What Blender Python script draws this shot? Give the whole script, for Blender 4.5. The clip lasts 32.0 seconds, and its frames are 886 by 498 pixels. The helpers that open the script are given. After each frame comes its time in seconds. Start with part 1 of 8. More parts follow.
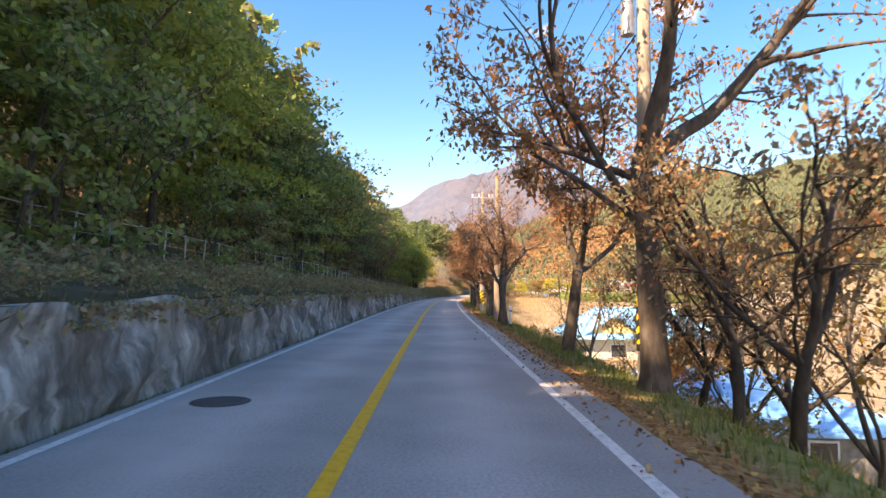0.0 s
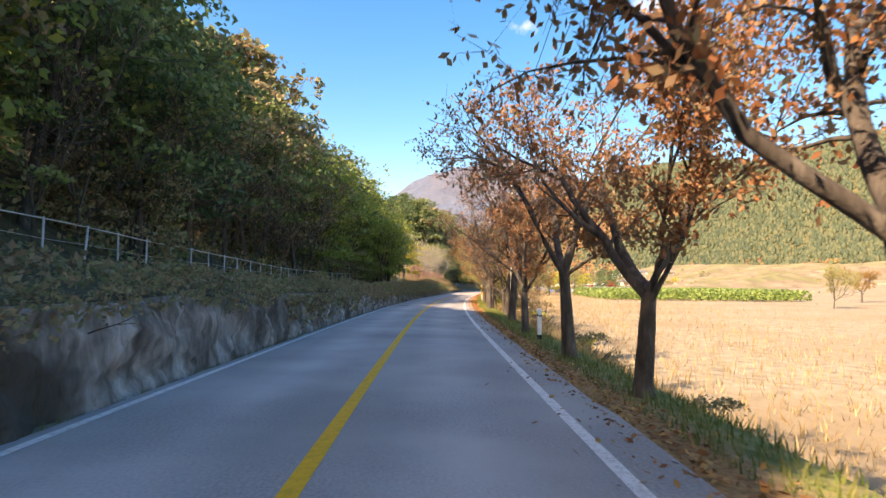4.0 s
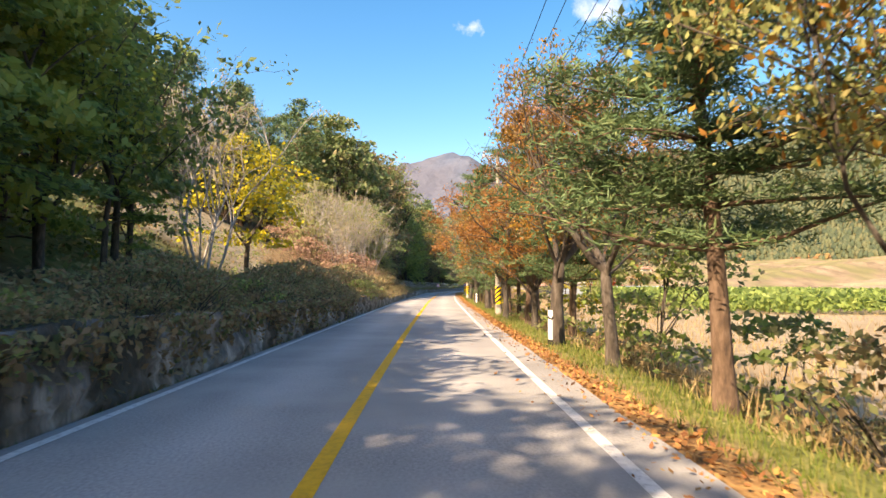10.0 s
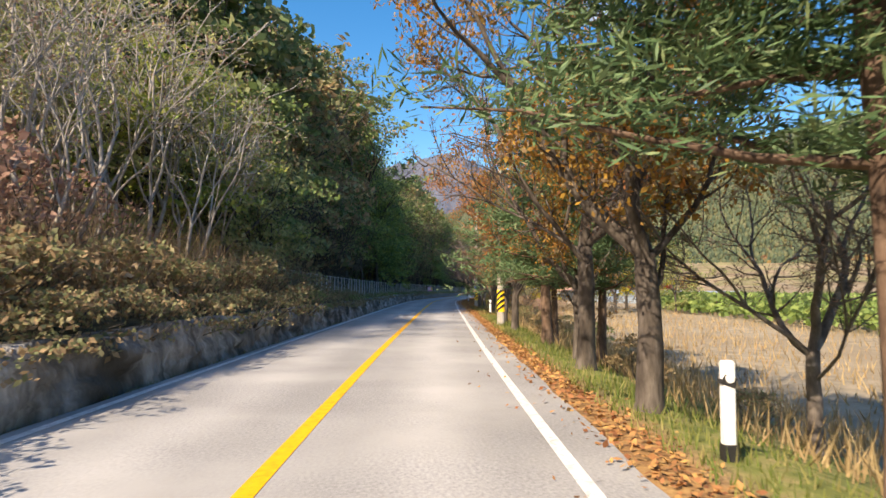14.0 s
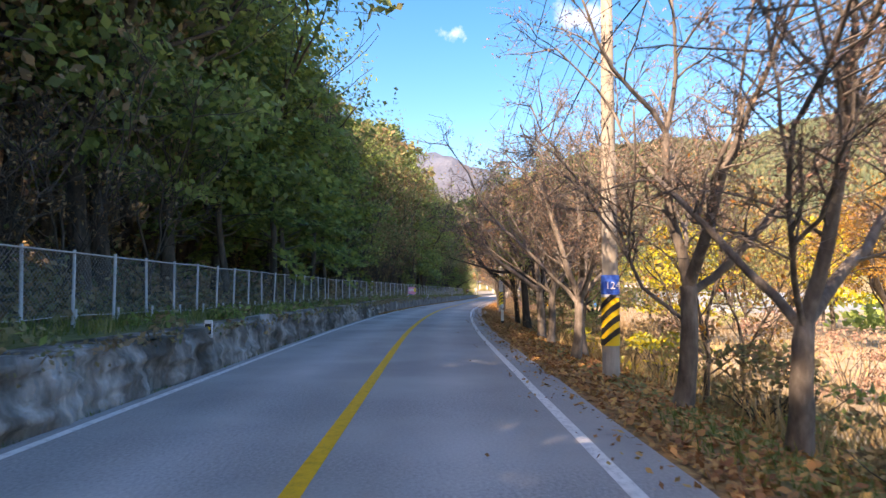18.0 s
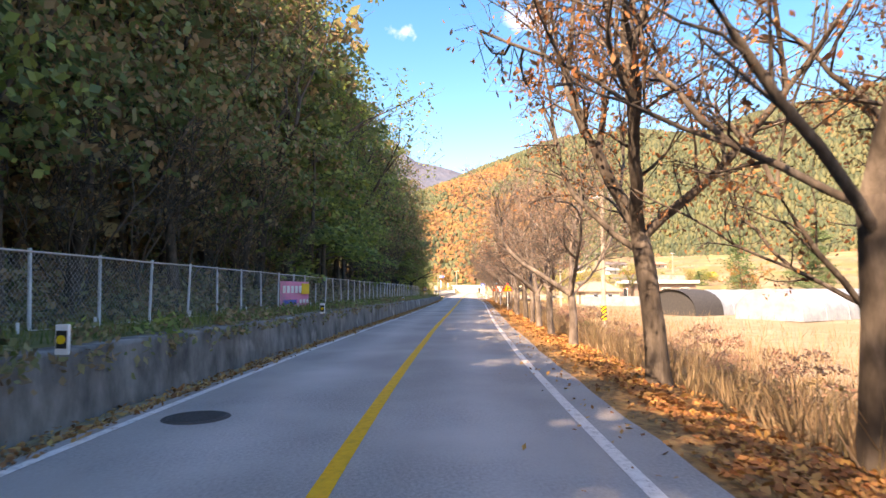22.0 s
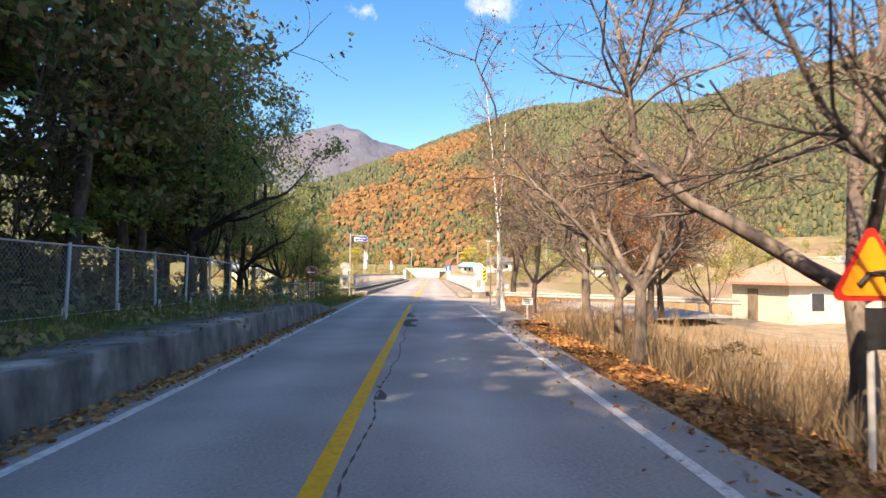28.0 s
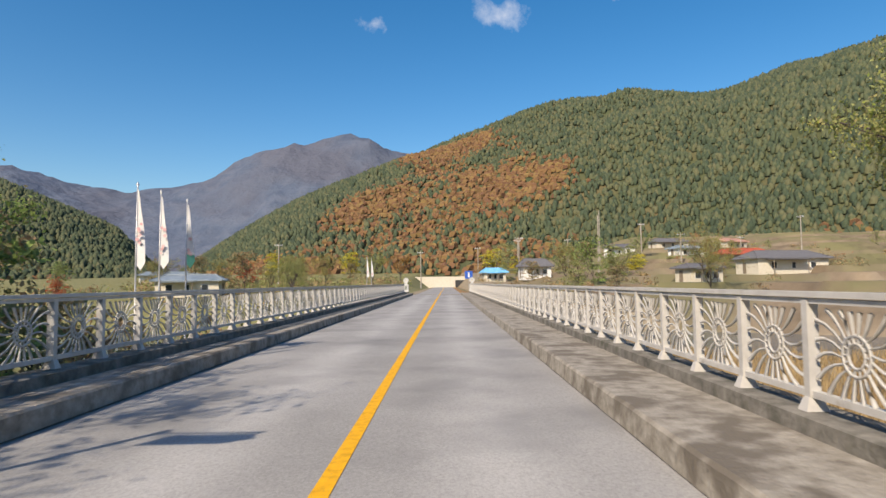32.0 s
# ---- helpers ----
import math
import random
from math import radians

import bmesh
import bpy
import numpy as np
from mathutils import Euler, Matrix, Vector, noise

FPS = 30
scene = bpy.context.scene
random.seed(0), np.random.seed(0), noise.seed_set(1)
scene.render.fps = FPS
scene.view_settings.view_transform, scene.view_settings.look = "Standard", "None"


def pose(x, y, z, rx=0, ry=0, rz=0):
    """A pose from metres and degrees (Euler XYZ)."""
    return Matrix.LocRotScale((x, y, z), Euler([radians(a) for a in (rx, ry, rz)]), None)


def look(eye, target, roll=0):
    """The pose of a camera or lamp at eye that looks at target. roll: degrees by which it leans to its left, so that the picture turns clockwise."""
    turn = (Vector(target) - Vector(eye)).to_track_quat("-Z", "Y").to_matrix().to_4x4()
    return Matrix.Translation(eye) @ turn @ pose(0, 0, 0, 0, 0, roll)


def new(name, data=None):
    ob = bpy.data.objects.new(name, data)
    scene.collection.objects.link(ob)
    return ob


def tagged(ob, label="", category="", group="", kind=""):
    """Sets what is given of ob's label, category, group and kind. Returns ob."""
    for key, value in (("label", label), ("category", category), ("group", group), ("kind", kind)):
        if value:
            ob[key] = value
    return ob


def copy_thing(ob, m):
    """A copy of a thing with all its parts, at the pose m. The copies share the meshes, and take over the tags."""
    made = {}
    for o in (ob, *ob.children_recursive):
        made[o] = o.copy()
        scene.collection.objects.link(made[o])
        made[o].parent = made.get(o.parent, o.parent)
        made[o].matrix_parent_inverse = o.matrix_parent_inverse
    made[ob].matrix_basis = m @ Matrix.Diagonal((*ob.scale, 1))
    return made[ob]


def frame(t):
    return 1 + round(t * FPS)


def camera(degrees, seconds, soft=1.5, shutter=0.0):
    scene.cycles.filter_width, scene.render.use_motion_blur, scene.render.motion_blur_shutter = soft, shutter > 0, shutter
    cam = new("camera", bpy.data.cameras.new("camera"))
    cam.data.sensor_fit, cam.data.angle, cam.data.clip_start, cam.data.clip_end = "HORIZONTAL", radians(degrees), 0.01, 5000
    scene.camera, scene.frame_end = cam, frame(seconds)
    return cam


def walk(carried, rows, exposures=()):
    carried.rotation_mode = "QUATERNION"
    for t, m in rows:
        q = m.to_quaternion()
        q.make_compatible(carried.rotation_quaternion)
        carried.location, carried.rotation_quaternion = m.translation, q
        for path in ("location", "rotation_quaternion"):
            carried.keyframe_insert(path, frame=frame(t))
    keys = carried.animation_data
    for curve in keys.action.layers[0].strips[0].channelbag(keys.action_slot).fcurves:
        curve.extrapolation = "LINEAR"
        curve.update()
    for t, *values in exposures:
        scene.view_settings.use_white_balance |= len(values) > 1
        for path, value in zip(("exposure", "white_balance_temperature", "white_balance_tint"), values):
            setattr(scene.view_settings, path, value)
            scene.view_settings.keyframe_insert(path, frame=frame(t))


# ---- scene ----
cam = camera(73.5, 32.0, soft=1.5, shutter=0.08)
PATH = [
    (0.0, 0.000, 0.000, 0.00, 3.97, -0.73),
    (0.5, -0.048, 6.413, -0.50, 4.20, -0.74),
    (1.0, -0.077, 12.774, -1.16, 4.06, -0.60),
    (1.5, -0.094, 19.030, -0.92, 3.73, -0.49),
    (2.0, -0.110, 25.173, -0.84, 3.23, -0.48),
    (2.5, -0.132, 31.178, -0.60, 3.34, 0.08),
    (3.0, -0.150, 37.101, -0.66, 3.46, 0.00),
    (3.5, -0.148, 42.992, -1.10, 3.47, 0.04),
    (4.0, -0.124, 48.938, -1.36, 3.56, -0.30),
    (4.5, -0.077, 54.936, -1.53, 3.66, -0.30),
    (5.0, -0.007, 60.989, -1.69, 3.69, -0.30),
    (5.5, 0.089, 67.094, -1.90, 3.50, 0.11),
    (6.0, 0.218, 73.250, -2.28, 3.38, 0.02),
    (6.5, 0.380, 79.367, -2.61, 3.43, -0.49),
    (7.0, 0.578, 85.469, -3.26, 3.45, -0.51),
    (7.5, 0.849, 91.554, -4.11, 3.55, -0.46),
    (8.0, 1.184, 97.613, -4.95, 3.86, -0.38),
    (8.5, 1.561, 103.625, -4.96, 3.71, -0.50),
    (9.0, 1.965, 109.612, -4.94, 3.41, -0.41),
    (9.5, 2.406, 115.563, -6.07, 3.59, -0.18),
    (10.0, 2.902, 121.535, -6.55, 3.51, -0.15),
    (10.5, 3.481, 127.460, -7.31, 3.57, -0.01),
    (11.0, 4.142, 133.295, -7.93, 3.64, 0.06),
    (11.5, 4.834, 139.093, -8.28, 3.51, -0.08),
    (12.0, 5.547, 144.908, -8.32, 3.36, -0.18),
    (12.5, 6.259, 150.580, -8.25, 3.21, 0.25),
    (13.0, 6.952, 156.271, -7.99, 3.26, 0.16),
    (13.5, 7.621, 161.985, -7.59, 3.56, -0.02),
    (14.0, 8.286, 167.697, -7.14, 3.84, -0.40),
    (14.5, 8.920, 173.427, -7.01, 3.92, -0.52),
    (15.0, 9.555, 179.127, -7.21, 3.95, -0.30),
    (15.5, 10.203, 184.790, -7.58, 3.95, -0.30),
    (16.0, 10.868, 190.412, -8.02, 3.94, -0.30),
    (16.5, 11.542, 195.996, -8.44, 3.94, -0.38),
    (17.0, 12.198, 201.562, -8.71, 4.01, -0.24),
    (17.5, 12.865, 207.165, -8.38, 3.91, -0.37),
    (18.0, 13.537, 212.766, -8.39, 3.99, -0.36),
    (18.5, 14.247, 218.309, -8.84, 4.06, -0.53),
    (19.0, 14.980, 223.850, -9.35, 4.16, -0.53),
    (19.5, 15.753, 229.380, -9.53, 4.19, -0.42),
    (20.0, 16.581, 234.930, -10.06, 4.57, -0.39),
    (20.5, 17.490, 240.547, -10.89, 4.65, -0.25),
    (21.0, 18.493, 246.163, -11.77, 4.66, -0.06),
    (21.5, 19.582, 251.786, -12.70, 4.26, 0.26),
    (22.0, 20.761, 257.521, -13.16, 3.89, 0.10),
    (22.5, 22.038, 263.278, -13.73, 3.79, -0.14),
    (23.0, 23.423, 269.023, -14.97, 3.24, -0.08),
    (23.5, 24.898, 274.751, -15.76, 2.87, -0.35),
    (24.0, 26.454, 280.462, -16.57, 2.67, -0.69),
    (24.5, 28.061, 286.178, -16.84, 2.41, -0.91),
    (25.0, 29.675, 291.845, -16.94, 2.50, -0.30),
    (25.5, 31.291, 297.478, -16.97, 2.52, -0.30),
    (26.0, 32.905, 303.086, -17.01, 2.51, -0.30),
    (26.5, 34.514, 308.676, -17.15, 2.52, -0.56),
    (27.0, 36.111, 314.267, -17.50, 2.46, -0.48),
    (27.5, 37.681, 319.723, -17.42, 2.47, -0.46),
    (28.0, 39.217, 325.103, -17.26, 2.38, -0.63),
    (28.5, 40.715, 330.328, -17.74, 2.39, -0.54),
    (29.0, 42.182, 335.374, -18.30, 2.42, -0.45),
    (29.5, 43.611, 340.192, -18.47, 2.41, -0.39),
    (30.0, 45.008, 344.981, -18.45, 2.37, -0.57),
    (30.5, 46.377, 349.724, -18.00, 2.27, -0.28),
    (31.0, 47.689, 354.403, -17.29, 2.30, 0.09),
    (31.5, 48.927, 358.675, -16.59, 2.54, 0.71),
    (32.0, 50.158, 363.143, -15.87, 3.27, 0.54),
]
walk(cam, [(r[0], pose(r[1], r[2], 1.55, 90 + r[4], r[5], r[3])) for r in PATH], exposures=[(0.0, 2.51, 10200, 28), (1.0, 2.46, 9600, 23), (2.5, 2.31, 9700, 24), (3.2, 2.41, 9300, 18), (5.5, 2.41, 10650, 34), (7.0, 2.36, 10120, 25), (8.0, 2.41, 10140, 25), (10.0, 2.31, 9780, 19), (11.0, 2.16, 10300, 18), (12.0, 1.96, 10100, 19), (13.5, 1.79, 7850, 14), (14.5, 1.89, 8030, 16), (16.5, 2.2, 9000, 24), (18.0, 2.65, 9300, 27), (19.0, 2.98, 10100, 31), (20.5, 2.88, 11040, 31), (25.0, 2.6, 8480, 24), (28.0, 2.16, 9100, 23), (29.5, 1.69, 8760, 16), (30.5, 1.4, 8150, 14), (32.0, 1.11, 7400, 13)])

# ---- world and sun ----
SUN_EL, SUN_AZ = radians(40), (-0.74, -0.67)
world = bpy.data.worlds.new("sky")
scene.world = world
world.use_nodes = True
wn, wl = world.node_tree.nodes, world.node_tree.links
sky = wn.new("ShaderNodeTexSky")
sky.sky_type, sky.sun_disc = "NISHITA", False
sky.sun_elevation, sky.sun_rotation = SUN_EL, math.atan2(SUN_AZ[0], SUN_AZ[1])
sky.air_density, sky.dust_density, sky.ozone_density = 1.0, 1.2, 2.6
tone = wn.new("ShaderNodeHueSaturation")
tone.inputs["Saturation"].default_value, tone.inputs["Value"].default_value = 1.42, 0.75
wl.new(sky.outputs[0], tone.inputs["Color"])
# three small fair-weather clouds low in the sky ahead
wc = wn.new("ShaderNodeTexCoord")
puff = wn.new("ShaderNodeTexNoise")
puff.inputs["Scale"].default_value, puff.inputs["Detail"].default_value, puff.inputs["Roughness"].default_value = 16.0, 7, 0.6
wl.new(wc.outputs["Generated"], puff.inputs[0])
heap = None
for bearing, height, reach in ((-9.2, 24.0, 3.4), (-21.6, 24.6, 4.4), (-33.5, 26.0, 3.0)):
    a, h = radians(bearing), radians(height)
    off = wn.new("ShaderNodeVectorMath")
    off.operation = "SUBTRACT"
    off.inputs[1].default_value = (-math.sin(a) * math.cos(h), math.cos(a) * math.cos(h), math.sin(h))
    wl.new(wc.outputs["Generated"], off.inputs[0])
    flat = wn.new("ShaderNodeVectorMath")
    flat.operation = "MULTIPLY"
    flat.inputs[1].default_value = (1.0, 1.0, 2.0)
    wl.new(off.outputs[0], flat.inputs[0])
    far = wn.new("ShaderNodeVectorMath")
    far.operation = "LENGTH"
    wl.new(flat.outputs[0], far.inputs[0])
    near = wn.new("ShaderNodeMapRange")
    near.inputs[1].default_value, near.inputs[2].default_value, near.inputs[3].default_value, near.inputs[4].default_value = 0.0, radians(reach), 0.42, 0.0
    wl.new(far.outputs["Value"], near.inputs[0])
    if heap is None:
        heap = near.outputs[0]
    else:
        top = wn.new("ShaderNodeMath")
        top.operation = "MAXIMUM"
        wl.new(heap, top.inputs[0])
        wl.new(near.outputs[0], top.inputs[1])
        heap = top.outputs[0]
both = wn.new("ShaderNodeMath")
both.operation = "MULTIPLY_ADD"
wl.new(puff.outputs[0], both.inputs[0])
both.inputs[1].default_value = 0.9
wl.new(heap, both.inputs[2])
share = wn.new("ShaderNodeMapRange")
share.inputs[1].default_value, share.inputs[2].default_value, share.inputs[4].default_value = 0.66, 1.0, 0.6
wl.new(both.outputs[0], share.inputs[0])
veil = wn.new("ShaderNodeMix")
veil.data_type = "RGBA"
veil.inputs[7].default_value = (5.5, 5.6, 5.8, 1)
wl.new(share.outputs[0], veil.inputs[0])
wl.new(tone.outputs[0], veil.inputs[6])
wl.new(veil.outputs[2], wn["Background"].inputs[0])
wn["Background"].inputs[1].default_value = 0.105
sun = new("sun", bpy.data.lights.new("sun", "SUN"))
sun.data.energy, sun.data.angle, sun.data.color = 2.45, radians(0.53), (1.0, 0.91, 0.78)
sun.matrix_world = look((0, 0, 60), (-SUN_AZ[0], -SUN_AZ[1], 60 - math.tan(SUN_EL)))


# ---- materials ----
def material(name, stops, scale=6.0, rough=0.85, bump=0.3, detail=6.0, metal=0.0, random_mix=0.0, leaf=0.0, second=None, stretch=(1, 1, 1), bump_scale=None, spec=0.3, dist=0.02):
    """A noise-coloured surface. stops: colours from dark to light. second: (scale, colour, low, high) stains. random_mix: how far
    the colour follows each island. leaf: share of light let through."""
    m = bpy.data.materials.new(name)
    m.use_nodes = True
    nt = m.node_tree
    n, l = nt.nodes, nt.links
    p = n["Principled BSDF"]
    p.inputs["Roughness"].default_value, p.inputs["Metallic"].default_value = rough, metal
    p.inputs["Specular IOR Level"].default_value = spec
    tc = n.new("ShaderNodeTexCoord")
    mp = n.new("ShaderNodeMapping")
    mp.inputs["Scale"].default_value = stretch
    l.new(tc.outputs["Object"], mp.inputs[0])
    nz = n.new("ShaderNodeTexNoise")
    nz.inputs["Scale"].default_value, nz.inputs["Detail"].default_value, nz.inputs["Roughness"].default_value = scale, detail, 0.62
    l.new(mp.outputs[0], nz.inputs[0])
    ramp = n.new("ShaderNodeValToRGB")
    el = ramp.color_ramp.elements
    while len(el) < len(stops):
        el.new(0.5)
    for i, c in enumerate(stops):
        el[i].position = (0.5 if len(stops) == 1 else (0.0 if random_mix >= 1 else 0.3) + (1.0 if random_mix >= 1 else 0.4) * i / (len(stops) - 1))
        el[i].color = (*c, 1)
    value = nz.outputs[0]
    if random_mix > 0:
        geo = n.new("ShaderNodeNewGeometry")
        mix = n.new("ShaderNodeMix")
        mix.inputs[0].default_value = min(random_mix, 1) if random_mix < 1 else 0.8
        l.new(nz.outputs[0], mix.inputs[2])
        l.new(geo.outputs["Random Per Island"], mix.inputs[3])
        value = mix.outputs[0]
    l.new(value, ramp.inputs[0])
    colour = ramp.outputs[0]
    if second:
        n2 = n.new("ShaderNodeTexNoise")
        n2.inputs["Scale"].default_value, n2.inputs["Detail"].default_value = second[0], 4
        l.new(mp.outputs[0] if len(second) > 4 else tc.outputs["Object"], n2.inputs[0])
        r2 = n.new("ShaderNodeMapRange")
        r2.inputs[1].default_value, r2.inputs[2].default_value = second[2], second[3]
        l.new(n2.outputs[0], r2.inputs[0])
        mx = n.new("ShaderNodeMix")
        mx.data_type = "RGBA"
        l.new(r2.outputs[0], mx.inputs[0])
        l.new(colour, mx.inputs[6])
        mx.inputs[7].default_value = (*second[1], 1)
        colour = mx.outputs[2]
    l.new(colour, p.inputs["Base Color"])
    if bump:
        nb = n.new("ShaderNodeTexNoise")
        nb.inputs["Scale"].default_value, nb.inputs["Detail"].default_value = bump_scale or scale * 3, 5
        l.new(mp.outputs[0], nb.inputs[0])
        b = n.new("ShaderNodeBump")
        b.inputs["Strength"].default_value, b.inputs["Distance"].default_value = bump, dist
        l.new(nb.outputs[0], b.inputs["Height"])
        l.new(b.outputs[0], p.inputs["Normal"])
    if leaf:
        tr = n.new("ShaderNodeBsdfTranslucent")
        l.new(colour, tr.inputs[0])
        ms = n.new("ShaderNodeMixShader")
        ms.inputs[0].default_value = leaf
        l.new(p.outputs[0], ms.inputs[1])
        l.new(tr.outputs[0], ms.inputs[2])
        l.new(ms.outputs[0], n["Material Output"].inputs[0])
    return m


M = {}
M["asphalt"] = material("asphalt", [(0.2, 0.2, 0.203), (0.3, 0.299, 0.3), (0.4, 0.397, 0.39)], 28, 0.8, 0.35, 14, second=(0.45, (0.37, 0.367, 0.36), 0.42, 0.7), bump_scale=170, dist=0.006, spec=0.35)
def worn_lanes(m):
    """Paler worn bands along the middle of each lane and broad mottled patches, by the distance across the road."""
    n, l = m.node_tree.nodes, m.node_tree.links
    p = n["Principled BSDF"]
    plain = p.inputs["Base Color"].links[0].from_socket
    at_ = n.new("ShaderNodeAttribute")
    at_.attribute_name = "across"
    wav = n.new("ShaderNodeTexNoise")
    wav.inputs["Scale"].default_value, wav.inputs["Detail"].default_value = 0.35, 5
    tc = n.new("ShaderNodeTexCoord")
    l.new(tc.outputs["Object"], wav.inputs[0])
    ab = n.new("ShaderNodeMath")
    ab.operation = "ABSOLUTE"
    l.new(at_.outputs["Fac"], ab.inputs[0])
    df = n.new("ShaderNodeMath")
    df.operation = "SUBTRACT"
    df.inputs[1].default_value = 1.35
    l.new(ab.outputs[0], df.inputs[0])
    ad = n.new("ShaderNodeMath")
    ad.operation = "ABSOLUTE"
    l.new(df.outputs[0], ad.inputs[0])
    band = n.new("ShaderNodeMapRange")
    band.inputs[1].default_value, band.inputs[2].default_value, band.inputs[3].default_value, band.inputs[4].default_value = 0.1, 0.75, 1.16, 0.93
    l.new(ad.outputs[0], band.inputs[0])
    mot = n.new("ShaderNodeMapRange")
    mot.inputs[1].default_value, mot.inputs[2].default_value, mot.inputs[3].default_value, mot.inputs[4].default_value = 0.3, 0.7, 0.84, 1.14
    l.new(wav.outputs[0], mot.inputs[0])
    both_ = n.new("ShaderNodeMath")
    both_.operation = "MULTIPLY"
    l.new(band.outputs[0], both_.inputs[0])
    l.new(mot.outputs[0], both_.inputs[1])
    mx = n.new("ShaderNodeVectorMath")
    mx.operation = "SCALE"
    l.new(plain, mx.inputs[0])
    l.new(both_.outputs[0], mx.inputs["Scale"])
    l.new(mx.outputs[0], p.inputs["Base Color"])
    return m


worn_lanes(M["asphalt"])
M["asphalt_dark"] = material("asphalt_patch", [(0.05, 0.05, 0.055), (0.09, 0.09, 0.09)], 30, 0.85, 0.3, 6, bump_scale=120, dist=0.006)
M["paint_yellow"] = material("road_paint_yellow", [(0.6, 0.3, 0.012), (0.8, 0.4, 0.012), (0.86, 0.46, 0.016)], 9, 0.7, 0.2, 8, second=(30, (0.34, 0.24, 0.12), 0.64, 0.78), bump_scale=90, dist=0.004)
M["paint_white"] = material("road_paint_white", [(0.42, 0.42, 0.42), (0.66, 0.66, 0.65), (0.74, 0.74, 0.73)], 9, 0.7, 0.2, 8, second=(22, (0.3, 0.3, 0.3), 0.58, 0.74), bump_scale=90, dist=0.004)
M["concrete_wall"] = material("stained_concrete", [(0.08, 0.075, 0.068), (0.19, 0.178, 0.162), (0.37, 0.352, 0.33), (0.62, 0.6, 0.585)], 2.4, 0.95, 1.0, 14, stretch=(1, 1, 0.3), second=(0.55, (0.085, 0.076, 0.062), 0.5, 0.63), bump_scale=5, dist=0.2)
M["concrete"] = material("weathered_concrete", [(0.16, 0.152, 0.136), (0.248, 0.236, 0.212), (0.312, 0.296, 0.268)], 3, 0.92, 0.4, 8, second=(1.3, (0.13, 0.12, 0.1), 0.55, 0.72), bump_scale=30)
M["concrete_low"] = material("dark_concrete", [(0.07, 0.07, 0.068), (0.18, 0.175, 0.168), (0.3, 0.292, 0.28)], 2.2, 0.92, 0.45, 9, stretch=(1, 1, 0.5), second=(0.9, (0.42, 0.41, 0.39), 0.6, 0.72), bump_scale=22)
M["pole"] = material("pole_concrete", [(0.2, 0.18, 0.15), (0.31, 0.285, 0.245), (0.39, 0.365, 0.32)], 5, 0.88, 0.25, 9, stretch=(1, 1, 0.25), second=(0.9, (0.24, 0.2, 0.155), 0.48, 0.66))
M["bark_dark"] = material("dark_bark", [(0.025, 0.021, 0.019), (0.05, 0.043, 0.038), (0.09, 0.078, 0.068)], 7, 0.95, 0.8, 8, stretch=(1, 1, 0.3), bump_scale=22, dist=0.02)
M["bark"] = material("grey_brown_bark", [(0.04, 0.033, 0.028), (0.085, 0.071, 0.06), (0.16, 0.138, 0.118)], 7, 0.95, 0.8, 8, stretch=(1, 1, 0.3), bump_scale=22, dist=0.02)
M["bark_pale"] = material("pale_bark", [(0.07, 0.058, 0.051), (0.15, 0.127, 0.11), (0.27, 0.235, 0.205)], 5, 0.95, 0.7, 8, stretch=(1, 1, 0.4), bump_scale=20, dist=0.02)
M["bark_grey"] = material("pale_grey_bark", [(0.2, 0.18, 0.16), (0.34, 0.31, 0.28), (0.48, 0.45, 0.41)], 6, 0.9, 0.4, 8, stretch=(1, 1, 0.4), bump_scale=20, dist=0.01)
M["bark_pine"] = material("red_brown_pine_bark", [(0.05, 0.035, 0.028), (0.13, 0.085, 0.06), (0.22, 0.15, 0.11)], 8, 0.95, 0.9, 8, stretch=(1, 1, 0.35), bump_scale=18, dist=0.025)
M["bark_birch"] = material("white_birch_bark", [(0.62, 0.6, 0.56), (0.72, 0.7, 0.66)], 5, 0.8, 0.3, 6, second=(9, (0.08, 0.07, 0.06), 0.6, 0.66), stretch=(1, 1, 1))
M["leaf_orange"] = material("russet_leaves", [(0.2, 0.07, 0.035), (0.34, 0.13, 0.055), (0.42, 0.19, 0.08), (0.36, 0.22, 0.12), (0.26, 0.18, 0.11)], 0.5, 0.7, 0, random_mix=1, leaf=0.35)
M["leaf_gold"] = material("golden_leaves", [(0.16, 0.11, 0.03), (0.32, 0.17, 0.04), (0.44, 0.26, 0.045), (0.36, 0.14, 0.035), (0.2, 0.2, 0.05)], 0.5, 0.7, 0, random_mix=1, leaf=0.35)
M["leaf_flame"] = material("orange_leaves", [(0.24, 0.09, 0.03), (0.38, 0.16, 0.045), (0.42, 0.2, 0.055), (0.3, 0.18, 0.07)], 0.5, 0.7, 0, random_mix=1, leaf=0.35)
M["leaf_lime"] = material("yellow_green_leaves", [(0.15, 0.195, 0.045), (0.25, 0.31, 0.062), (0.34, 0.38, 0.085), (0.42, 0.41, 0.11)], 0.4, 0.6, 0, random_mix=1, leaf=0.5)
M["leaf_deep"] = material("deep_green_leaves", [(0.085, 0.125, 0.05), (0.14, 0.2, 0.075), (0.19, 0.255, 0.1), (0.25, 0.29, 0.13)], 0.4, 0.6, 0, random_mix=1, leaf=0.4)
M["leaf_yellow"] = material("yellow_leaves", [(0.35, 0.3, 0.03), (0.62, 0.5, 0.04), (0.55, 0.48, 0.05), (0.3, 0.34, 0.05)], 0.5, 0.7, 0, random_mix=1, leaf=0.35)
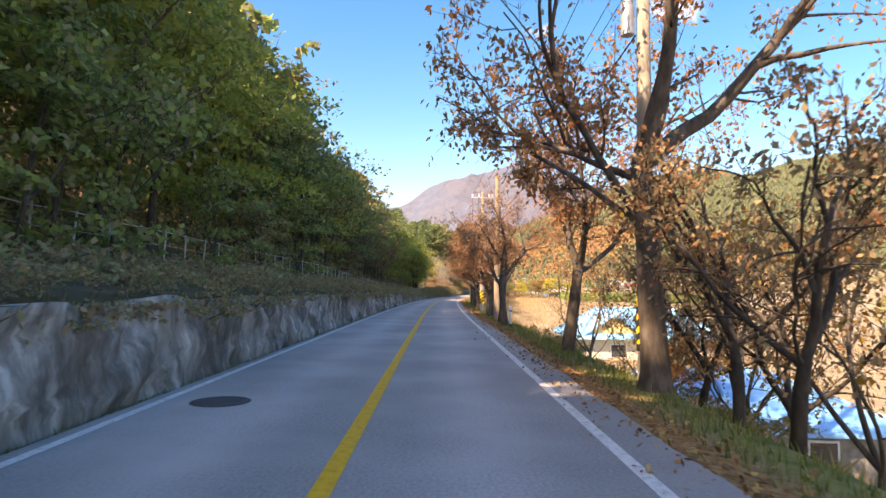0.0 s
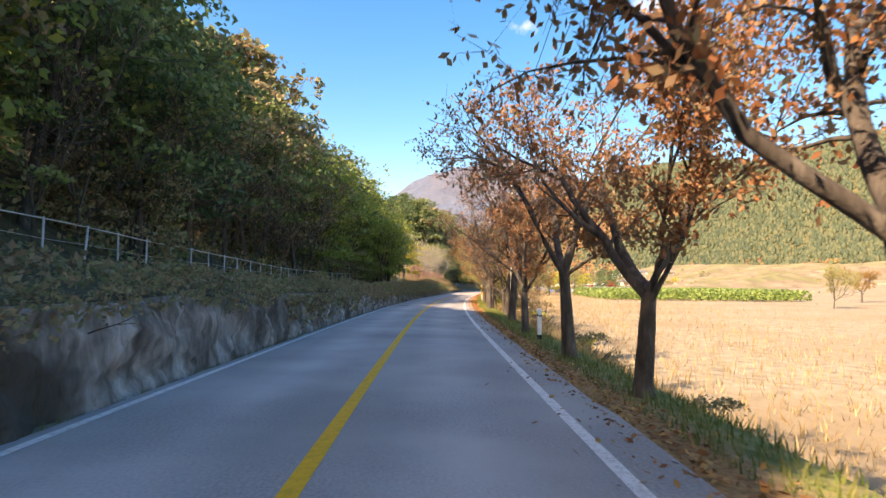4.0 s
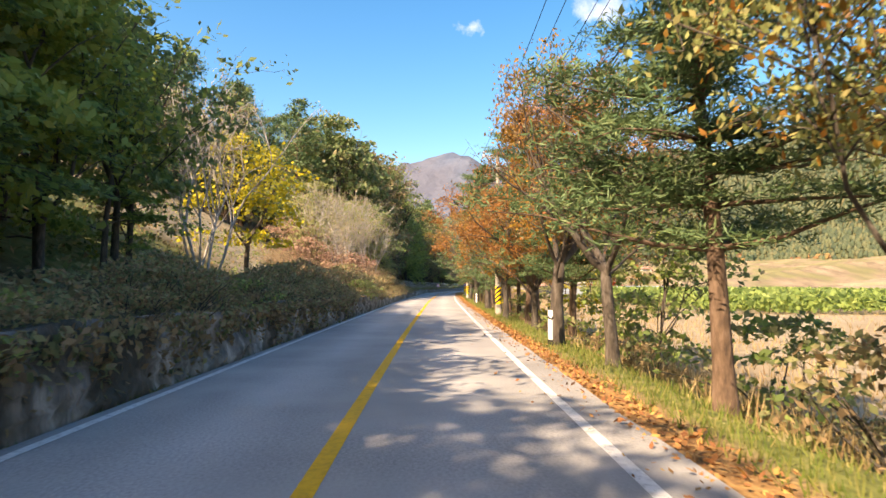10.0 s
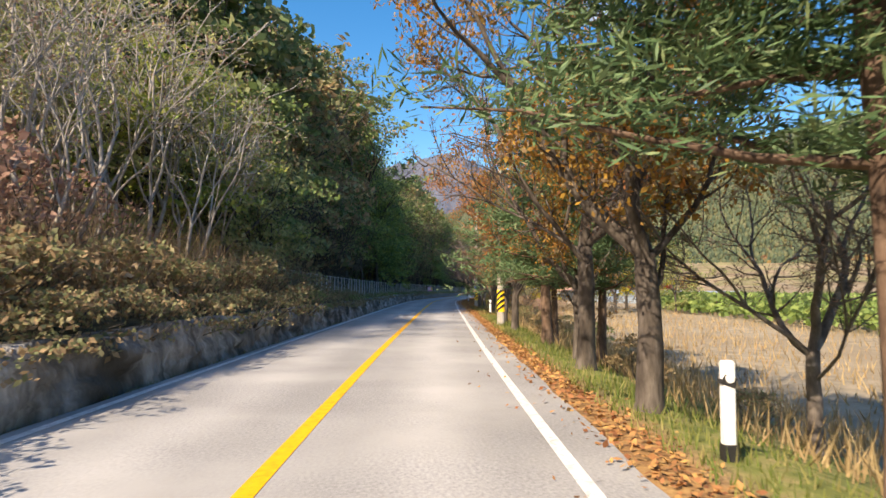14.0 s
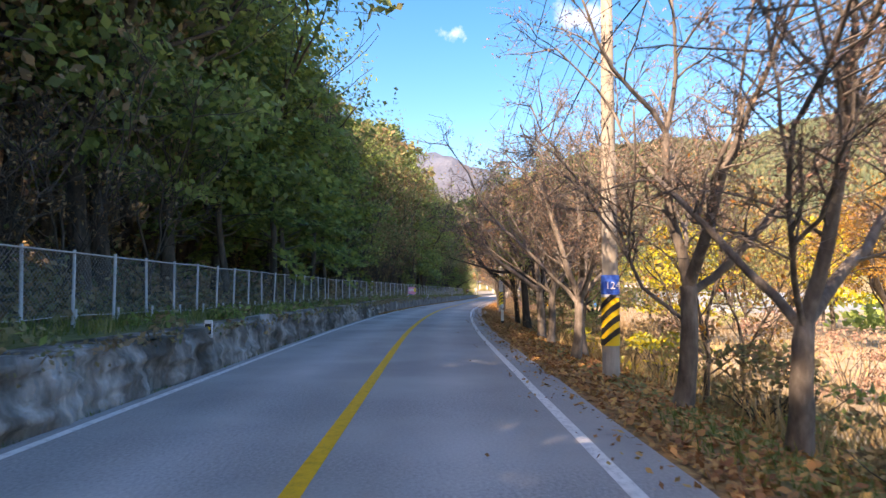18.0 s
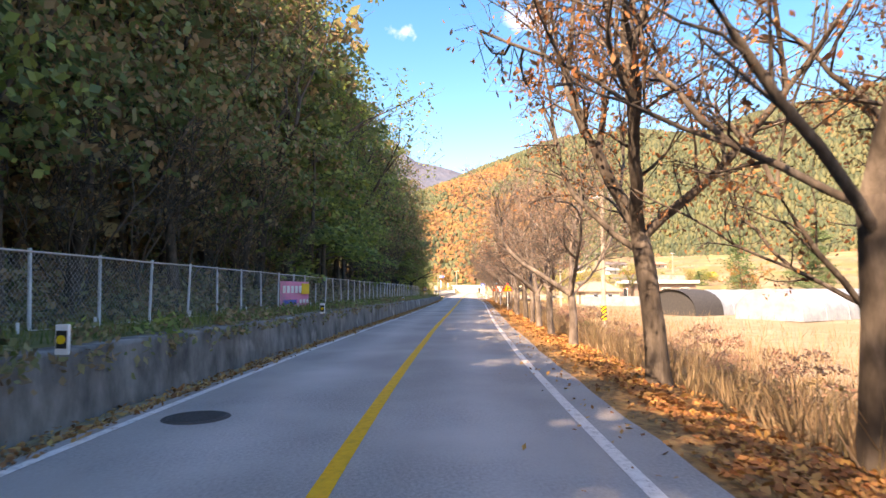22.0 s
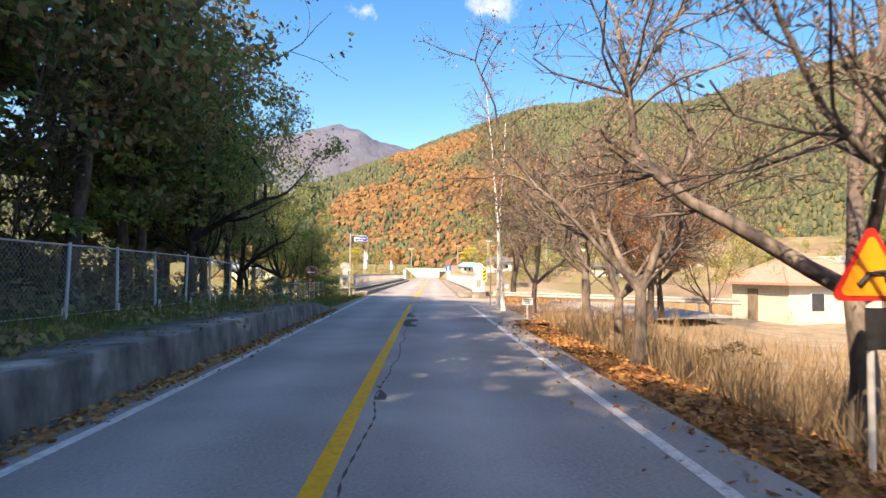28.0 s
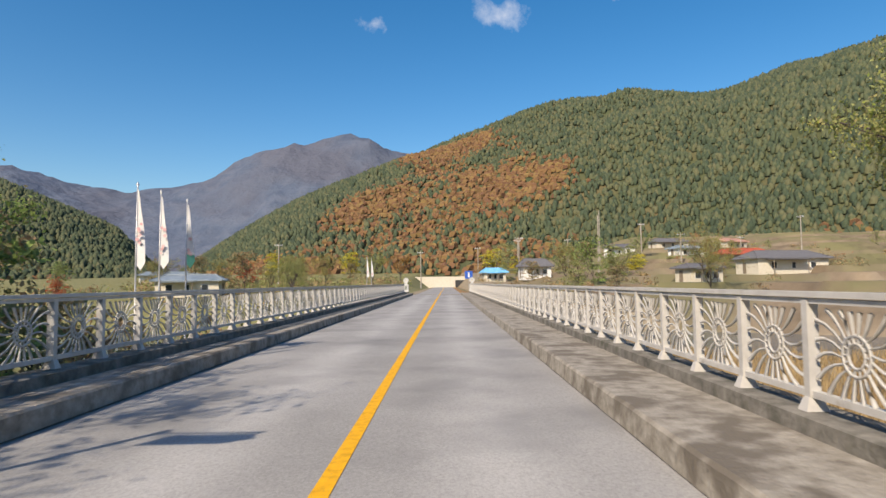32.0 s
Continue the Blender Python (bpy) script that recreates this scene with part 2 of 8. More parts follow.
M["leaf_green"] = material("green_leaves", [(0.12, 0.18, 0.06), (0.2, 0.29, 0.085), (0.3, 0.4, 0.115), (0.4, 0.46, 0.15)], 0.4, 0.6, 0, random_mix=1, leaf=0.48)
M["leaf_dull"] = material("dull_green_leaves", [(0.13, 0.15, 0.075), (0.225, 0.25, 0.115), (0.33, 0.32, 0.16), (0.39, 0.31, 0.18)], 0.4, 0.7, 0, random_mix=1, leaf=0.42)
M["leaf_brown"] = material("dry_brown_leaves", [(0.155, 0.111, 0.0663), (0.287, 0.199, 0.111), (0.442, 0.309, 0.177), (0.221, 0.243, 0.111)], 0.4, 0.8, 0, random_mix=1, leaf=0.4)
M["leaf_red"] = material("faded_red_leaves", [(0.27, 0.14, 0.105), (0.37, 0.215, 0.16), (0.43, 0.29, 0.215), (0.34, 0.26, 0.17)], 0.4, 0.8, 0, random_mix=1, leaf=0.3)
M["leaf_crimson"] = material("crimson_leaves", [(0.3, 0.04, 0.02), (0.45, 0.08, 0.03), (0.5, 0.16, 0.05)], 0.4, 0.8, 0, random_mix=1, leaf=0.3)
M["leaf_willow"] = material("pale_green_leaves", [(0.18, 0.228, 0.084), (0.288, 0.324, 0.12), (0.384, 0.396, 0.156), (0.42, 0.336, 0.144)], 0.4, 0.7, 0, random_mix=1, leaf=0.35)
M["needles"] = material("pine_needles", [(0.04, 0.085, 0.04), (0.075, 0.145, 0.062), (0.125, 0.2, 0.088), (0.2, 0.245, 0.11)], 0.4, 0.6, 0, random_mix=1, leaf=0.12)
M["litter"] = material("fallen_leaves", [(0.16, 0.06, 0.03), (0.32, 0.14, 0.06), (0.45, 0.24, 0.09), (0.55, 0.36, 0.12)], 0.5, 0.85, 0, random_mix=1, leaf=0.1)
M["grass"] = material("verge_grass", [(0.06, 0.1, 0.02), (0.12, 0.17, 0.035), (0.2, 0.21, 0.06), (0.34, 0.28, 0.12)], 0.5, 0.7, 0, random_mix=1, leaf=0.2)
M["dry_weed"] = material("dry_brown_weeds", [(0.16, 0.1, 0.06), (0.26, 0.18, 0.11), (0.34, 0.25, 0.15), (0.2, 0.17, 0.09)], 0.5, 0.8, 0, random_mix=1, leaf=0.2)
M["dry_grass"] = material("dry_grass", [(0.2, 0.14, 0.07), (0.36, 0.26, 0.13), (0.48, 0.36, 0.19), (0.24, 0.13, 0.07)], 0.5, 0.8, 0, random_mix=1, leaf=0.2)
M["metal"] = material("galvanised_steel", [(0.42, 0.43, 0.44), (0.58, 0.59, 0.6)], 6, 0.45, 0.1, 4, metal=0.6)
M["fence_post"] = material("pale_painted_steel", [(0.42, 0.42, 0.4), (0.6, 0.6, 0.57)], 6, 0.6, 0.1, 4)
M["rail_paint"] = material("grey_white_rail_paint", [(0.46, 0.45, 0.43), (0.6, 0.59, 0.565)], 4, 0.6, 0.15, 6, second=(5, (0.38, 0.34, 0.29), 0.62, 0.75))
M["stone_white"] = material("pale_granite", [(0.5, 0.5, 0.48), (0.66, 0.66, 0.64)], 20, 0.7, 0.15, 8, second=(1.5, (0.42, 0.42, 0.38), 0.5, 0.8))
M["black"] = material("black_paint", [(0.02, 0.02, 0.02), (0.035, 0.035, 0.035)], 8, 0.6, 0.1)
M["yellow"] = material("reflective_yellow", [(0.75, 0.46, 0.02), (0.85, 0.55, 0.03)], 5, 0.5, 0.05)
M["white"] = material("white_paint", [(0.7, 0.7, 0.69), (0.82, 0.82, 0.81)], 4, 0.6, 0.1)
M["red"] = material("red_paint", [(0.5, 0.02, 0.015), (0.62, 0.035, 0.02)], 5, 0.5, 0.05)
M["orange"] = material("orange_sign_face", [(0.8, 0.25, 0.015), (0.86, 0.32, 0.02)], 5, 0.5, 0.05)
M["blue"] = material("blue_sign_face", [(0.02, 0.09, 0.42), (0.03, 0.12, 0.5)], 5, 0.5, 0.05)
M["blue_roof"] = material("blue_roof_paint", [(0.1, 0.38, 0.7), (0.16, 0.48, 0.8), (0.26, 0.58, 0.85)], 2, 0.55, 0.2, 6, second=(0.7, (0.4, 0.62, 0.75), 0.6, 0.8))
M["plaster"] = material("cream_plaster", [(0.55, 0.5, 0.4), (0.68, 0.64, 0.54)], 3, 0.9, 0.2)
M["gable_yellow"] = material("yellow_gable_board", [(0.66, 0.52, 0.22), (0.74, 0.6, 0.28)], 3, 0.8, 0.1)
M["glass_dark"] = material("dark_window_glass", [(0.03, 0.04, 0.05), (0.05, 0.06, 0.07)], 2, 0.1, 0, spec=0.6)
M["roof_grey"] = material("grey_slate_roof", [(0.1, 0.1, 0.11), (0.18, 0.18, 0.19)], 4, 0.8, 0.3)
M["roof_red"] = material("red_tin_roof", [(0.35, 0.07, 0.04), (0.46, 0.11, 0.06)], 4, 0.6, 0.2)
M["roof_terracotta"] = material("pale_terracotta_roof", [(0.4, 0.22, 0.17), (0.52, 0.3, 0.24)], 4, 0.8, 0.2)
M["film"] = material("greenhouse_film", [(0.16, 0.21, 0.25), (0.24, 0.29, 0.33), (0.34, 0.38, 0.41)], 1.2, 0.35, 0.2, 6)
M["shade_cloth"] = material("black_cloth_and_opening_dark", [(0.03, 0.035, 0.04), (0.06, 0.06, 0.06)], 6, 0.8, 0.2)
M["brickwall"] = material("brown_brick_wall", [(0.2, 0.15, 0.12), (0.3, 0.24, 0.2)], 8, 0.9, 0.2)
M["pink"] = material("pink_banner_cloth", [(0.75, 0.2, 0.36), (0.85, 0.3, 0.44)], 2, 0.7, 0.1)
M["green_flag"] = material("green_cloth", [(0.1, 0.42, 0.3), (0.16, 0.5, 0.36)], 3, 0.7, 0.1)
M["plastic_blue"] = material("blue_plastic", [(0.02, 0.2, 0.65), (0.04, 0.28, 0.75)], 3, 0.4, 0.05)
M["wood"] = material("weathered_wood", [(0.15, 0.12, 0.09), (0.28, 0.23, 0.17)], 5, 0.9, 0.3, stretch=(1, 1, 0.2))
M["wire"] = material("black_cable", [(0.02, 0.02, 0.022), (0.03, 0.03, 0.03)], 5, 0.6, 0)
M["mesh_wire"] = material("fence_wire", [(0.22, 0.23, 0.22), (0.32, 0.33, 0.32)], 5, 0.6, 0)
M["iron"] = material("cast_iron", [(0.05, 0.05, 0.052), (0.09, 0.09, 0.092)], 30, 0.55, 0.5, metal=0.4, bump_scale=60, dist=0.01)
M["kerb_concrete"] = material("worn_buff_kerb_concrete", [(0.17, 0.15, 0.125), (0.3, 0.275, 0.235), (0.4, 0.37, 0.325)], 5, 0.92, 0.6, 14, second=(1.6, (0.16, 0.14, 0.115), 0.5, 0.62), bump_scale=18, dist=0.03)
M["plinth_concrete"] = material("dark_mossy_concrete", [(0.1, 0.095, 0.085), (0.19, 0.18, 0.16), (0.28, 0.265, 0.24)], 4, 0.92, 0.5, 12, second=(2.2, (0.1, 0.1, 0.08), 0.5, 0.66), bump_scale=20, dist=0.03)
M["plaque_stone"] = material("grey_green_plaque", [(0.2, 0.22, 0.19), (0.27, 0.29, 0.25)], 12, 0.6, 0.1)
M["bridge_deck"] = worn_lanes(material("pale_bridge_asphalt", [(0.25, 0.246, 0.24), (0.33, 0.325, 0.317), (0.4, 0.394, 0.383)], 40, 0.9, 0.25, 8, second=(0.5, (0.22, 0.22, 0.22), 0.5, 0.75), bump_scale=160, dist=0.006))
M["gravel"] = material("trodden_gravel", [(0.26, 0.24, 0.215), (0.38, 0.355, 0.32), (0.48, 0.455, 0.41)], 9, 0.95, 0.5, 10, second=(0.7, (0.3, 0.27, 0.23), 0.48, 0.68), bump_scale=60)


# ---- the line of the road ----
KNOTS = [(-0.55, -40.00), (-0.71, -20.00), (-0.87, -0.00), (-1.06, 20.00), (-1.19, 40.00), (-1.09, 60.00), (-0.68, 79.99), (0.27, 99.97), (1.81, 119.91), (3.80, 139.81), (5.98, 159.69), (8.22, 179.57), (10.74, 199.41), (13.32, 219.24), (16.17, 239.03), (20.04, 258.65), (25.10, 278.00), (30.55, 297.24), (36.00, 316.49), (41.38, 335.75), (46.83, 354.99), (52.39, 374.20), (57.98, 393.41), (63.57, 412.61), (69.16, 431.81), (74.75, 451.01), (80.34, 470.22)]
S_KN = np.arange(-40, 500, 20.0)
_k = np.array(KNOTS)
_m = np.gradient(_k, S_KN, axis=0)


def centre(s):
    """The yellow line at s metres along the road: place and direction."""
    s = np.atleast_1d(np.asarray(s, float))
    c = np.clip(s, S_KN[0], S_KN[-1])
    i = np.clip(np.searchsorted(S_KN, c, "right") - 1, 0, len(S_KN) - 2)
    h = (S_KN[i + 1] - S_KN[i])[:, None]
    u = ((c - S_KN[i]) / (S_KN[i + 1] - S_KN[i]))[:, None]
    p0, p1, m0, m1 = _k[i], _k[i + 1], _m[i] * h, _m[i + 1] * h
    p = (2 * u**3 - 3 * u**2 + 1) * p0 + (u**3 - 2 * u**2 + u) * m0 + (3 * u**2 - 2 * u**3) * p1 + (u**3 - u**2) * m1
    d = ((6 * u**2 - 6 * u) * p0 + (3 * u**2 - 4 * u + 1) * m0 + (6 * u - 6 * u**2) * p1 + (3 * u**2 - 2 * u) * m1) / h
    d /= np.linalg.norm(d, axis=1)[:, None]
    return p + d * (s - c)[:, None], d


def place(s, o, z=0.0):
    """World points at s along the road and o to the right of the yellow line."""
    s, o, z = np.broadcast_arrays(np.asarray(s, float), np.asarray(o, float), np.asarray(z, float))
    p, d = centre(s.ravel())
    q = p + np.c_[d[:, 1], -d[:, 0]] * o.ravel()[:, None]
    return np.c_[q, z.ravel()]


def at(s, o, z=0.0, turn=0.0):
    """A pose there, x across the road to the right and y along it, turned by some degrees."""
    p, d = centre(s)
    q = place(s, o, z)[0]
    return Matrix.Translation(q) @ Matrix.Rotation(math.atan2(-d[0, 0], d[0, 1]) + radians(turn), 4, "Z")


# ---- mesh helpers ----
class Geo:
    def __init__(self):
        self.v, self.f, self.n = [], [], 0

    def add(self, v, f):
        v = np.asarray(v, float).reshape(-1, 3)
        self.v.append(v)
        self.f.append(np.asarray(f, int) + self.n)
        self.n += len(v)
        return self

    def box(self, c, size, rot=None, taper=1.0):
        x, y, z = (a / 2 for a in size)
        k = taper
        v = np.array([(-x, -y, -z), (x, -y, -z), (x, y, -z), (-x, y, -z), (-x * k, -y * k, z), (x * k, -y * k, z), (x * k, y * k, z), (-x * k, y * k, z)])
        if rot is not None:
            v = v @ np.array(rot.to_3x3()).T
        return self.add(v + np.array(c), [(3, 2, 1, 0), (4, 5, 6, 7), (0, 1, 5, 4), (1, 2, 6, 5), (2, 3, 7, 6), (3, 0, 4, 7)])

    def tube(self, pts, radii, n=6, cap=True):
        pts = np.asarray(pts, float)
        k = len(pts)
        radii = np.broadcast_to(np.asarray(radii, float), (k,))
        t = np.gradient(pts, axis=0)
        t /= np.linalg.norm(t, axis=1)[:, None] + 1e-9
        ref = np.where(np.abs(t[:, 2:3]) > 0.9, [[1.0, 0, 0]], [[0, 0, 1.0]])
        if np.ptp(np.abs(t[:, 2])) > 0.5:
            ref = np.tile([[0.83, 0.55, 0.05]], (k, 1))
        a = np.cross(t, ref)
        a /= np.linalg.norm(a, axis=1)[:, None] + 1e-9
        b = np.cross(t, a)
        w = np.arange(n) * 2 * np.pi / n
        v = pts[:, None] + radii[:, None, None] * (np.cos(w)[None, :, None] * a[:, None] + np.sin(w)[None, :, None] * b[:, None])
        i, j = np.meshgrid(np.arange(k - 1), np.arange(n), indexing="ij")
        j2 = (j + 1) % n
        f = np.stack([i * n + j, i * n + j2, (i + 1) * n + j2, (i + 1) * n + j], -1).reshape(-1, 4)
        self.add(v.reshape(-1, 3), f)
        if cap and n > 2:
            m = self.n - k * n
            for base in (m, m + (k - 1) * n):
                self.f.append(np.array([list(range(base, base + n))]))
        return self

    def grid(self, v):
        """v: rows x columns x 3."""
        v = np.asarray(v, float)
        r, c = v.shape[:2]
        i, j = np.meshgrid(np.arange(r - 1), np.arange(c - 1), indexing="ij")
        f = np.stack([i * c + j, i * c + j + 1, (i + 1) * c + j + 1, (i + 1) * c + j], -1).reshape(-1, 4)
        return self.add(v.reshape(-1, 3), f)

    def quads(self, c, a, b):
        """Separate four-cornered leaves round the points c, with half axes a and b."""
        k = len(c)
        v = np.stack([c - a, c - b * 0.9 + a * 0.1, c + a, c + b * 0.9 + a * 0.1], 1)
        return self.add(v.reshape(-1, 3), np.arange(4 * k).reshape(-1, 4))

    def tris(self, p, q, r):
        k = len(p)
        return self.add(np.stack([p, q, r], 1).reshape(-1, 3), np.arange(3 * k).reshape(-1, 3))

    def mesh(self, name, mat, smooth=False):
        me = bpy.data.meshes.new(name)
        v = np.concatenate(self.v)
        loops = np.concatenate([f.ravel() for f in self.f])
        sizes = np.concatenate([np.full(len(f), f.shape[1]) for f in self.f])
        me.vertices.add(len(v))
        me.vertices.foreach_set("co", v.ravel())
        me.loops.add(len(loops))
        me.loops.foreach_set("vertex_index", loops)
        me.polygons.add(len(sizes))
        me.polygons.foreach_set("loop_start", np.r_[0, np.cumsum(sizes)[:-1]])
        me.polygons.foreach_set("loop_total", sizes)
        if smooth:
            me.polygons.foreach_set("use_smooth", np.ones(len(sizes), bool))
        me.materials.append(mat)
        me.update(calc_edges=True)
        me.validate()
        if not smooth and len(v) < 60000:
            me.set_sharp_from_angle(angle=radians(38))
        return me


def part(name, geo, mat, parent=None, label="", smooth=False, m=None):
    ob = new(name, geo.mesh(name, mat, smooth) if isinstance(geo, Geo) else geo)
    if parent is not None:
        ob.parent = parent
    if m is not None:
        ob.matrix_basis = m
    if label:
        ob["label"] = label
    return ob


def thing(name, m, label, category, group="", kind=""):
    e = new(name)
    e.empty_display_size = 0.3
    e.matrix_basis = m
    return tagged(e, label, category, group, kind)


def bevelled(size, width=0.01, segments=1):
    """A box with rounded edges, standing on z = 0, as a Geo."""
    bm = bmesh.new()
    bmesh.ops.create_cube(bm, size=1.0)
    bmesh.ops.scale(bm, vec=size, verts=bm.verts)
    bmesh.ops.translate(bm, vec=(0, 0, size[2] / 2), verts=bm.verts)
    bmesh.ops.bevel(bm, geom=bm.edges[:], offset=width, segments=segments, affect="EDGES")
    g = Geo()
    bm.verts.index_update()
    v = np.array([x.co[:] for x in bm.verts])
    base = g.n
    g.v.append(v)
    g.n += len(v)
    for f in bm.faces:
        g.f.append(np.array([[q.index + base for q in f.verts]]))
    bm.free()
    return g


def ramp1(x, xs, ys):
    return np.interp(x, xs, ys)


# ---- the lie of the land ----
def wall_top(s):
    return ramp1(s, [-50, 60, 90, 150, 165, 245, 265, 300, 340, 350, 355], [1.36, 1.28, 1.1, 1.0, 0.85, 0.8, 0.85, 0.7, 0.58, 0.5, 0.0])


def field_level(s):
    return ramp1(s, [-60, 56, 74, 124, 245, 346, 388, 398, 431, 447, 470, 520, 580, 760], [-4.4, -4.0, -2.7, -1.8, -1.3, -1.1, -1.0, -4.6, -4.6, -1.0, 0.6, 2.2, 4.0, 9.0])


def land(s, o):
    """Height of the ground."""
    s, o = np.asarray(s, float), np.asarray(o, float)
    f = field_level(s)
    lot = np.clip((s - 347) / 5, 0, 1) * np.clip((369 - s) / 2, 0, 1)
    edge = 4.9 + 7.0 * lot
    run = np.where(s > 245.5, 4.0, 5.5)
    right = np.where(o < edge, -0.05 - 0.1 * np.clip((o - 3.2) / 1.7, 0, 1), -0.15 + (f + 0.15) * np.clip((o - edge) / run, 0, 1) ** 0.8)
    right = right + np.clip((o - 90) / 600, 0, 1) * 30 * np.clip((s + 100) / 300, 0, 1)
    w = wall_top(s)
    hill = np.clip((366 - s) / 14, 0, 1)
    shelf = w + np.clip((-o - 3.5) / 6.5, 0, 1) * ramp1(s, [-50.0, 54.8, 92.7, 186.4, 208.0, 251.5, 350.8], [1.1, 1.0, 0.2, 0.6, 0.1, -0.2, 0.0])
    slope = ramp1(s, [-50.0, 124.0, 198.5, 245.5, 350.8], [0.62, 0.6, 0.5, 0.5, 0.5])
    up = np.clip(-o - 10, 0, 75) * slope + np.clip(-o - 85, 0, 200) * 0.2
    lf = field_level(np.where(s < 374, 374, s))
    flat = np.where(o > -5.5, -0.1, -0.1 + (lf + 0.1) * np.clip((-o - 5.5) / 5, 0, 1))
    left = np.where(o > -3.96, -0.05, hill * (shelf + up) + (1 - hill) * flat)
    wet = np.clip((s - 390) / 7, 0, 1) * np.clip((445 - s) / 8, 0, 1)
    mid = -0.06 - 4.5 * wet
    return np.where(np.abs(o) < 3.25, mid, np.where(o > 0, np.where(wet > 0, np.minimum(right, mid), right), np.where(wet > 0, np.minimum(left, mid), left)))


s_rows = np.unique(np.r_[np.arange(-60, 356, 2.0), np.arange(356, 402, 1.0), np.arange(402, 452, 3.0), np.arange(455, 780, 15), 850, 1000, 1400, 2000, 3200])
o_cols = np.unique(np.r_[-2500, -1500, -900, -500, -300, np.arange(-200, -60, 20), np.arange(-60, -20, 5), np.arange(-20, -9, 1.5), np.arange(-9, -4.1, 0.6), -4.0, -3.94, -3.3, -3.24, 0, 3.24, np.arange(3.3, 14, 0.5), np.arange(14, 30, 2), np.arange(30, 100, 8), 130, 200, 300, 500, 900, 1500, 2500])
ss, oo = np.meshgrid(s_rows, o_cols, indexing="ij")
zz = land(ss, oo)
bumpy = np.array([noise.fractal(Vector((a * 0.25, b * 0.25, 0)), 1.0, 2.0, 3) for a, b in zip(ss.ravel(), oo.ravel())]).reshape(ss.shape)
zz = zz + bumpy * 0.12 * np.clip((np.abs(oo) - 3.6) / 2, 0, 1) + bumpy * 1.2 * np.clip((-oo - 14) / 20, 0, 1) * np.clip((360.5 - ss) / 20, 0, 1)
gv = place(ss, oo, zz).reshape(*ss.shape, 3)


def ground_material():
    """Grass banks, leaf-strewn verge, straw fields and the soil of the woods, by their place across the road."""
    m = material("ground_cover", [(0.18, 0.148, 0.1), (0.285, 0.238, 0.165), (0.375, 0.32, 0.23)], 1.2, 0.95, 0.5, 9, second=(0.08, (0.25, 0.19, 0.115), 0.42, 0.68), bump_scale=9, dist=0.08)
    n, l = m.node_tree.nodes, m.node_tree.links
    p = n["Principled BSDF"]
    straw = p.inputs["Base Color"].links[0].from_socket
    att = n.new("ShaderNodeAttribute")
    att.attribute_name = "cover"
    tc = n.new("ShaderNodeTexCoord")

    def mixed(base, stops, channel, scale):
        nz = n.new("ShaderNodeTexNoise")
        nz.inputs["Scale"].default_value, nz.inputs["Detail"].default_value = scale, 8
        l.new(tc.outputs["Object"], nz.inputs[0])
        r = n.new("ShaderNodeValToRGB")
        el = r.color_ramp.elements
        while len(el) < len(stops):
            el.new(0.5)
        for i, c in enumerate(stops):
            el[i].position, el[i].color = 0.3 + 0.4 * i / (len(stops) - 1), (*c, 1)
        l.new(nz.outputs[0], r.inputs[0])
        mx = n.new("ShaderNodeMix")
        mx.data_type = "RGBA"
        l.new(channel, mx.inputs[0])
        l.new(base, mx.inputs[6])
        l.new(r.outputs[0], mx.inputs[7])
        return mx.outputs[2]
    sep = n.new("ShaderNodeSeparateColor")
    l.new(att.outputs["Color"], sep.inputs[0])
    c = mixed(straw, [(0.05, 0.042, 0.025), (0.09, 0.075, 0.04), (0.13, 0.11, 0.055)], sep.outputs[0], 1.6)
    c = mixed(c, [(0.09, 0.11, 0.03), (0.16, 0.18, 0.05), (0.27, 0.23, 0.1)], sep.outputs[1], 3.0)
    c = mixed(c, [(0.13, 0.07, 0.035), (0.3, 0.17, 0.07), (0.4, 0.25, 0.1)], sep.outputs[2], 9.0)
    l.new(c, p.inputs["Base Color"])
    return m


M["ground"] = ground_material()
g = Geo().grid(gv)
ground_me = g.mesh("ground", M["ground"], True)
cover = np.zeros((ss.size, 4))
cover[:, 3] = 1
so_, oo_ = ss.ravel(), oo.ravel()
clearing = np.exp(-((so_ - 202.1) / 14) ** 2 - ((oo_ + 26) / 11) ** 2) > 0.35
meadow = (so_ > 156) & (so_ < 188) & (oo_ < -7.5) & (oo_ > -30)
cover[:, 0] = np.where((oo_ < -3.3) & (so_ < 362.4) & ~clearing & ~meadow, 1, 0)
cover[:, 1] = np.where((oo_ > 4.2) & (oo_ < 8.0) & (so_ < 251.5), 1, np.where((oo_ < -5) & (so_ > 360.5), 0.7, 0)) + np.where((oo_ < -3.3) & (oo_ > -6.4) & (so_ > 204.4) & (so_ < 360.5), 0.6, 0)
cover[:, 1] += np.where((oo_ < -5.5) & (oo_ > -26) & (so_ > 139) & (so_ < 156), 0.75, 0)
cover[:, 2] = np.where((oo_ > 3.1) & (oo_ < np.where(so_ > 252, 5.2, 4.3)), 1, np.where((oo_ > 4) & (oo_ < 9) & (so_ > 346.9) & (so_ < 360.5), 0.3, 0))
ca = ground_me.color_attributes.new("cover", "FLOAT_COLOR", "POINT")
ca.data.foreach_set("color", cover.ravel())
tagged(new("ground", ground_me), "valley ground with grass banks, straw fields and wooded slope soil", "ground", kind="structure")


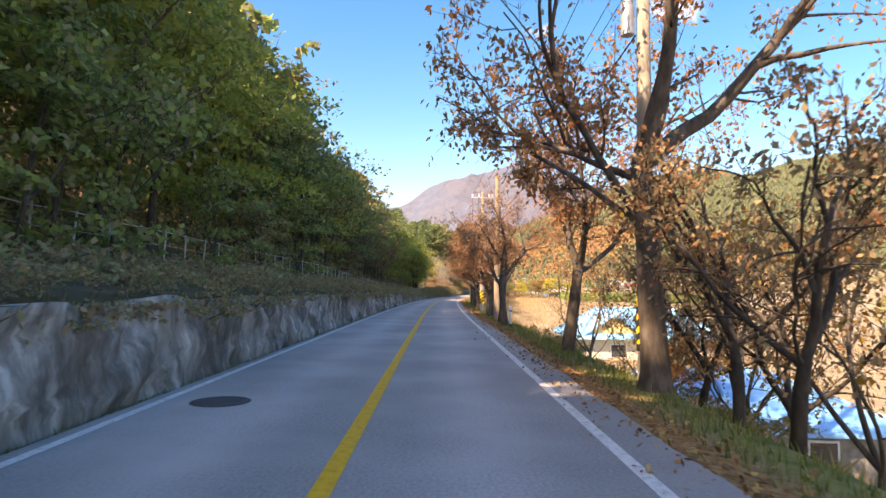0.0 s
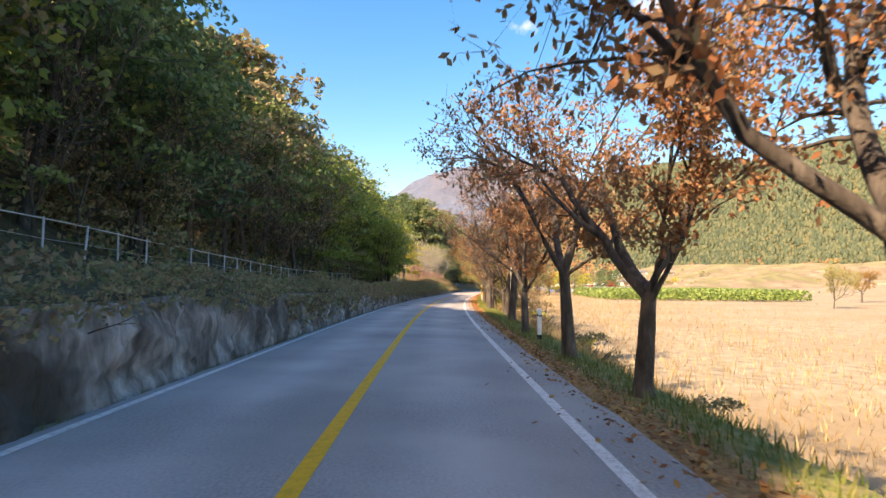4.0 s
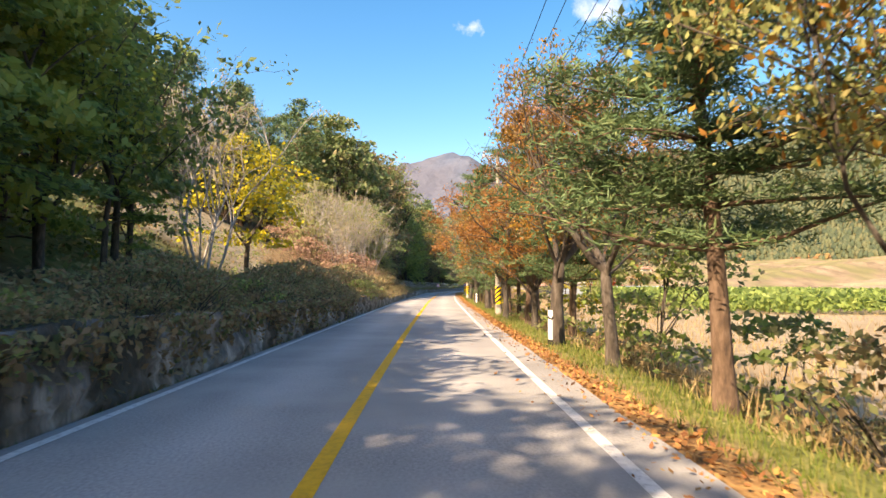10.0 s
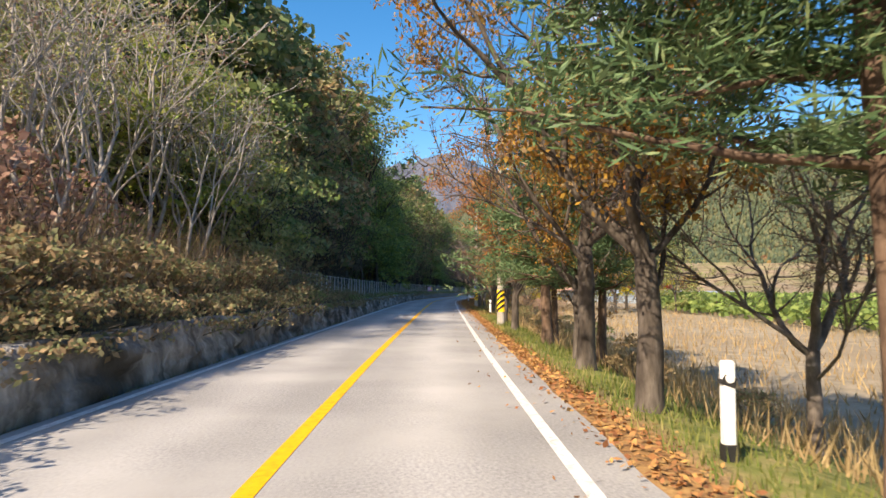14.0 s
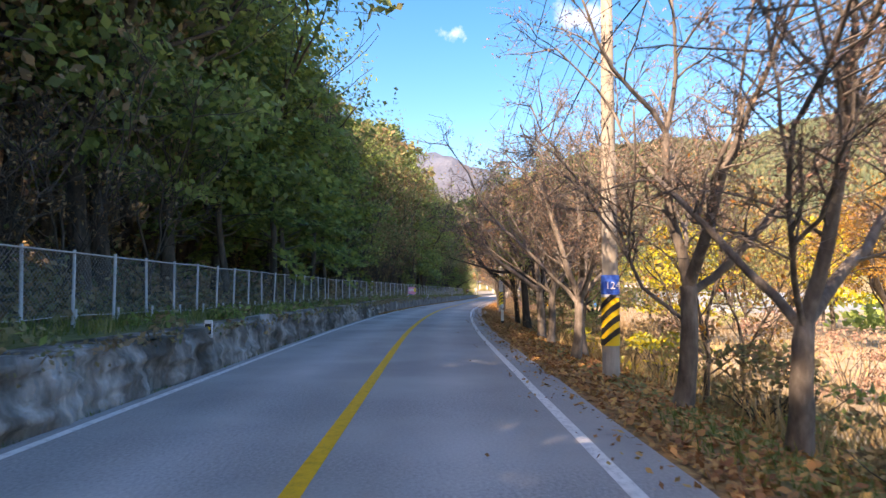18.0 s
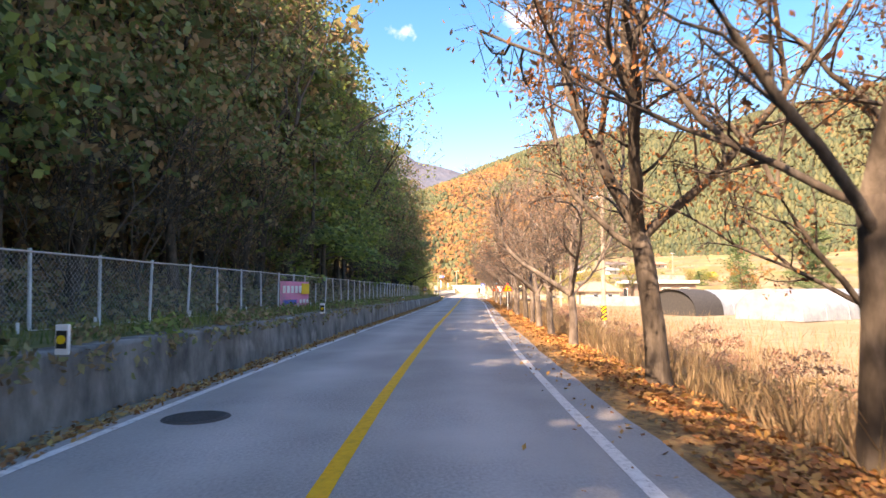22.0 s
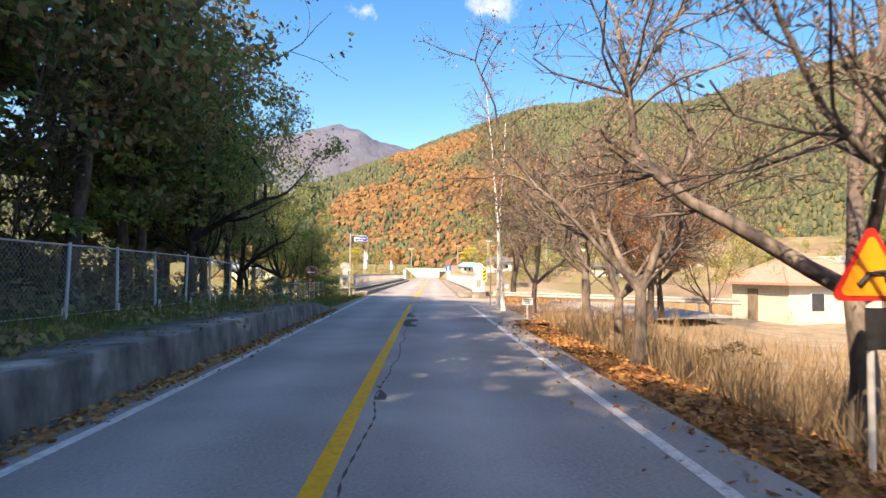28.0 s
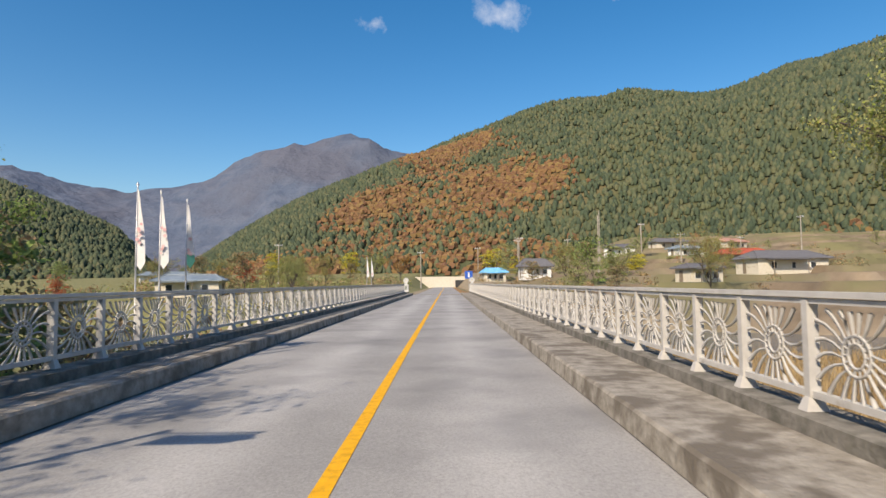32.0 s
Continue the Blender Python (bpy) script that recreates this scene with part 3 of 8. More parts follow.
# ---- road ----
def ribbon(s0, s1, o0, o1, z, step=1.0, wobble=0.0, thick=0.0):
    """A strip along the road; o0 and o1 may be functions of s."""
    s = np.linspace(s0, s1, max(2, int((s1 - s0) / step) + 1))
    a = o0(s) if callable(o0) else np.full(len(s), o0)
    b = o1(s) if callable(o1) else np.full(len(s), o1)
    if wobble:
        w = np.array([noise.noise((x * 1.7, 3.1, 0)) + 0.6 * noise.noise((x * 0.5, 9.1, 0)) for x in s]) * wobble
        a, b = a + w * (abs(a) > abs(b)), b + w * (abs(b) > abs(a))
    gm = Geo()
    if thick:
        gm.grid(np.stack([place(s, a, z - thick), place(s, a, z), place(s, b, z), place(s, b, z - thick)], 1)[:, ::-1])
    else:
        gm.grid(np.stack([place(s, b, z), place(s, a, z)], 1))
    return gm


def right_line(s):
    return ramp1(s, [-50.0, 245.5, 273.6, 294.9, 315.3, 332.3, 358.5], [2.66, 2.63, 2.5, 2.6, 2.82, 2.98, 2.9])


def left_line(s):
    return -ramp1(s, [-50.0, 222.2, 251.5, 273.6, 292.4, 321.1, 335.5, 350.8, 366.2], [2.84, 2.88, 2.85, 2.75, 2.45, 2.4, 2.4, 2.68, 3.0])


road = part("road", ribbon(-50, 369.5, lambda s: left_line(s) - 0.22, lambda s: right_line(s) + ramp1(s, [-50, 251, 254, 260, 263, 350, 358, 362, 366, 368.5], [0.62, 0.6, 1.0, 1.1, 0.6, 0.6, 0.7, 0.8, 0.8, 0.7]), 0.0, 1.0, 0.09, 0.06), M["asphalt"])
def across(ob):
    """Keeps each point's distance from the yellow line as an attribute of the mesh."""
    v = np.array([q.co[:2] for q in ob.data.vertices])
    sv = np.arange(-50, 582, 0.5)
    c, d = centre(sv)
    k = np.array([np.argmin(((c - q) ** 2).sum(1)) for q in v])
    off = ((v - c[k]) * np.c_[d[k][:, 1], -d[k][:, 0]]).sum(1)
    ob.data.attributes.new("across", "FLOAT", "POINT").data.foreach_set("value", off)


across(road)
tagged(road, "worn grey two-lane asphalt road with patches and fine cracks", "road", kind="structure")


def dashes(name, label, mat, pieces):
    gm = Geo()
    for a in pieces:
        r = ribbon(*a)
        gm.add(np.concatenate(r.v), r.f[0])
    return tagged(part(name, gm, mat), label, "road marking", kind="structure")


dashes("centre_line", "single worn yellow centre line", M["paint_yellow"], [(-50, 358.6, lambda s: -0.085 + 0 * s, lambda s: 0.085 + 0 * s, 0.005), (365.4, 369.4, lambda s: -0.085 + 0 * s, lambda s: 0.085 + 0 * s, 0.005), (369.5, 560, -0.075, 0.075, 0.016)])
dashes("edge_line_right", "worn white edge line along the verge", M["paint_white"], [(-50, 358.3, lambda s: right_line(s) - 0.07, lambda s: right_line(s) + 0.07, 0.005)])
dashes("edge_line_left", "thin dirty white edge line by the wall", M["paint_white"], [(-50, 369.4, lambda s: left_line(s) - 0.06, lambda s: left_line(s) + 0.06, 0.005)])
dashes("stop_line", "thin white cross lines at the side road", M["paint_white"], [(358.2, 358.42, -0.05, 2.62, 0.005), (365.5, 365.85, -3.05, -0.45, 0.005)])
for a, b, s0, s1, ph in ((0.1, 0.42, 346.5, 349.2, 0), (0.05, 0.3, 350.5, 352.5, 1), (0.12, 0.2, 336.5, 337.4, 2)):
    tagged(part("asphalt_patch", ribbon(s0, s1, lambda s, a=a: a + 0.08 * np.sin(s * 2), lambda s, b=b: b + 0.12 * np.sin(s * 3.1 + 1), 0.003, 0.2), M["asphalt_dark"]), "dark tar repair in the asphalt beside the centre line", "road patch", "road patches", "structure")
crack = Geo()
sc = np.arange(313, 369, 0.35)
oc = 0.24 + 0.12 * np.array([noise.noise((x * 0.8, 1.3, 0)) for x in sc])
for i in range(len(sc) - 1):
    if noise.noise((sc[i] * 0.3, 7.7, 0)) > -0.25:
        crack.quads(place((sc[i] + sc[i + 1]) / 2, (oc[i] + oc[i + 1]) / 2, 0.003), (place(sc[i + 1], oc[i + 1], 0) - place(sc[i], oc[i], 0)) / 1.9, (place(sc[i], oc[i] + 0.018, 0) - place(sc[i], oc[i], 0)))
tagged(part("road_crack", crack, M["asphalt_dark"]), "long tarred crack along the centre joint", "road crack", kind="structure")


# ---- retaining walls on the hill side ----
def wall(name, s0, s1, mat, label, rough, lean):
    s = np.linspace(s0, s1, int((s1 - s0) / 0.25) + 1)
    rows = []
    for u in (0, 0.08, 0.16, 0.25, 0.34, 0.43, 0.52, 0.61, 0.7, 0.78, 0.86, 0.93, 1.0):
        h = wall_top(s) * u + (rough * np.array([noise.noise((x * 0.6, 4.2, 0)) for x in s]) if u == 1.0 else 0)
        d = rough * np.array([noise.fractal((x * 1.1, u * 2.2, 5.0), 0.7, 2.1, 7) for x in s])
        rows.append(place(s, ramp1(s, [-50, 245, 254, 295, 321, 352], [-3.22, -3.2, -3.6, -3.2, -2.85, -3.1]) - lean * u - d, h - 0.05 * (u == 0)))
    rows.append(place(s, -4.02 + 0 * s, wall_top(s) + 0.0))
    rows.append(place(s, -4.05 + 0 * s, -0.2 + 0 * s))
    return tagged(part(name, Geo().grid(np.stack(rows, 1)), mat, smooth=True), label, "wall", kind="structure")


wall("wall_left_old", -50, 258, M["concrete_wall"], "old rough concrete retaining wall, streaked with lichen and damp", 0.2, 0.14)
wall("wall_left_low", 258, 355, M["concrete_low"], "low smooth grey concrete retaining wall with stains", 0.012, 0.05)

# ---- trees ----
def unit(v):
    v = np.asarray(v, float)
    return v / (np.linalg.norm(v, axis=-1, keepdims=True) + 1e-9)


def limb(rng, p, d, length, r, r_end, n, wob, lift):
    """Points of a bending branch from p in the direction d."""
    pts, q, d = [np.array(p)], np.array(p, float), unit(d)
    for i in range(n):
        d = unit(d + rng.normal(0, wob, 3) + np.array([0, 0, lift]))
        q = q + d * length / n
        pts.append(q.copy())
    return np.array(pts), r_end + (r - r_end) * np.linspace(1, 0, n + 1) ** 1.25


def tree_frame(rng, height, r0, fork, limbs, spread, subs, twigs, fine=0, lean=(0, 0), stems=1, lift=0.1, tip=0.006):
    """Trunk, heavy limbs that fork again, branches and twigs. Returns the wood and the ends of the twigs with their directions."""
    g, ends, dirs, fines = Geo(), [], [], []
    reach = height - fork
    low = min(fork, 2.4) + 0.4
    for st in range(stems):
        a0 = rng.uniform(0, 6.28)
        base = np.array([0.18 * (stems > 1) * math.cos(a0 + st * 3.1), 0.18 * (stems > 1) * math.sin(a0 + st * 3.1), -0.25])
        d0 = unit([lean[0] + 0.22 * (stems > 1) * math.cos(a0 + st * 3.1), lean[1] + 0.22 * (stems > 1) * math.sin(a0 + st * 3.1), 1])
        pts, rad = limb(rng, base, d0, fork + 0.25, r0 * (1 if stems == 1 else 0.75), r0 * 0.74, 7, 0.045, 0.03)
        rad = rad * rng.uniform(0.94, 1.06, len(rad))
        rad[0] *= 1.4
        rad[1] *= 1.1
        g.tube(pts, rad, 10)
        td = unit(pts[-1] - pts[-2])
        bearers = []
        for k in range(limbs):
            az = a0 + 6.28 * k / limbs + rng.uniform(-0.45, 0.45)
            tilt = spread * rng.uniform(0.65, 1.2) if k else spread * 0.35
            d = unit(td * math.cos(tilt) + np.array([math.cos(az), math.sin(az), 0]) * math.sin(tilt))
            ln = reach * rng.uniform(0.42, 0.6)
            r1 = r0 * (rng.uniform(0.58, 0.68) if k < 2 else rng.uniform(0.4, 0.52) if k < 3 else rng.uniform(0.22, 0.34))
            start = pts[-1] if k < 2 else pts[-1] * 0.6 + pts[-2] * 0.4 if k < 4 else pts[rng.integers(5, 7)]
            lp, lr = limb(rng, start, d, ln, r1, r1 * 0.6, 6, 0.13, lift)
            out = np.hypot(lp[:, 0] - start[0], lp[:, 1] - start[1])
            lp[:, 2] = np.maximum(lp[:, 2], start[2] + 0.45 * out)
            g.tube(lp, lr, 7)
            bearers.append((lp, lr, 0.35, ln * 0.8))
            for q in range(2 + int(rng.random() < 0.7) + int(rng.random() < 0.4)):
                i = 6 if q < 2 else rng.integers(3, 6)
                od = unit(lp[i] - lp[i - 1])
                side = unit(np.cross(od, rng.normal(0, 1, 3)))
                sd = unit(od + side * rng.uniform(0.3, 0.75) + np.array([0, 0, 0.1]))
                l2 = reach * rng.uniform(0.36, 0.58)
                sp, sr = limb(rng, lp[i], sd, l2, lr[i] * 0.82, tip * 2.2, 6, 0.17, lift * 0.9)
                out = np.hypot(sp[:, 0], sp[:, 1])
                sp[:, 2] = np.maximum(sp[:, 2], fork + 0.25 * out)
                g.tube(sp, sr, 5)
                bearers.append((sp, sr, 0.15, l2))
        for lp, lr, u0, ln in bearers:
            nseg = len(lp) - 1
            for b in range(max(2, int(round(subs * 0.5)))):
                u = rng.uniform(u0, 0.99)
                i = min(int(u * nseg), nseg - 1)
                sp = lp[i] + (lp[i + 1] - lp[i]) * (u * nseg - i)
                sd = unit(lp[i + 1] - lp[i])
                side = unit(np.cross(sd, rng.normal(0, 1, 3)))
                bd = unit(sd * rng.uniform(0.4, 1.0) + side * rng.uniform(0.5, 1.0))
                bl = ln * rng.uniform(0.34, 0.62) * (1.15 - 0.45 * u)
                bp, br = limb(rng, sp, bd, bl, max(min(lr[i] * 0.5, 0.03), tip * 2), tip * 1.3, 4, 0.18, lift * 0.5)
                if np.any((bp[:, 2] < low + 0.3) & (np.hypot(bp[:, 0], bp[:, 1]) > 1.5)):
                    continue
                g.tube(bp, br, 4, False)
                for w in range(twigs):
                    v = rng.uniform(0.2, 1.0)
                    j = min(int(v * 4), 3)
                    tp = bp[j] + (bp[j + 1] - bp[j]) * (v * 4 - j)
                    tdn = unit(unit(bp[j + 1] - bp[j]) * 0.8 + rng.normal(0, 0.55, 3))
                    tl = bl * rng.uniform(0.25, 0.5)
                    wp, wr = limb(rng, tp, tdn, tl, tip * 1.2, tip * 0.6, 2, 0.15, lift * 0.4)
                    if np.any((wp[:, 2] < low + 0.4) & (np.hypot(wp[:, 0], wp[:, 1]) > 1.5)):
                        continue
                    fines += [(wp[0], wp[1]), (wp[1], wp[2])]
                    ends += [wp[1], wp[2]]
                    dirs += [tdn, tdn]
                    for q in range(fine):
                        fd = unit(tdn * 0.7 + rng.normal(0, 0.6, 3))
                        o_ = wp[1 + q % 2] if q < 3 else wp[1] * 0.5 + wp[0] * 0.5
                        e = o_ + fd * tl * rng.uniform(0.45, 0.95)
                        fines.append((o_, e))
                        ends.append(e)
                        dirs.append(fd)
    if fines:
        f_ = np.array(fines)
        side = unit(np.cross(f_[:, 1] - f_[:, 0], rng.normal(0, 1, (len(f_), 3)))) * tip * 0.8
        g.add(np.stack([f_[:, 0] - side, f_[:, 0] + side, f_[:, 1] + side * 0.4, f_[:, 1] - side * 0.4], 1).reshape(-1, 3), np.arange(4 * len(f_)).reshape(-1, 4))
    return g, np.array(ends), np.array(dirs)


def leaves(rng, ends, per, size, jitter, flat=0.0, keep=1.0):
    """Leaves in sprays at the twig ends, most of them hanging."""
    full = rng.random(len(ends)) < keep
    c = np.repeat(ends[full], per, axis=0)
    c = c + rng.normal(0, jitter * 0.6, c.shape) - np.array([0, 0, size * 0.4])
    c = c[(np.hypot(c[:, 0], c[:, 1]) < 1.8) | (c[:, 2] > 3.0)]
    k = len(c)
    a = unit(rng.normal(0, 0.75, (k, 3)) + np.array([0, 0, -0.7]))
    b = unit(np.cross(a, rng.normal(0, 1, (k, 3))))
    s = size * rng.uniform(0.6, 1.3, (k, 1))
    return Geo().quads(c, a * s * 0.5, b * s * 0.28)


def blob_points(rng, n, clumps, r, h0, h1, power=1.0):
    """Points on the shells of many clumps inside an uneven crown."""
    out = []
    for c in range(clumps):
        u = rng.uniform(0, 1)
        z = h0 + (h1 - h0) * u
        rr = r * (math.sin(math.pi * (0.12 + 0.84 * u)) ** 0.7) * rng.uniform(0.4, 1.08)
        a = rng.uniform(0, 6.28)
        k = r * rng.uniform(0.2, 0.4)
        p = unit(rng.normal(0, 1, (n // clumps, 3))) * k * rng.uniform(0.6, 1.1, (n // clumps, 1))
        p[:, 2] = np.abs(p[:, 2]) * 0.75 - 0.25 * k - 0.3 * np.hypot(p[:, 0], p[:, 1])
        out.append(p * np.array([1.2, 1.2, 0.8]) + np.array([rr * math.cos(a), rr * math.sin(a), z]))
    return np.concatenate(out)


def proto(name, label, category, wood, wood_mat, crown, crown_mat, extra=None):
    e = thing(name, Matrix(), label, category)
    part("trunk", wood, wood_mat, e, smooth=True)
    if crown is not None:
        part("crown", crown, crown_mat, e)
    if extra is not None:
        part("crown", extra[0], extra[1], e)
    return e


PROTO, COUNT = {}, {}


def leafy(key, seed, label, mat, bark="bark", per=3, size=0.11, jit=0.12, keep=1.0, extra=None, **kw):
    rng = np.random.default_rng(seed)
    w, e, d = tree_frame(rng, **kw)
    PROTO[key] = proto("roadside_tree", label, "tree", w, M[bark], leaves(rng, e, per, size, jit, keep=keep) if per else None, M[mat] if mat else None,
                       (leaves(rng, e, 2 if per > 5 else 1, size, jit, keep=extra[1]), M[extra[0]]) if extra else None)


def wooded(key, seed, label, mats, height, r0, radius, low, n, size, bark="bark", clumps=44, share=0.6):
    """A woodland tree whose foliage hangs in many overlapping clumps."""
    rng = np.random.default_rng(seed)
    w, ends, _ = tree_frame(rng, height=height * 0.92, r0=r0, fork=height * 0.25, limbs=5, spread=0.55, subs=4, twigs=2)
    c = blob_points(rng, n, clumps, radius, low, height)
    c = np.concatenate([c, np.repeat(ends, 4, axis=0) + rng.normal(0, 0.25, (len(ends) * 4, 3))])
    out = unit(c - np.array([0, 0, height * 0.45])) * 0.7
    nrm = unit(rng.normal(0, 0.8, c.shape) + out + np.array([0, 0, 0.35]))
    a = unit(np.cross(nrm, rng.normal(0, 1, c.shape)))
    b = np.cross(nrm, a)
    s = size * rng.uniform(0.55, 1.3, (len(c), 1))
    pick = rng.random(len(c)) < share
    PROTO[key] = proto("woodland_tree", label, "tree", w, M[bark], Geo().quads(c[pick], a[pick] * s[pick] * 0.5, b[pick] * s[pick] * 0.33), M[mats[0]],
                       (Geo().quads(c[~pick], a[~pick] * s[~pick] * 0.5, b[~pick] * s[~pick] * 0.33), M[mats[1]]))


LOBES = np.array([(0, -0.05), (0.32, -0.15), (0.25, 0.12), (0.6, 0.3), (0.24, 0.4), (0, 0.9), (-0.24, 0.4), (-0.6, 0.3), (-0.25, 0.12), (-0.32, -0.15)])


def lobed(key, seed, label, mats, height, low, reach, size):
    """A tree with long drooping boughs of large lobed leaves lying in flat sprays."""
    rng = np.random.default_rng(seed)
    w = Geo()
    pts, rad = limb(rng, (0, 0, -0.25), (0.02, 0.02, 1), height + 0.2, 0.2, 0.03, 12, 0.05, 0.02)
    w.tube(pts, rad, 12)
    c, up = [], []
    for k in range(38):
        u = rng.uniform(low / height, 0.98)
        at_z = pts[int(u * 12)] + (pts[min(int(u * 12) + 1, 12)] - pts[int(u * 12)]) * rng.random()
        a = k * 2.4 + rng.uniform(-0.4, 0.4)
        ln = reach * (1.08 - 0.75 * u) * rng.uniform(0.7, 1.15)
        bp, br = limb(rng, at_z, (math.cos(a), math.sin(a), rng.uniform(0.15, 0.6)), ln, 0.05 * (1.2 - u), 0.008, 7, 0.12, -0.07)
        w.tube(bp, br, 5)
        for j in range(2, 8):
            for side in (-1, 1):
                aa = a + side * rng.uniform(0.5, 1.2)
                tip = bp[j] + np.array([math.cos(aa), math.sin(aa), rng.uniform(-0.25, 0.1)]) * rng.uniform(0.35, 0.9)
                w.tube(np.array([bp[j], tip]), [0.009, 0.004], 3)
                for q in np.linspace(0.25, 1.05, 6):
                    c.append(bp[j] + (tip - bp[j]) * q + rng.normal(0, 0.1, 3))
                    up.append((0.45 * math.cos(a), 0.45 * math.sin(a), 0.9))
    c = np.array(c)
    n = unit(np.array(up) + rng.normal(0, 0.42, c.shape))
    y = unit(np.cross(n, rng.normal(0, 1, c.shape)))
    x = np.cross(y, n)
    sz = (size * rng.uniform(0.6, 1.25, len(c)))[:, None, None]
    v = c[:, None] + sz * (x[:, None] * LOBES[None, :, :1] + y[:, None] * LOBES[None, :, 1:] - n[:, None] * 0.25 * np.abs(LOBES[None, :, :1]))
    pick = rng.random(len(c)) < 0.7
    crowns = [Geo().add(v[m].reshape(-1, 3), np.arange(m.sum() * 10).reshape(-1, 10)) for m in (pick, ~pick)]
    PROTO[key] = proto("woodland_tree", label, "tree", w, M["bark"], crowns[0], M[mats[0]], (crowns[1], M[mats[1]]))


base = dict(height=8.0, r0=0.2, fork=2.2, limbs=4, spread=0.85, subs=8, twigs=5, fine=3, lift=0.07)
wide = {**base, "height": 8.0, "fork": 2.4, "limbs": 4, "spread": 0.9, "subs": 10, "twigs": 5}
leafy("russet1", 1, "roadside tree hung with russet autumn leaves", "leaf_orange", per=3, size=0.115, jit=0.13, keep=0.75, extra=("leaf_brown", 0.4), **wide)
leafy("russet2", 2, "roadside tree with a broad dense russet and brown crown", "leaf_orange", per=5, size=0.12, jit=0.15, keep=0.9, extra=("leaf_brown", 0.9), **{**wide, "fork": 2.0, "limbs": 5})
leafy("russet3", 3, "roadside tree forking low with red-brown autumn leaves", "leaf_orange", per=4, size=0.12, jit=0.14, keep=0.85, extra=("leaf_brown", 0.6), **{**wide, "fork": 2.5, "limbs": 4, "spread": 0.95, "r0": 0.21})
leafy("russet4", 4, "tall roadside tree with orange leaves in its upper crown", "leaf_orange", per=4, size=0.12, jit=0.14, keep=0.8, extra=("leaf_brown", 0.5), **{**wide, "height": 9.0, "fork": 3.6, "r0": 0.23, "limbs": 6, "spread": 1.15, "subs": 8})
leafy("gold1", 5, "roadside tree with dense golden brown autumn leaves", "leaf_gold", per=7, size=0.105, jit=0.18, extra=("leaf_brown", 1.0), **{**wide, "height": 7.5, "fork": 2.2, "limbs": 5, "subs": 7, "twigs": 4})
leafy("gold2", 6, "slender tree with green and yellow autumn leaves", "leaf_willow", per=6, extra=("leaf_gold", 0.9), size=0.1, jit=0.22, **{**base, "height": 7.0, "r0": 0.1, "fork": 1.3, "limbs": 5, "subs": 7, "twigs": 4, "spread": 0.7})
leafy("flame", 7, "tree with a dense orange autumn crown", "leaf_flame", per=7, size=0.105, jit=0.18, extra=("leaf_orange", 1.0), **{**wide, "height": 8.5, "fork": 1.9, "limbs": 5, "spread": 0.75, "subs": 7})
leafy("bare1", 8, "nearly bare roadside tree with a haze of small faded leaves", "leaf_red", "bark_pale", per=2, size=0.06, keep=0.3, **{**wide, "limbs": 5, "fine": 5, "fork": 2.1, "r0": 0.18, "subs": 13, "twigs": 6, "tip": 0.008})
leafy("bare2", 9, "forked roadside tree with a twiggy crown of faded leaves", "leaf_red", "bark_pale", per=2, size=0.065, keep=0.4, **{**wide, "limbs": 4, "fine": 5, "fork": 1.8, "r0": 0.17, "subs": 15, "twigs": 6, "tip": 0.008})
leafy("bare3", 10, "dark roadside tree leaning with wide bare limbs", "leaf_dull", "bark_dark", per=1, keep=0.3, **{**wide, "fine": 4, "subs": 14, "tip": 0.008, "fork": 2.5, "limbs": 4, "lean": (-0.12, 0.0), "r0": 0.2})
leafy("bare4", 11, "roadside tree with a few last red and brown leaves", "leaf_orange", "bark", per=2, size=0.09, keep=0.5, **{**wide, "fine": 4, "fork": 2.4, "r0": 0.19, "spread": 0.9, "limbs": 5, "subs": 12, "tip": 0.0075})
leafy("verge_dark", 43, "dark forked roadside tree with a thin brown and green crown", "leaf_dull", "bark_dark", per=5, size=0.12, jit=0.2, keep=0.9, extra=("leaf_gold", 0.5), **{**wide, "height": 8.5, "fork": 2.6, "limbs": 3, "r0": 0.2, "spread": 0.7, "subs": 9, "lean": (-0.05, 0.0)})
leafy("verge_fork", 44, "roadside tree forking into many limbs with brown leaves", "leaf_brown", "bark_dark", per=3, size=0.11, jit=0.18, keep=0.7, extra=("leaf_dull", 0.6), **{**wide, "height": 8.5, "fork": 1.9, "limbs": 5, "r0": 0.17, "spread": 0.8, "subs": 11})
leafy("bankrusset", 30, "small crooked tree on the bank with brown and russet leaves", "leaf_brown", "bark_dark", per=3, size=0.1, jit=0.14, keep=0.55, extra=("leaf_orange", 0.5), **{**wide, "height": 4.8, "r0": 0.11, "fork": 1.5, "limbs": 4, "lean": (0.15, 0.0), "subs": 7, "twigs": 4})
leafy("brush", 36, "tangled bare brown understorey tree", "leaf_brown", "bark", per=1, size=0.14, keep=0.35, **{**base, "height": 6.5, "r0": 0.06, "fork": 1.2, "limbs": 5, "spread": 0.55, "subs": 7, "twigs": 4, "fine": 2, "tip": 0.009})
leafy("sapling", 12, "thin young tree on the bank with yellow-brown leaves", "leaf_brown", per=1, keep=0.9, size=0.1, extra=("leaf_gold", 0.4), **{**base, "height": 4.5, "r0": 0.06, "fork": 0.9, "limbs": 5, "subs": 6, "twigs": 4, "tip": 0.004})
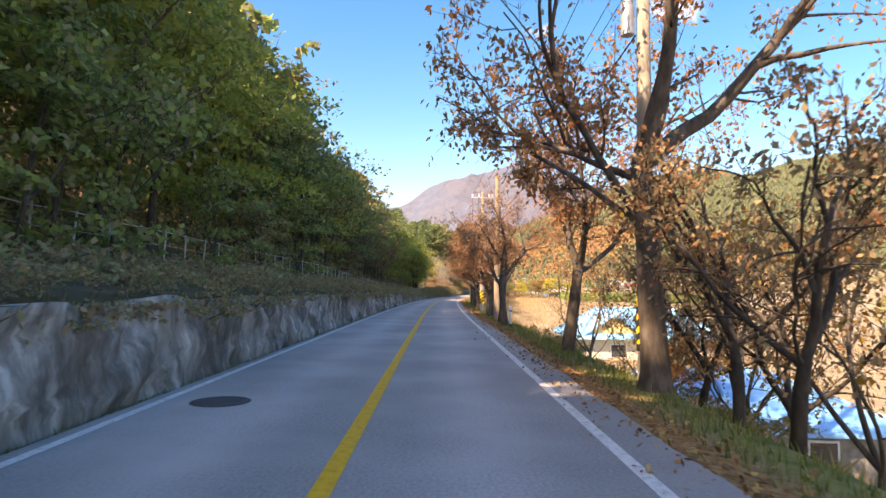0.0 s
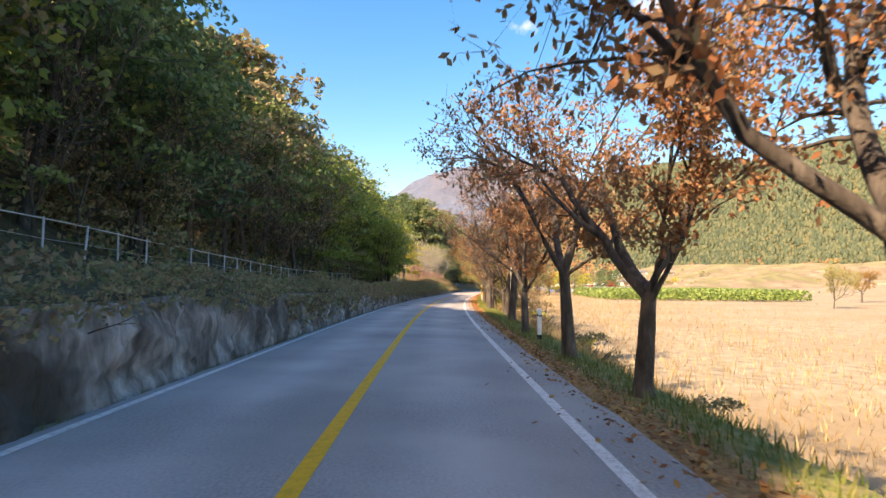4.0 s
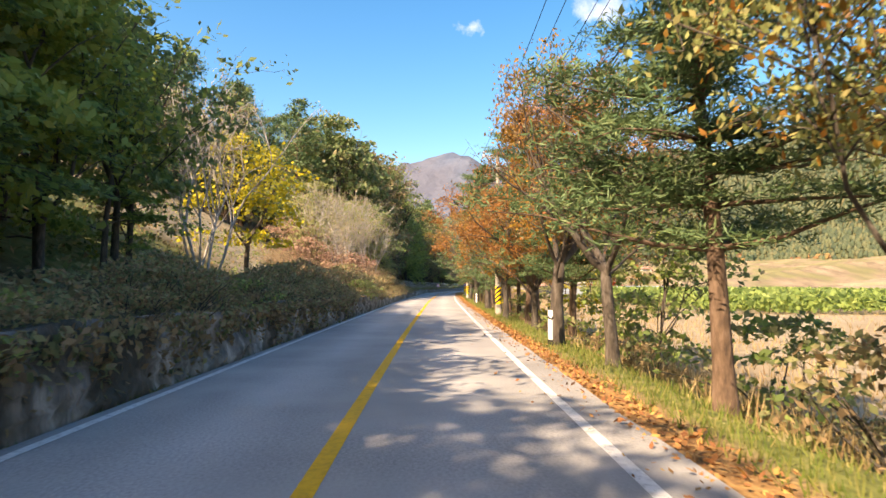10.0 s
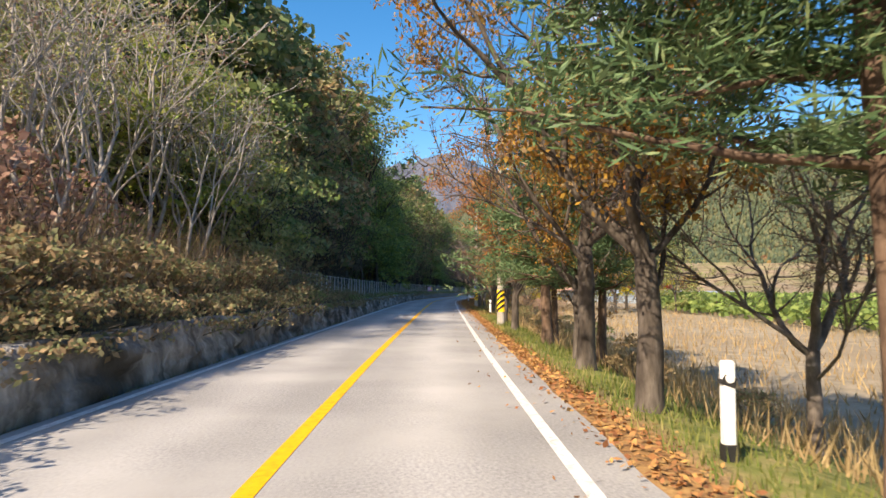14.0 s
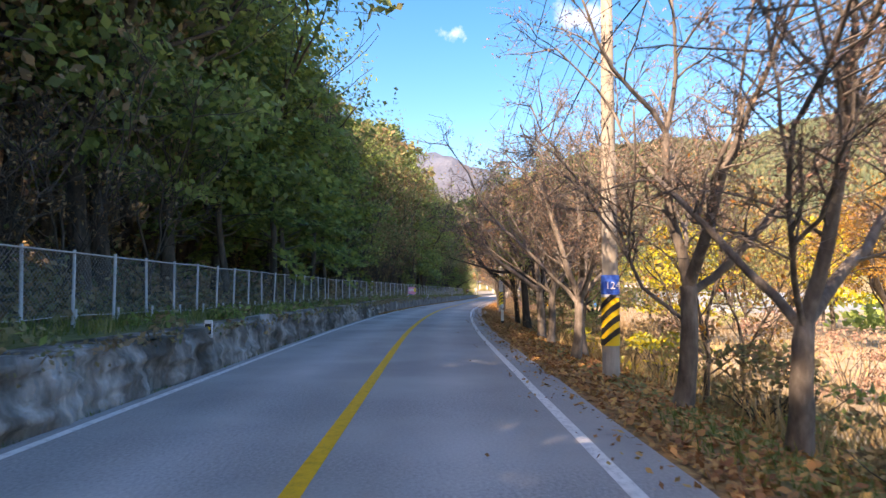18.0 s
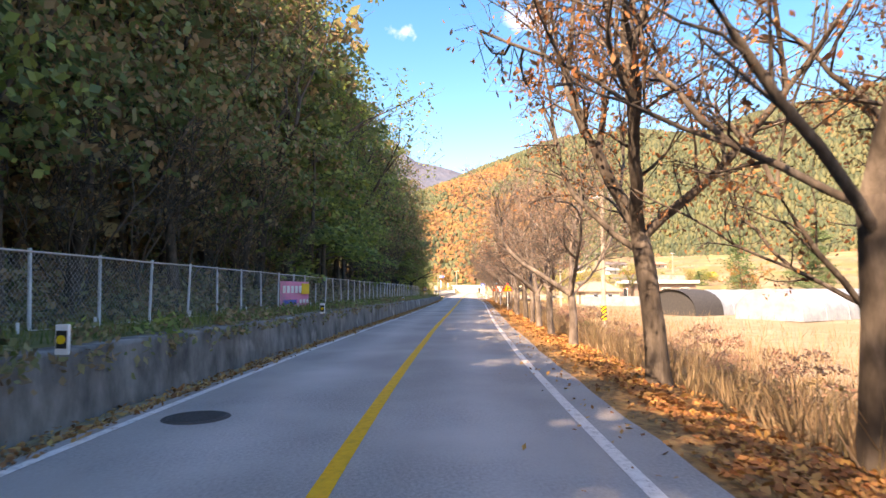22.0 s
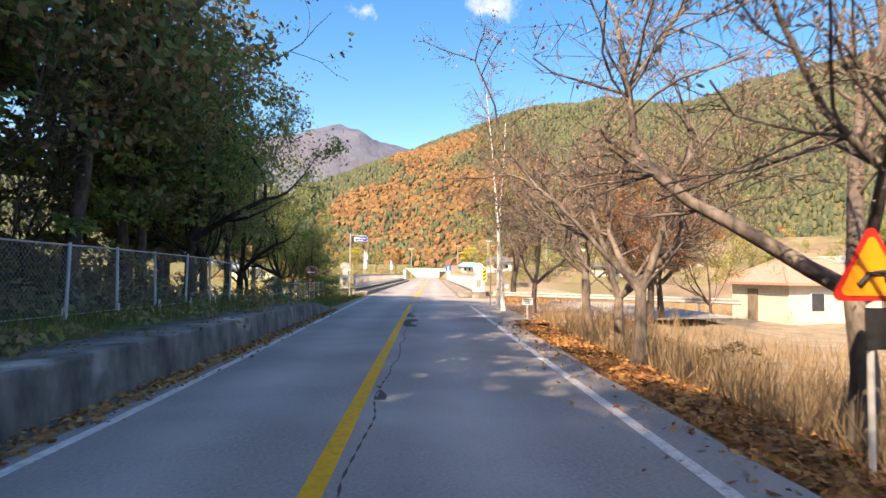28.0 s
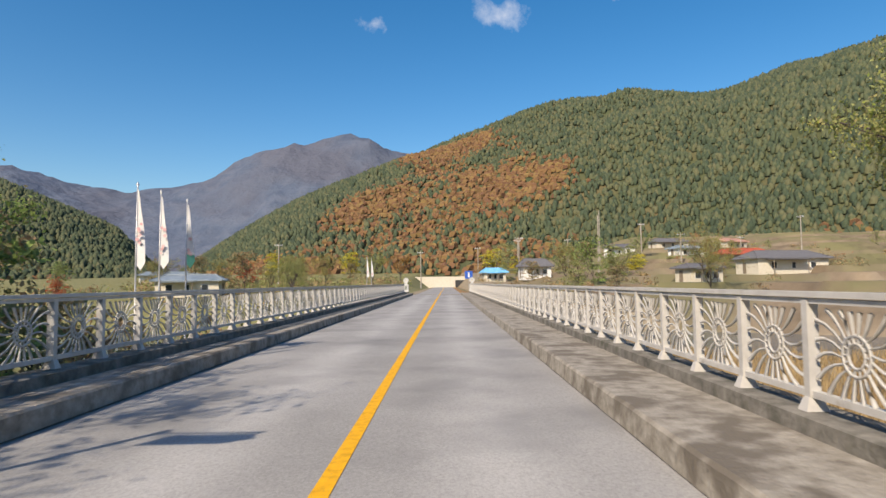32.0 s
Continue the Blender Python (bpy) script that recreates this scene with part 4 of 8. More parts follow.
def birch(key, seed, height, r0, label):
    """A straight white stem with many fine ascending branches and sparse leaves."""
    rng = np.random.default_rng(seed)
    w, tw, ends = Geo(), [], []
    pts, rad = limb(rng, (0, 0, -0.25), (0.01, 0.0, 1), height + 0.25, r0, 0.012, 12, 0.018, 0.02)
    rad[0] *= 1.3
    w.tube(pts, rad, 12)
    for k in range(44):
        z = height * rng.uniform(0.36, 0.98)
        i = min(int((z + 0.25) / (height + 0.25) * 12), 11)
        a = rng.uniform(0, 6.28)
        ln = (height - z) * 0.35 + rng.uniform(0.5, 1.1)
        bp, br = limb(rng, pts[i] + (pts[i + 1] - pts[i]) * rng.random(), (math.cos(a), math.sin(a), rng.uniform(0.5, 1.1)), ln, 0.02, 0.005, 5, 0.12, -0.06)
        tw.append((bp, br))
        for q in range(7):
            j = rng.integers(1, 5)
            f, fr = limb(rng, bp[j], unit(bp[j + 1] - bp[j]) + rng.normal(0, 0.5, 3) + np.array([0, 0, -0.3]), rng.uniform(0.3, 0.7), 0.006, 0.003, 3, 0.15, -0.12)
            tw.append((f, fr))
            ends += list(f[1:])
    br_g = Geo()
    for b, r in tw:
        br_g.tube(b, r, 3, False)
    e = proto("birch_tree", label, "tree", w, M["bark_birch"], leaves(rng, np.array(ends), 2, 0.075, 0.1, keep=0.4), M["leaf_gold"])
    part("branchwork", br_g, M["bark"], e, "thin dark twigs")
    PROTO[key] = e


birch("birch_a", 13, 9.5, 0.105, "slim white-barked birch with sparse brown leaves")
birch("birch_b", 47, 8.8, 0.085, "slender white-barked birch beside the gravel lot")
leafy("acacia", 14, "tall locust tree with light green and yellowing leaves", "leaf_willow", "bark", per=4, size=0.12, jit=0.16, extra=("leaf_lime", 0.8), **{**base, "height": 8.5, "fork": 3.0, "spread": 0.95, "limbs": 6, "r0": 0.2, "subs": 9})
leafy("locust", 21, "dark green locust tree with fine hanging leaves", "leaf_green", "bark_dark", per=4, size=0.13, jit=0.2, extra=("leaf_dull", 1.0), **{**base, "height": 9.0, "fork": 2.2, "spread": 0.85, "limbs": 6})
lobed("maple1", 41, "tall tree with sprays of large lobed green leaves", ("leaf_green", "leaf_lime"), 14.0, 2.2, 4.6, 0.34)
lobed("maple2", 42, "broad tree with hanging boughs of large green leaves", ("leaf_green", "leaf_deep"), 12.0, 2.0, 4.4, 0.3)
wooded("broad1", 15, "broad-leaved woodland tree in yellow-green leaf", ("leaf_lime", "leaf_green"), 12.0, 0.2, 4.2, 2.6, 3600, 0.36, clumps=34, share=0.8)
wooded("broad2", 16, "dark green woodland tree with layered foliage", ("leaf_deep", "leaf_green"), 13.5, 0.2, 4.4, 3.2, 3400, 0.38, clumps=34, share=0.75)
wooded("brown1", 17, "woodland tree with dry brown leaves and tangled twigs", ("leaf_brown", "leaf_dull"), 12.0, 0.16, 4.0, 3.0, 1900, 0.32, clumps=30, share=0.7)
wooded("tall1", 22, "tall woodland tree with a high dark green crown", ("leaf_deep", "leaf_dull"), 18.0, 0.3, 4.6, 5.0, 2300, 0.62, clumps=42, share=0.7)
wooded("tall2", 23, "tall woodland tree with brown and green foliage", ("leaf_brown", "leaf_dull"), 17.0, 0.26, 4.4, 2.0, 2300, 0.68, clumps=60, share=0.45)
wooded("edge1", 26, "tall tree at the edge of the dark wood in green leaf", ("leaf_green", "leaf_deep"), 18.0, 0.26, 4.5, 3.6, 6800, 0.29, clumps=60, share=0.6)
wooded("edge2", 27, "tall tree at the wood edge with brown and dull green leaves", ("leaf_brown", "leaf_deep"), 18.5, 0.24, 4.5, 4.2, 6000, 0.29, clumps=60, share=0.45)
wooded("back1", 24, "woodland tree further up the shaded slope", ("leaf_dull", "leaf_green"), 17.0, 0.26, 4.6, 2.0, 1000, 1.15, clumps=50, share=0.5)
leafy("poplar", 18, "multi-stemmed thin tree with pale grey trunks and faded leaves", "leaf_willow", "bark_grey", per=2, size=0.11, keep=0.6, extra=("leaf_red", 0.5), **{**base, "height": 8, "r0": 0.07, "fork": 2.5, "stems": 3, "limbs": 3, "spread": 0.4, "subs": 5, "twigs": 3, "fine": 2, "tip": 0.006})
wooded("young1", 28, "young broad-leaved tree hanging over the fence", ("leaf_green", "leaf_dull"), 6.5, 0.08, 2.5, 0.5, 1500, 0.27, clumps=30)
wooded("young2", 29, "young tree with brown and dull green leaves", ("leaf_brown", "leaf_dull"), 5.5, 0.07, 2.3, 0.4, 1300, 0.25, clumps=28)
wooded("yellow1", 19, "small tree with bright yellow leaves", ("leaf_yellow", "leaf_willow"), 6.0, 0.12, 2.2, 1.0, 2600, 0.22, clumps=30, share=0.75)
wooded("willow", 20, "pale green bushy tree on the slope", ("leaf_willow", "leaf_dull"), 6.5, 0.1, 2.3, 0.5, 2800, 0.2, clumps=34, share=0.75)
wooded("redtree", 25, "small round tree with deep red autumn leaves", ("leaf_crimson", "leaf_red"), 4.0, 0.1, 1.9, 0.8, 1800, 0.2, clumps=24, share=0.8)


def pine(key, seed, height, r0, bare, width, label, tufts=3, needles_each=9, half=0.014, reach=(0.07, 0.15), shape=1.0):
    """A trunk with whorls of boughs, each carrying flat sprays of needle tufts."""
    rng = np.random.default_rng(seed)
    w, tuft = Geo(), []
    pts, rad = limb(rng, (0, 0, -0.3), (0.02, 0.02, 1), height + 0.3, r0, 0.03, 10, 0.025, 0.05)
    rad[0] *= 1.3
    w.tube(pts, rad, 9)
    z = bare
    while z < height - 0.2:
        u = (z - bare) / (height - bare)
        ln = width * (1 - u) ** (0.55 * shape) * rng.uniform(0.6, 1.15) + 0.25
        i = min(int((z + 0.3) / (height + 0.3) * 10), 9)
        f = (z + 0.3) / (height + 0.3) * 10 - i
        o = pts[i] + (pts[i + 1] - pts[i]) * f
        for k in range(5):
            a = rng.uniform(0, 6.28)
            bp, br = limb(rng, o, (math.cos(a), math.sin(a), rng.uniform(0.0, 0.35)), ln, max(0.05 * (1 - u) * width / 3, 0.012), 0.008, 4, 0.12, 0.03)
            w.tube(bp, br, 4, False)
            for j in range(1 if height < 10 else 2, 5):
                for q in range(tufts):
                    tuft.append(bp[j] - (bp[j] - bp[j - 1]) * rng.uniform(0, 1) + rng.normal(0, 1, 3) * np.array([0.2, 0.2, 0.05]) * ln * 0.6 + np.array([0, 0, 0.08]))
        z += rng.uniform(0.35, 0.62) * (1.2 if height > 9 else 1.0)
    c = np.repeat(np.array(tuft), needles_each, axis=0)
    c = c + rng.normal(0, 1, c.shape) * np.array([0.11, 0.11, 0.04]) * (1 if half < 0.03 else 2)
    d = unit(rng.normal(0, 1, c.shape) * np.array([1, 1, 0.5]) + np.array([0, 0, 0.35]))
    s = rng.uniform(*reach, (len(c), 1))
    side = unit(np.cross(d, rng.normal(0, 1, c.shape)))
    PROTO[key] = proto("pine_tree", label, "tree", w, M["bark_pine"], Geo().quads(c + d * s, d * s, side * half), M["needles"])


pine("pine1", 31, 9.5, 0.17, 2.4, 3.0, "pine tree with layered dark green needle boughs", 11, 20, 0.015, (0.06, 0.13))
pine("pine2", 32, 12.5, 0.24, 2.0, 4.0, "tall dark green pine with a full layered crown", 3, 3, 0.09, (0.16, 0.34))
pine("pine5", 35, 12.5, 0.24, 1.8, 4.2, "tall full pine above the clearing", 5, 8, 0.03, (0.1, 0.2))
pine("pine3", 33, 6.5, 0.15, 1.6, 2.0, "young pine with soft grey-green needles", 7, 13, 0.019, (0.06, 0.12))
pine("pine4", 34, 21.0, 0.3, 6.0, 4.6, "tall woodland pine with a bare lower trunk", 3, 3, 0.09, (0.16, 0.34))


def bush(key, seed, label, mat, r, h, n, size, second=None, stems=9):
    rng = np.random.default_rng(seed)
    w = Geo()
    ends = []
    for k in range(stems):
        a = rng.uniform(0, 6.28)
        p, q = limb(rng, (0.1 * math.cos(a), 0.1 * math.sin(a), -0.1), (math.cos(a) * r / h, math.sin(a) * r / h, 1), h * rng.uniform(0.8, 1.25), 0.022, 0.005, 4, 0.2, 0.0)
        w.tube(p, q, 4, False)
        ends += list(p[1:])
    c = np.concatenate([blob_points(rng, n, 16, r, 0.1, h), np.array(ends)])
    nrm = unit(rng.normal(0, 1, c.shape) + np.array([0, 0, 0.5]))
    a = unit(np.cross(nrm, rng.normal(0, 1, c.shape)))
    s = size * rng.uniform(0.6, 1.3, (len(c), 1))
    pick = rng.random(len(c)) < (0.5 if second else 2)
    e = thing("shrub", Matrix(), label, "shrub")
    part("stem", w, M["bark"], e)
    part("foliage", Geo().quads(c[pick], a[pick] * s[pick] * 0.5, np.cross(nrm, a)[pick] * s[pick] * 0.3), M[mat], e)
    if second:
        part("foliage", Geo().quads(c[~pick], a[~pick] * s[~pick] * 0.5, np.cross(nrm, a)[~pick] * s[~pick] * 0.3), M[second], e)
    PROTO[key] = e


bush("bush1", 41, "dull green shrub hanging over the wall top", "leaf_dull", 1.1, 1.0, 1000, 0.112, "leaf_brown")
bush("bush2", 42, "tangled brown and green shrub above the wall", "leaf_brown", 1.2, 1.2, 1000, 0.108, "leaf_dull", 14)
bush("bush3", 43, "leafy green shrub above the wall", "leaf_green", 1.2, 1.3, 900, 0.125, "leaf_dull")
bush("bushred", 44, "faded red and buff autumn shrub", "leaf_red", 1.5, 2.4, 1300, 0.13, None, 22)
bush("bushdry", 45, "dry buff thicket of stems on the bank", "dry_grass", 1.0, 1.3, 1000, 0.12, "leaf_brown", 16)
bush("bushyellow", 46, "low bush with yellow-green leaves", "leaf_yellow", 0.9, 1.1, 900, 0.12, "leaf_willow")


def plant(key, s, o, scale=1.0, turn=None, dz=0.0, label="", group="", name=""):
    p = PROTO[key]
    k = COUNT.get(key, 0)
    COUNT[key] = k + 1
    turn = turn if turn is not None else (k * 137.5 + s * 31) % 360
    z = float(land(s, o)) + dz
    m = at(s, o, z, turn) @ Matrix.Scale(scale, 4)
    if k == 0:
        p.matrix_basis = m
        ob = p
    else:
        ob = copy_thing(p, Matrix())
        ob.matrix_basis = m
    if label:
        ob["label"] = label
    if group:
        ob["group"] = group
    return ob


ROW = "trees along the verge"
for key, s, o, sc in (
        ("bankrusset", 7.3, 5.3, 1.0), ("bankrusset", 8.6, 5.2, 0.95), ("russet4", 10.2, 4.6, 1.1), ("bankrusset", 13.4, 6.6, 1.0), ("bankrusset", 11.0, 7.4, 1.1), ("russet3", 17.1, 4.6, 0.95), ("russet1", 27.9, 4.05, 0.85),
        ("russet1", 31.0, 4.2, 0.9), ("russet2", 36.8, 4.0, 0.75), ("russet1", 39.2, 4.4, 0.8), ("sapling", 47.4, 5.6, 0.8), ("russet2", 49.2, 4.1, 0.95), ("russet3", 52.7, 4.45, 0.85), ("russet2", 58.0, 4.25, 0.8),
        ("russet1", 62.8, 4.2, 0.85), ("russet2", 70.5, 4.3, 0.75), ("bare4", 78.4, 4.7, 1.05), ("bare4", 85.2, 5.1, 0.9), ("bare4", 90.8, 5.4, 0.7), ("bare4", 93.0, 4.5, 1.05), ("bare4", 95.2, 4.8, 0.8), ("bare4", 99.3, 4.7, 0.95), ("gold2", 97.0, 6.8, 0.8), ("gold2", 100.8, 7.0, 0.85), ("sapling", 93.8, 7.0, 1.0),
        ("gold2", 103.5, 5.6, 0.9), ("gold2", 105.9, 5.2, 0.8), ("gold2", 107.9, 5.0, 0.85), ("gold2", 109.3, 6.3, 0.9), ("gold1", 110.5, 4.6, 0.8), ("gold2", 112.2, 5.5, 0.95), ("gold1", 114.3, 4.6, 0.85), ("gold2", 116.4, 5.6, 0.75),
        ("bare4", 117.6, 4.8, 0.9), ("flame", 121.5, 4.7, 1.01), ("gold1", 123.3, 4.7, 0.8), ("gold2", 126.6, 4.9, 1.12), ("pine1", 130.4, 5.2, 1.0), ("bare4", 134.5, 4.8, 0.85), ("gold1", 138.9, 4.5, 1.06), ("pine1", 143.4, 5.9, 0.95), ("flame", 145.5, 4.9, 0.8),
        ("pine1", 149.3, 5.2, 1.0), ("pine1", 151.6, 6.0, 1.1), ("gold1", 152.4, 4.5, 0.8), ("pine1", 157.0, 5.8, 0.9), ("bare1", 160.7, 5.1, 0.85), ("pine3", 158.5, 5.4, 1.2), ("gold1", 163.9, 4.5, 1.01), ("pine1", 166.2, 4.8, 1.0), ("pine1", 173.4, 5.6, 1.3), ("bare1", 176.7, 6.8, 0.7),
        ("gold1", 176.6, 4.4, 1.0), ("bare4", 181.0, 4.6, 1.1), ("pine1", 184.2, 5.8, 0.85), ("gold1", 183.0, 4.9, 0.8), ("pine1", 190.4, 5.7, 0.85), ("pine3", 187.3, 4.9, 1.3), ("flame", 192.8, 4.5, 0.9), ("sapling", 189.0, 6.5, 1.0), ("flame", 198.2, 4.6, 0.85), ("bare1", 202.0, 4.9, 1.0), ("pine1", 204.7, 5.0, 0.95), ("russet2", 211.3, 5.0, 0.72),
        ("bare3", 214.8, 5.3, 0.8), ("bare2", 220.1, 5.0, 0.8), ("bare1", 222.4, 4.7, 0.85), ("bare2", 228.6, 4.6, 0.8), ("bare2", 230.3, 5.2, 0.95), ("bare1", 233.0, 4.8, 0.8), ("bare2", 235.5, 4.9, 0.95), ("bare4", 237.8, 6.8, 0.8), ("locust", 239.4, 5.6, 0.95),
        ("verge_dark", 242.2, 5.2, 1.0), ("verge_fork", 247.3, 5.2, 0.95), ("gold2", 243.8, 8.0, 1.0), ("locust", 247.0, 9.5, 0.7), ("gold1", 249.0, 9.0, 0.8), ("bare4", 264.8, 5.0, 1.1), ("bare4", 269.7, 4.6, 1.15), ("bare4", 267.5, 6.8, 0.9), ("bare2", 276.9, 4.4, 0.85), ("bare1", 280.6, 4.3, 0.8),
        ("bare2", 285.1, 4.4, 0.85), ("bare1", 289.0, 4.5, 0.8), ("bare4", 293.4, 4.6, 0.8), ("bare2", 297.4, 4.4, 0.85), ("bare1", 301.2, 4.5, 0.8), ("bare2", 307.5, 4.6, 0.8), ("bare1", 312.5, 4.8, 0.75), ("bare4", 317.0, 5.2, 0.7),
        ("bare2", 322.8, 4.7, 0.8), ("bare4", 326.5, 4.8, 0.8), ("bare1", 331.0, 4.7, 0.75), ("bare2", 335.2, 5.3, 0.95), ("bare2", 340.4, 4.8, 0.8), ("bare2", 342.5, 5.2, 0.75), ("bare1", 348.4, 6.1, 0.9), ("bare2", 352.6, 5.0, 0.75),
        ("birch_b", 355.9, 4.0, 1.0), ("birch_a", 354.7, 4.1, 1.0), ("acacia", 371.2, 6.9, 1.2), ("acacia", 384.0, 15.5, 1.1), ("gold2", 352.5, 9.5, 1.0), ("russet2", 350.3, 8.8, 0.7)):
    plant(key, s, o, sc, group=ROW)

# ---- the wood on the slope ----
rng = np.random.default_rng(77)
WOOD = "trees of the hillside wood"
GAP0, GAP1 = 147.0, 183.0
# back rows run on unseen behind the start, added to shade the road
for row, (o, jit, step) in enumerate(((-11.6, 0.9, 4.2), (-15.4, 1.3, 4.8), (-21.0, 2.2, 6.5), (-30.0, 4.0, 10.0))):
    for s in np.arange(-8 if row == 0 else -60, 361, step):
        if (row == 0 and GAP0 - 1 < s < GAP1 + 4) or (row == 1 and GAP0 - 4 < s < GAP1 + 10) or (row > 1 and GAP0 - 8 < s < GAP1 + 26):
            continue
        ps, po = s + rng.uniform(-1.2, 1.2), o + rng.uniform(-jit, jit)
        big = 1.0
        if row > 1:
            keys, pr, big = ["back1", "pine2"], [0.6, 0.4], (float(ramp1(s, [60, 74, 112, 132], [1.2, 1.0, 0.95, 0.75])) if s < GAP0 else 1.15)
        elif s < 56:
            keys, pr = ["broad1", "pine2", "broad2", "tall1"], ([0.55, 0.1, 0.35, 0] if row == 0 else [0.1, 0.6, 0.0, 0.3])
        elif s < 100:
            keys, pr = ["broad2", "pine2", "brown1", "broad1", "tall2"], ([0.45, 0.05, 0.35, 0.15, 0] if row == 0 else [0.1, 0.4, 0.0, 0.05, 0.45])
        elif s < 150:
            keys, pr = ["broad1", "broad2", "pine2", "tall1"], ([0.65, 0.35, 0.0, 0.0] if row == 0 else [0.25, 0.25, 0.25, 0.25])
            big = ramp1(s, [114, 127, 138, 147], [1.0, 0.97, 0.92, 0.85])
        elif s < 222:
            keys, pr = ["brown1", "broad2", "pine5", "tall2", "broad1"], ([0.0, 0.0, 0.0, 0.0, 1.0] if row == 0 and s < 210 else [0.6, 0.15, 0.0, 0.25, 0.0] if row == 0 else [0.0, 0.0, 1.0, 0.0, 0.0] if s < 212 else [0.2, 0.3, 0.5, 0.0, 0.0])
            po += 1.6 if row == 0 else 1.0
            big = 0.75 if s < 210 and row == 0 else 1.2 if s < 208 else 1.02
        else:
            keys, pr = ["tall1", "tall2", "pine4", "edge1", "edge2"], ([0, 0, 0, 0.85, 0.15] if row == 0 and (234 < s < 266 or 288 < s < 311) else [0, 0, 0, 0.15, 0.85] if row == 0 else [0.45, 0.35, 0.2, 0, 0])
            po += 1.4 if row == 0 else 1.8
            po += 1.2 * float(np.clip((s - 325) / 12, 0, 1))
            big = ramp1(s, [222, 238, 255, 284, 292, 314, 326, 338, 350, 361], [1.3, 1.28, 0.98, 1.02, 1.2, 1.15, 1.08, 1.02, 0.78, 0.55])
        plant(rng.choice(keys, p=pr), ps, po, float(rng.uniform(0.88, 1.1) * big), rng.uniform(0, 360), group=WOOD)
for key, s, o, sc in (("broad1", 126, -8.6, 0.85), ("broad1", 130, -8.8, 0.82), ("broad1", 134, -9.2, 0.76), ("broad1", 138, -9.8, 0.7), ("willow", 184, -12.5, 1.3), ("pine5", 198, -22, 1.3), ("pine5", 186, -34, 1.4), ("willow", 195, -11, 1.5), ("pine5", 190, -37, 1.5), ("pine2", 182, -40, 1.4), ("pine5", 203, -29, 1.4), ("willow", 199.5, -9.6, 1.6), ("willow", 203.5, -9.0, 1.5), ("willow", 192.5, -14.5, 1.6), ("willow", 197.5, -15, 1.7), ("yellow1", 157.5, -10.5, 1.5), ("poplar", 150.2, -10.0, 1.25), ("poplar", 152.2, -11.4, 1.2),
                      ("poplar", 181, -7.5, 0.9), ("poplar", 184.5, -8.5, 0.95), ("poplar", 187.5, -7, 1.0), ("poplar", 177, -8.0, 0.8), ("poplar", 190, -7.4, 0.9), ("willow", 179, -12, 0.85), ("willow", 186, -11.5, 0.95), ("willow", 191.5, -7.2, 1.0), ("willow", 195, -6.8, 0.85), ("broad2", 198, -8, 0.8),
                      ("edge1", 348, -8.6, 0.82), ("locust", 350.5, -7.6, 1.0), ("locust", 353.5, -8.2, 0.95), ("edge2", 354, -10.2, 0.68), ("edge1", 357.5, -11.6, 0.6), ("edge2", 361.5, -13.5, 0.62), ("locust", 361, -11.5, 1.05), ("locust", 364, -13, 1.15), ("locust", 367, -11.0, 1.2), ("locust", 369.5, -9.2, 0.95), ("acacia", 374.5, -9.6, 0.85), ("locust", 376, -13.5, 0.9), ("locust", 371, -15, 1.1), ("locust", 372.5, -7.8, 0.6), ("young1", 374.5, -8.2, 0.75), ("young2", 377, -9.5, 0.8), ("young1", 380, -8.8, 0.7), ("bush3", 377.5, -7.0, 1.3), ("bush2", 381.5, -7.4, 1.4), ("bush1", 384.5, -8.2, 1.4), ("young2", 384, -12, 0.9), ("locust", 381, -12.5, 0.8), ("bush3", 370.5, -6.4, 1.3), ("bush3", 361, -7.6, 1.2), ("bush2", 364.5, -8.2, 1.1), ("bush2", 367.5, -8.8, 1.3), ("bush3", 373.5, -6.6, 1.2), ("bush1", 366, -10, 1.3)):
    plant(key, s, o, sc, group=WOOD)
for k in range(62):
    ps, po = rng.uniform(172, 285), -rng.uniform(20, 76)
    if po > -44 and ps < 194:
        po -= 26
    plant(rng.choice(["pine2", "back1", "gold1", "pine5"], p=[0.52, 0.2, 0.13, 0.15]), ps, po, rng.uniform(0.75, 1.15), rng.uniform(0, 360), group=WOOD)
for ps, po, key, sc in ((156, -46, "pine2", 1.0), (163, -50, "gold1", 1.2), (168, -47, "pine2", 0.9), (151, -48, "broad2", 0.9), (161, -56, "gold1", 1.3), (170, -55, "pine2", 1.1), (155, -58, "back1", 0.9), (176, -49, "pine2", 1.0), (181, -54, "pine2", 1.1)):
    plant(key, ps, po, sc, group=WOOD)
for ps, po, sc in ((203, -20.5, 1.5), (209, -18.5, 1.7), (199, -27, 1.5), (213, -15.5, 1.6), (194, -31, 1.5), (206, -28, 1.6), (188, -30, 1.2)):
    plant("pine5", ps, po, sc, group=WOOD)
for ps, po, key, sc in ((240.6, -8.6, "maple2", 1.0), (244.4, -7.7, "maple1", 1.05), (248.2, -8.1, "maple2", 1.1), (252.4, -7.8, "maple1", 0.95), (256.8, -8.2, "maple2", 1.0), (262.0, -8.3, "maple1", 0.9), (331.0, -8.4, "maple2", 0.95), (336.0, -8.6, "maple1", 0.85), (341.0, -8.6, "maple2", 0.85), (346.0, -9.2, "maple1", 0.65), (292.5, -8.0, "maple2", 0.95), (298.0, -8.4, "maple1", 0.95), (304.0, -8.2, "maple2", 0.95)):
    plant(key, ps, po, sc, group=WOOD)
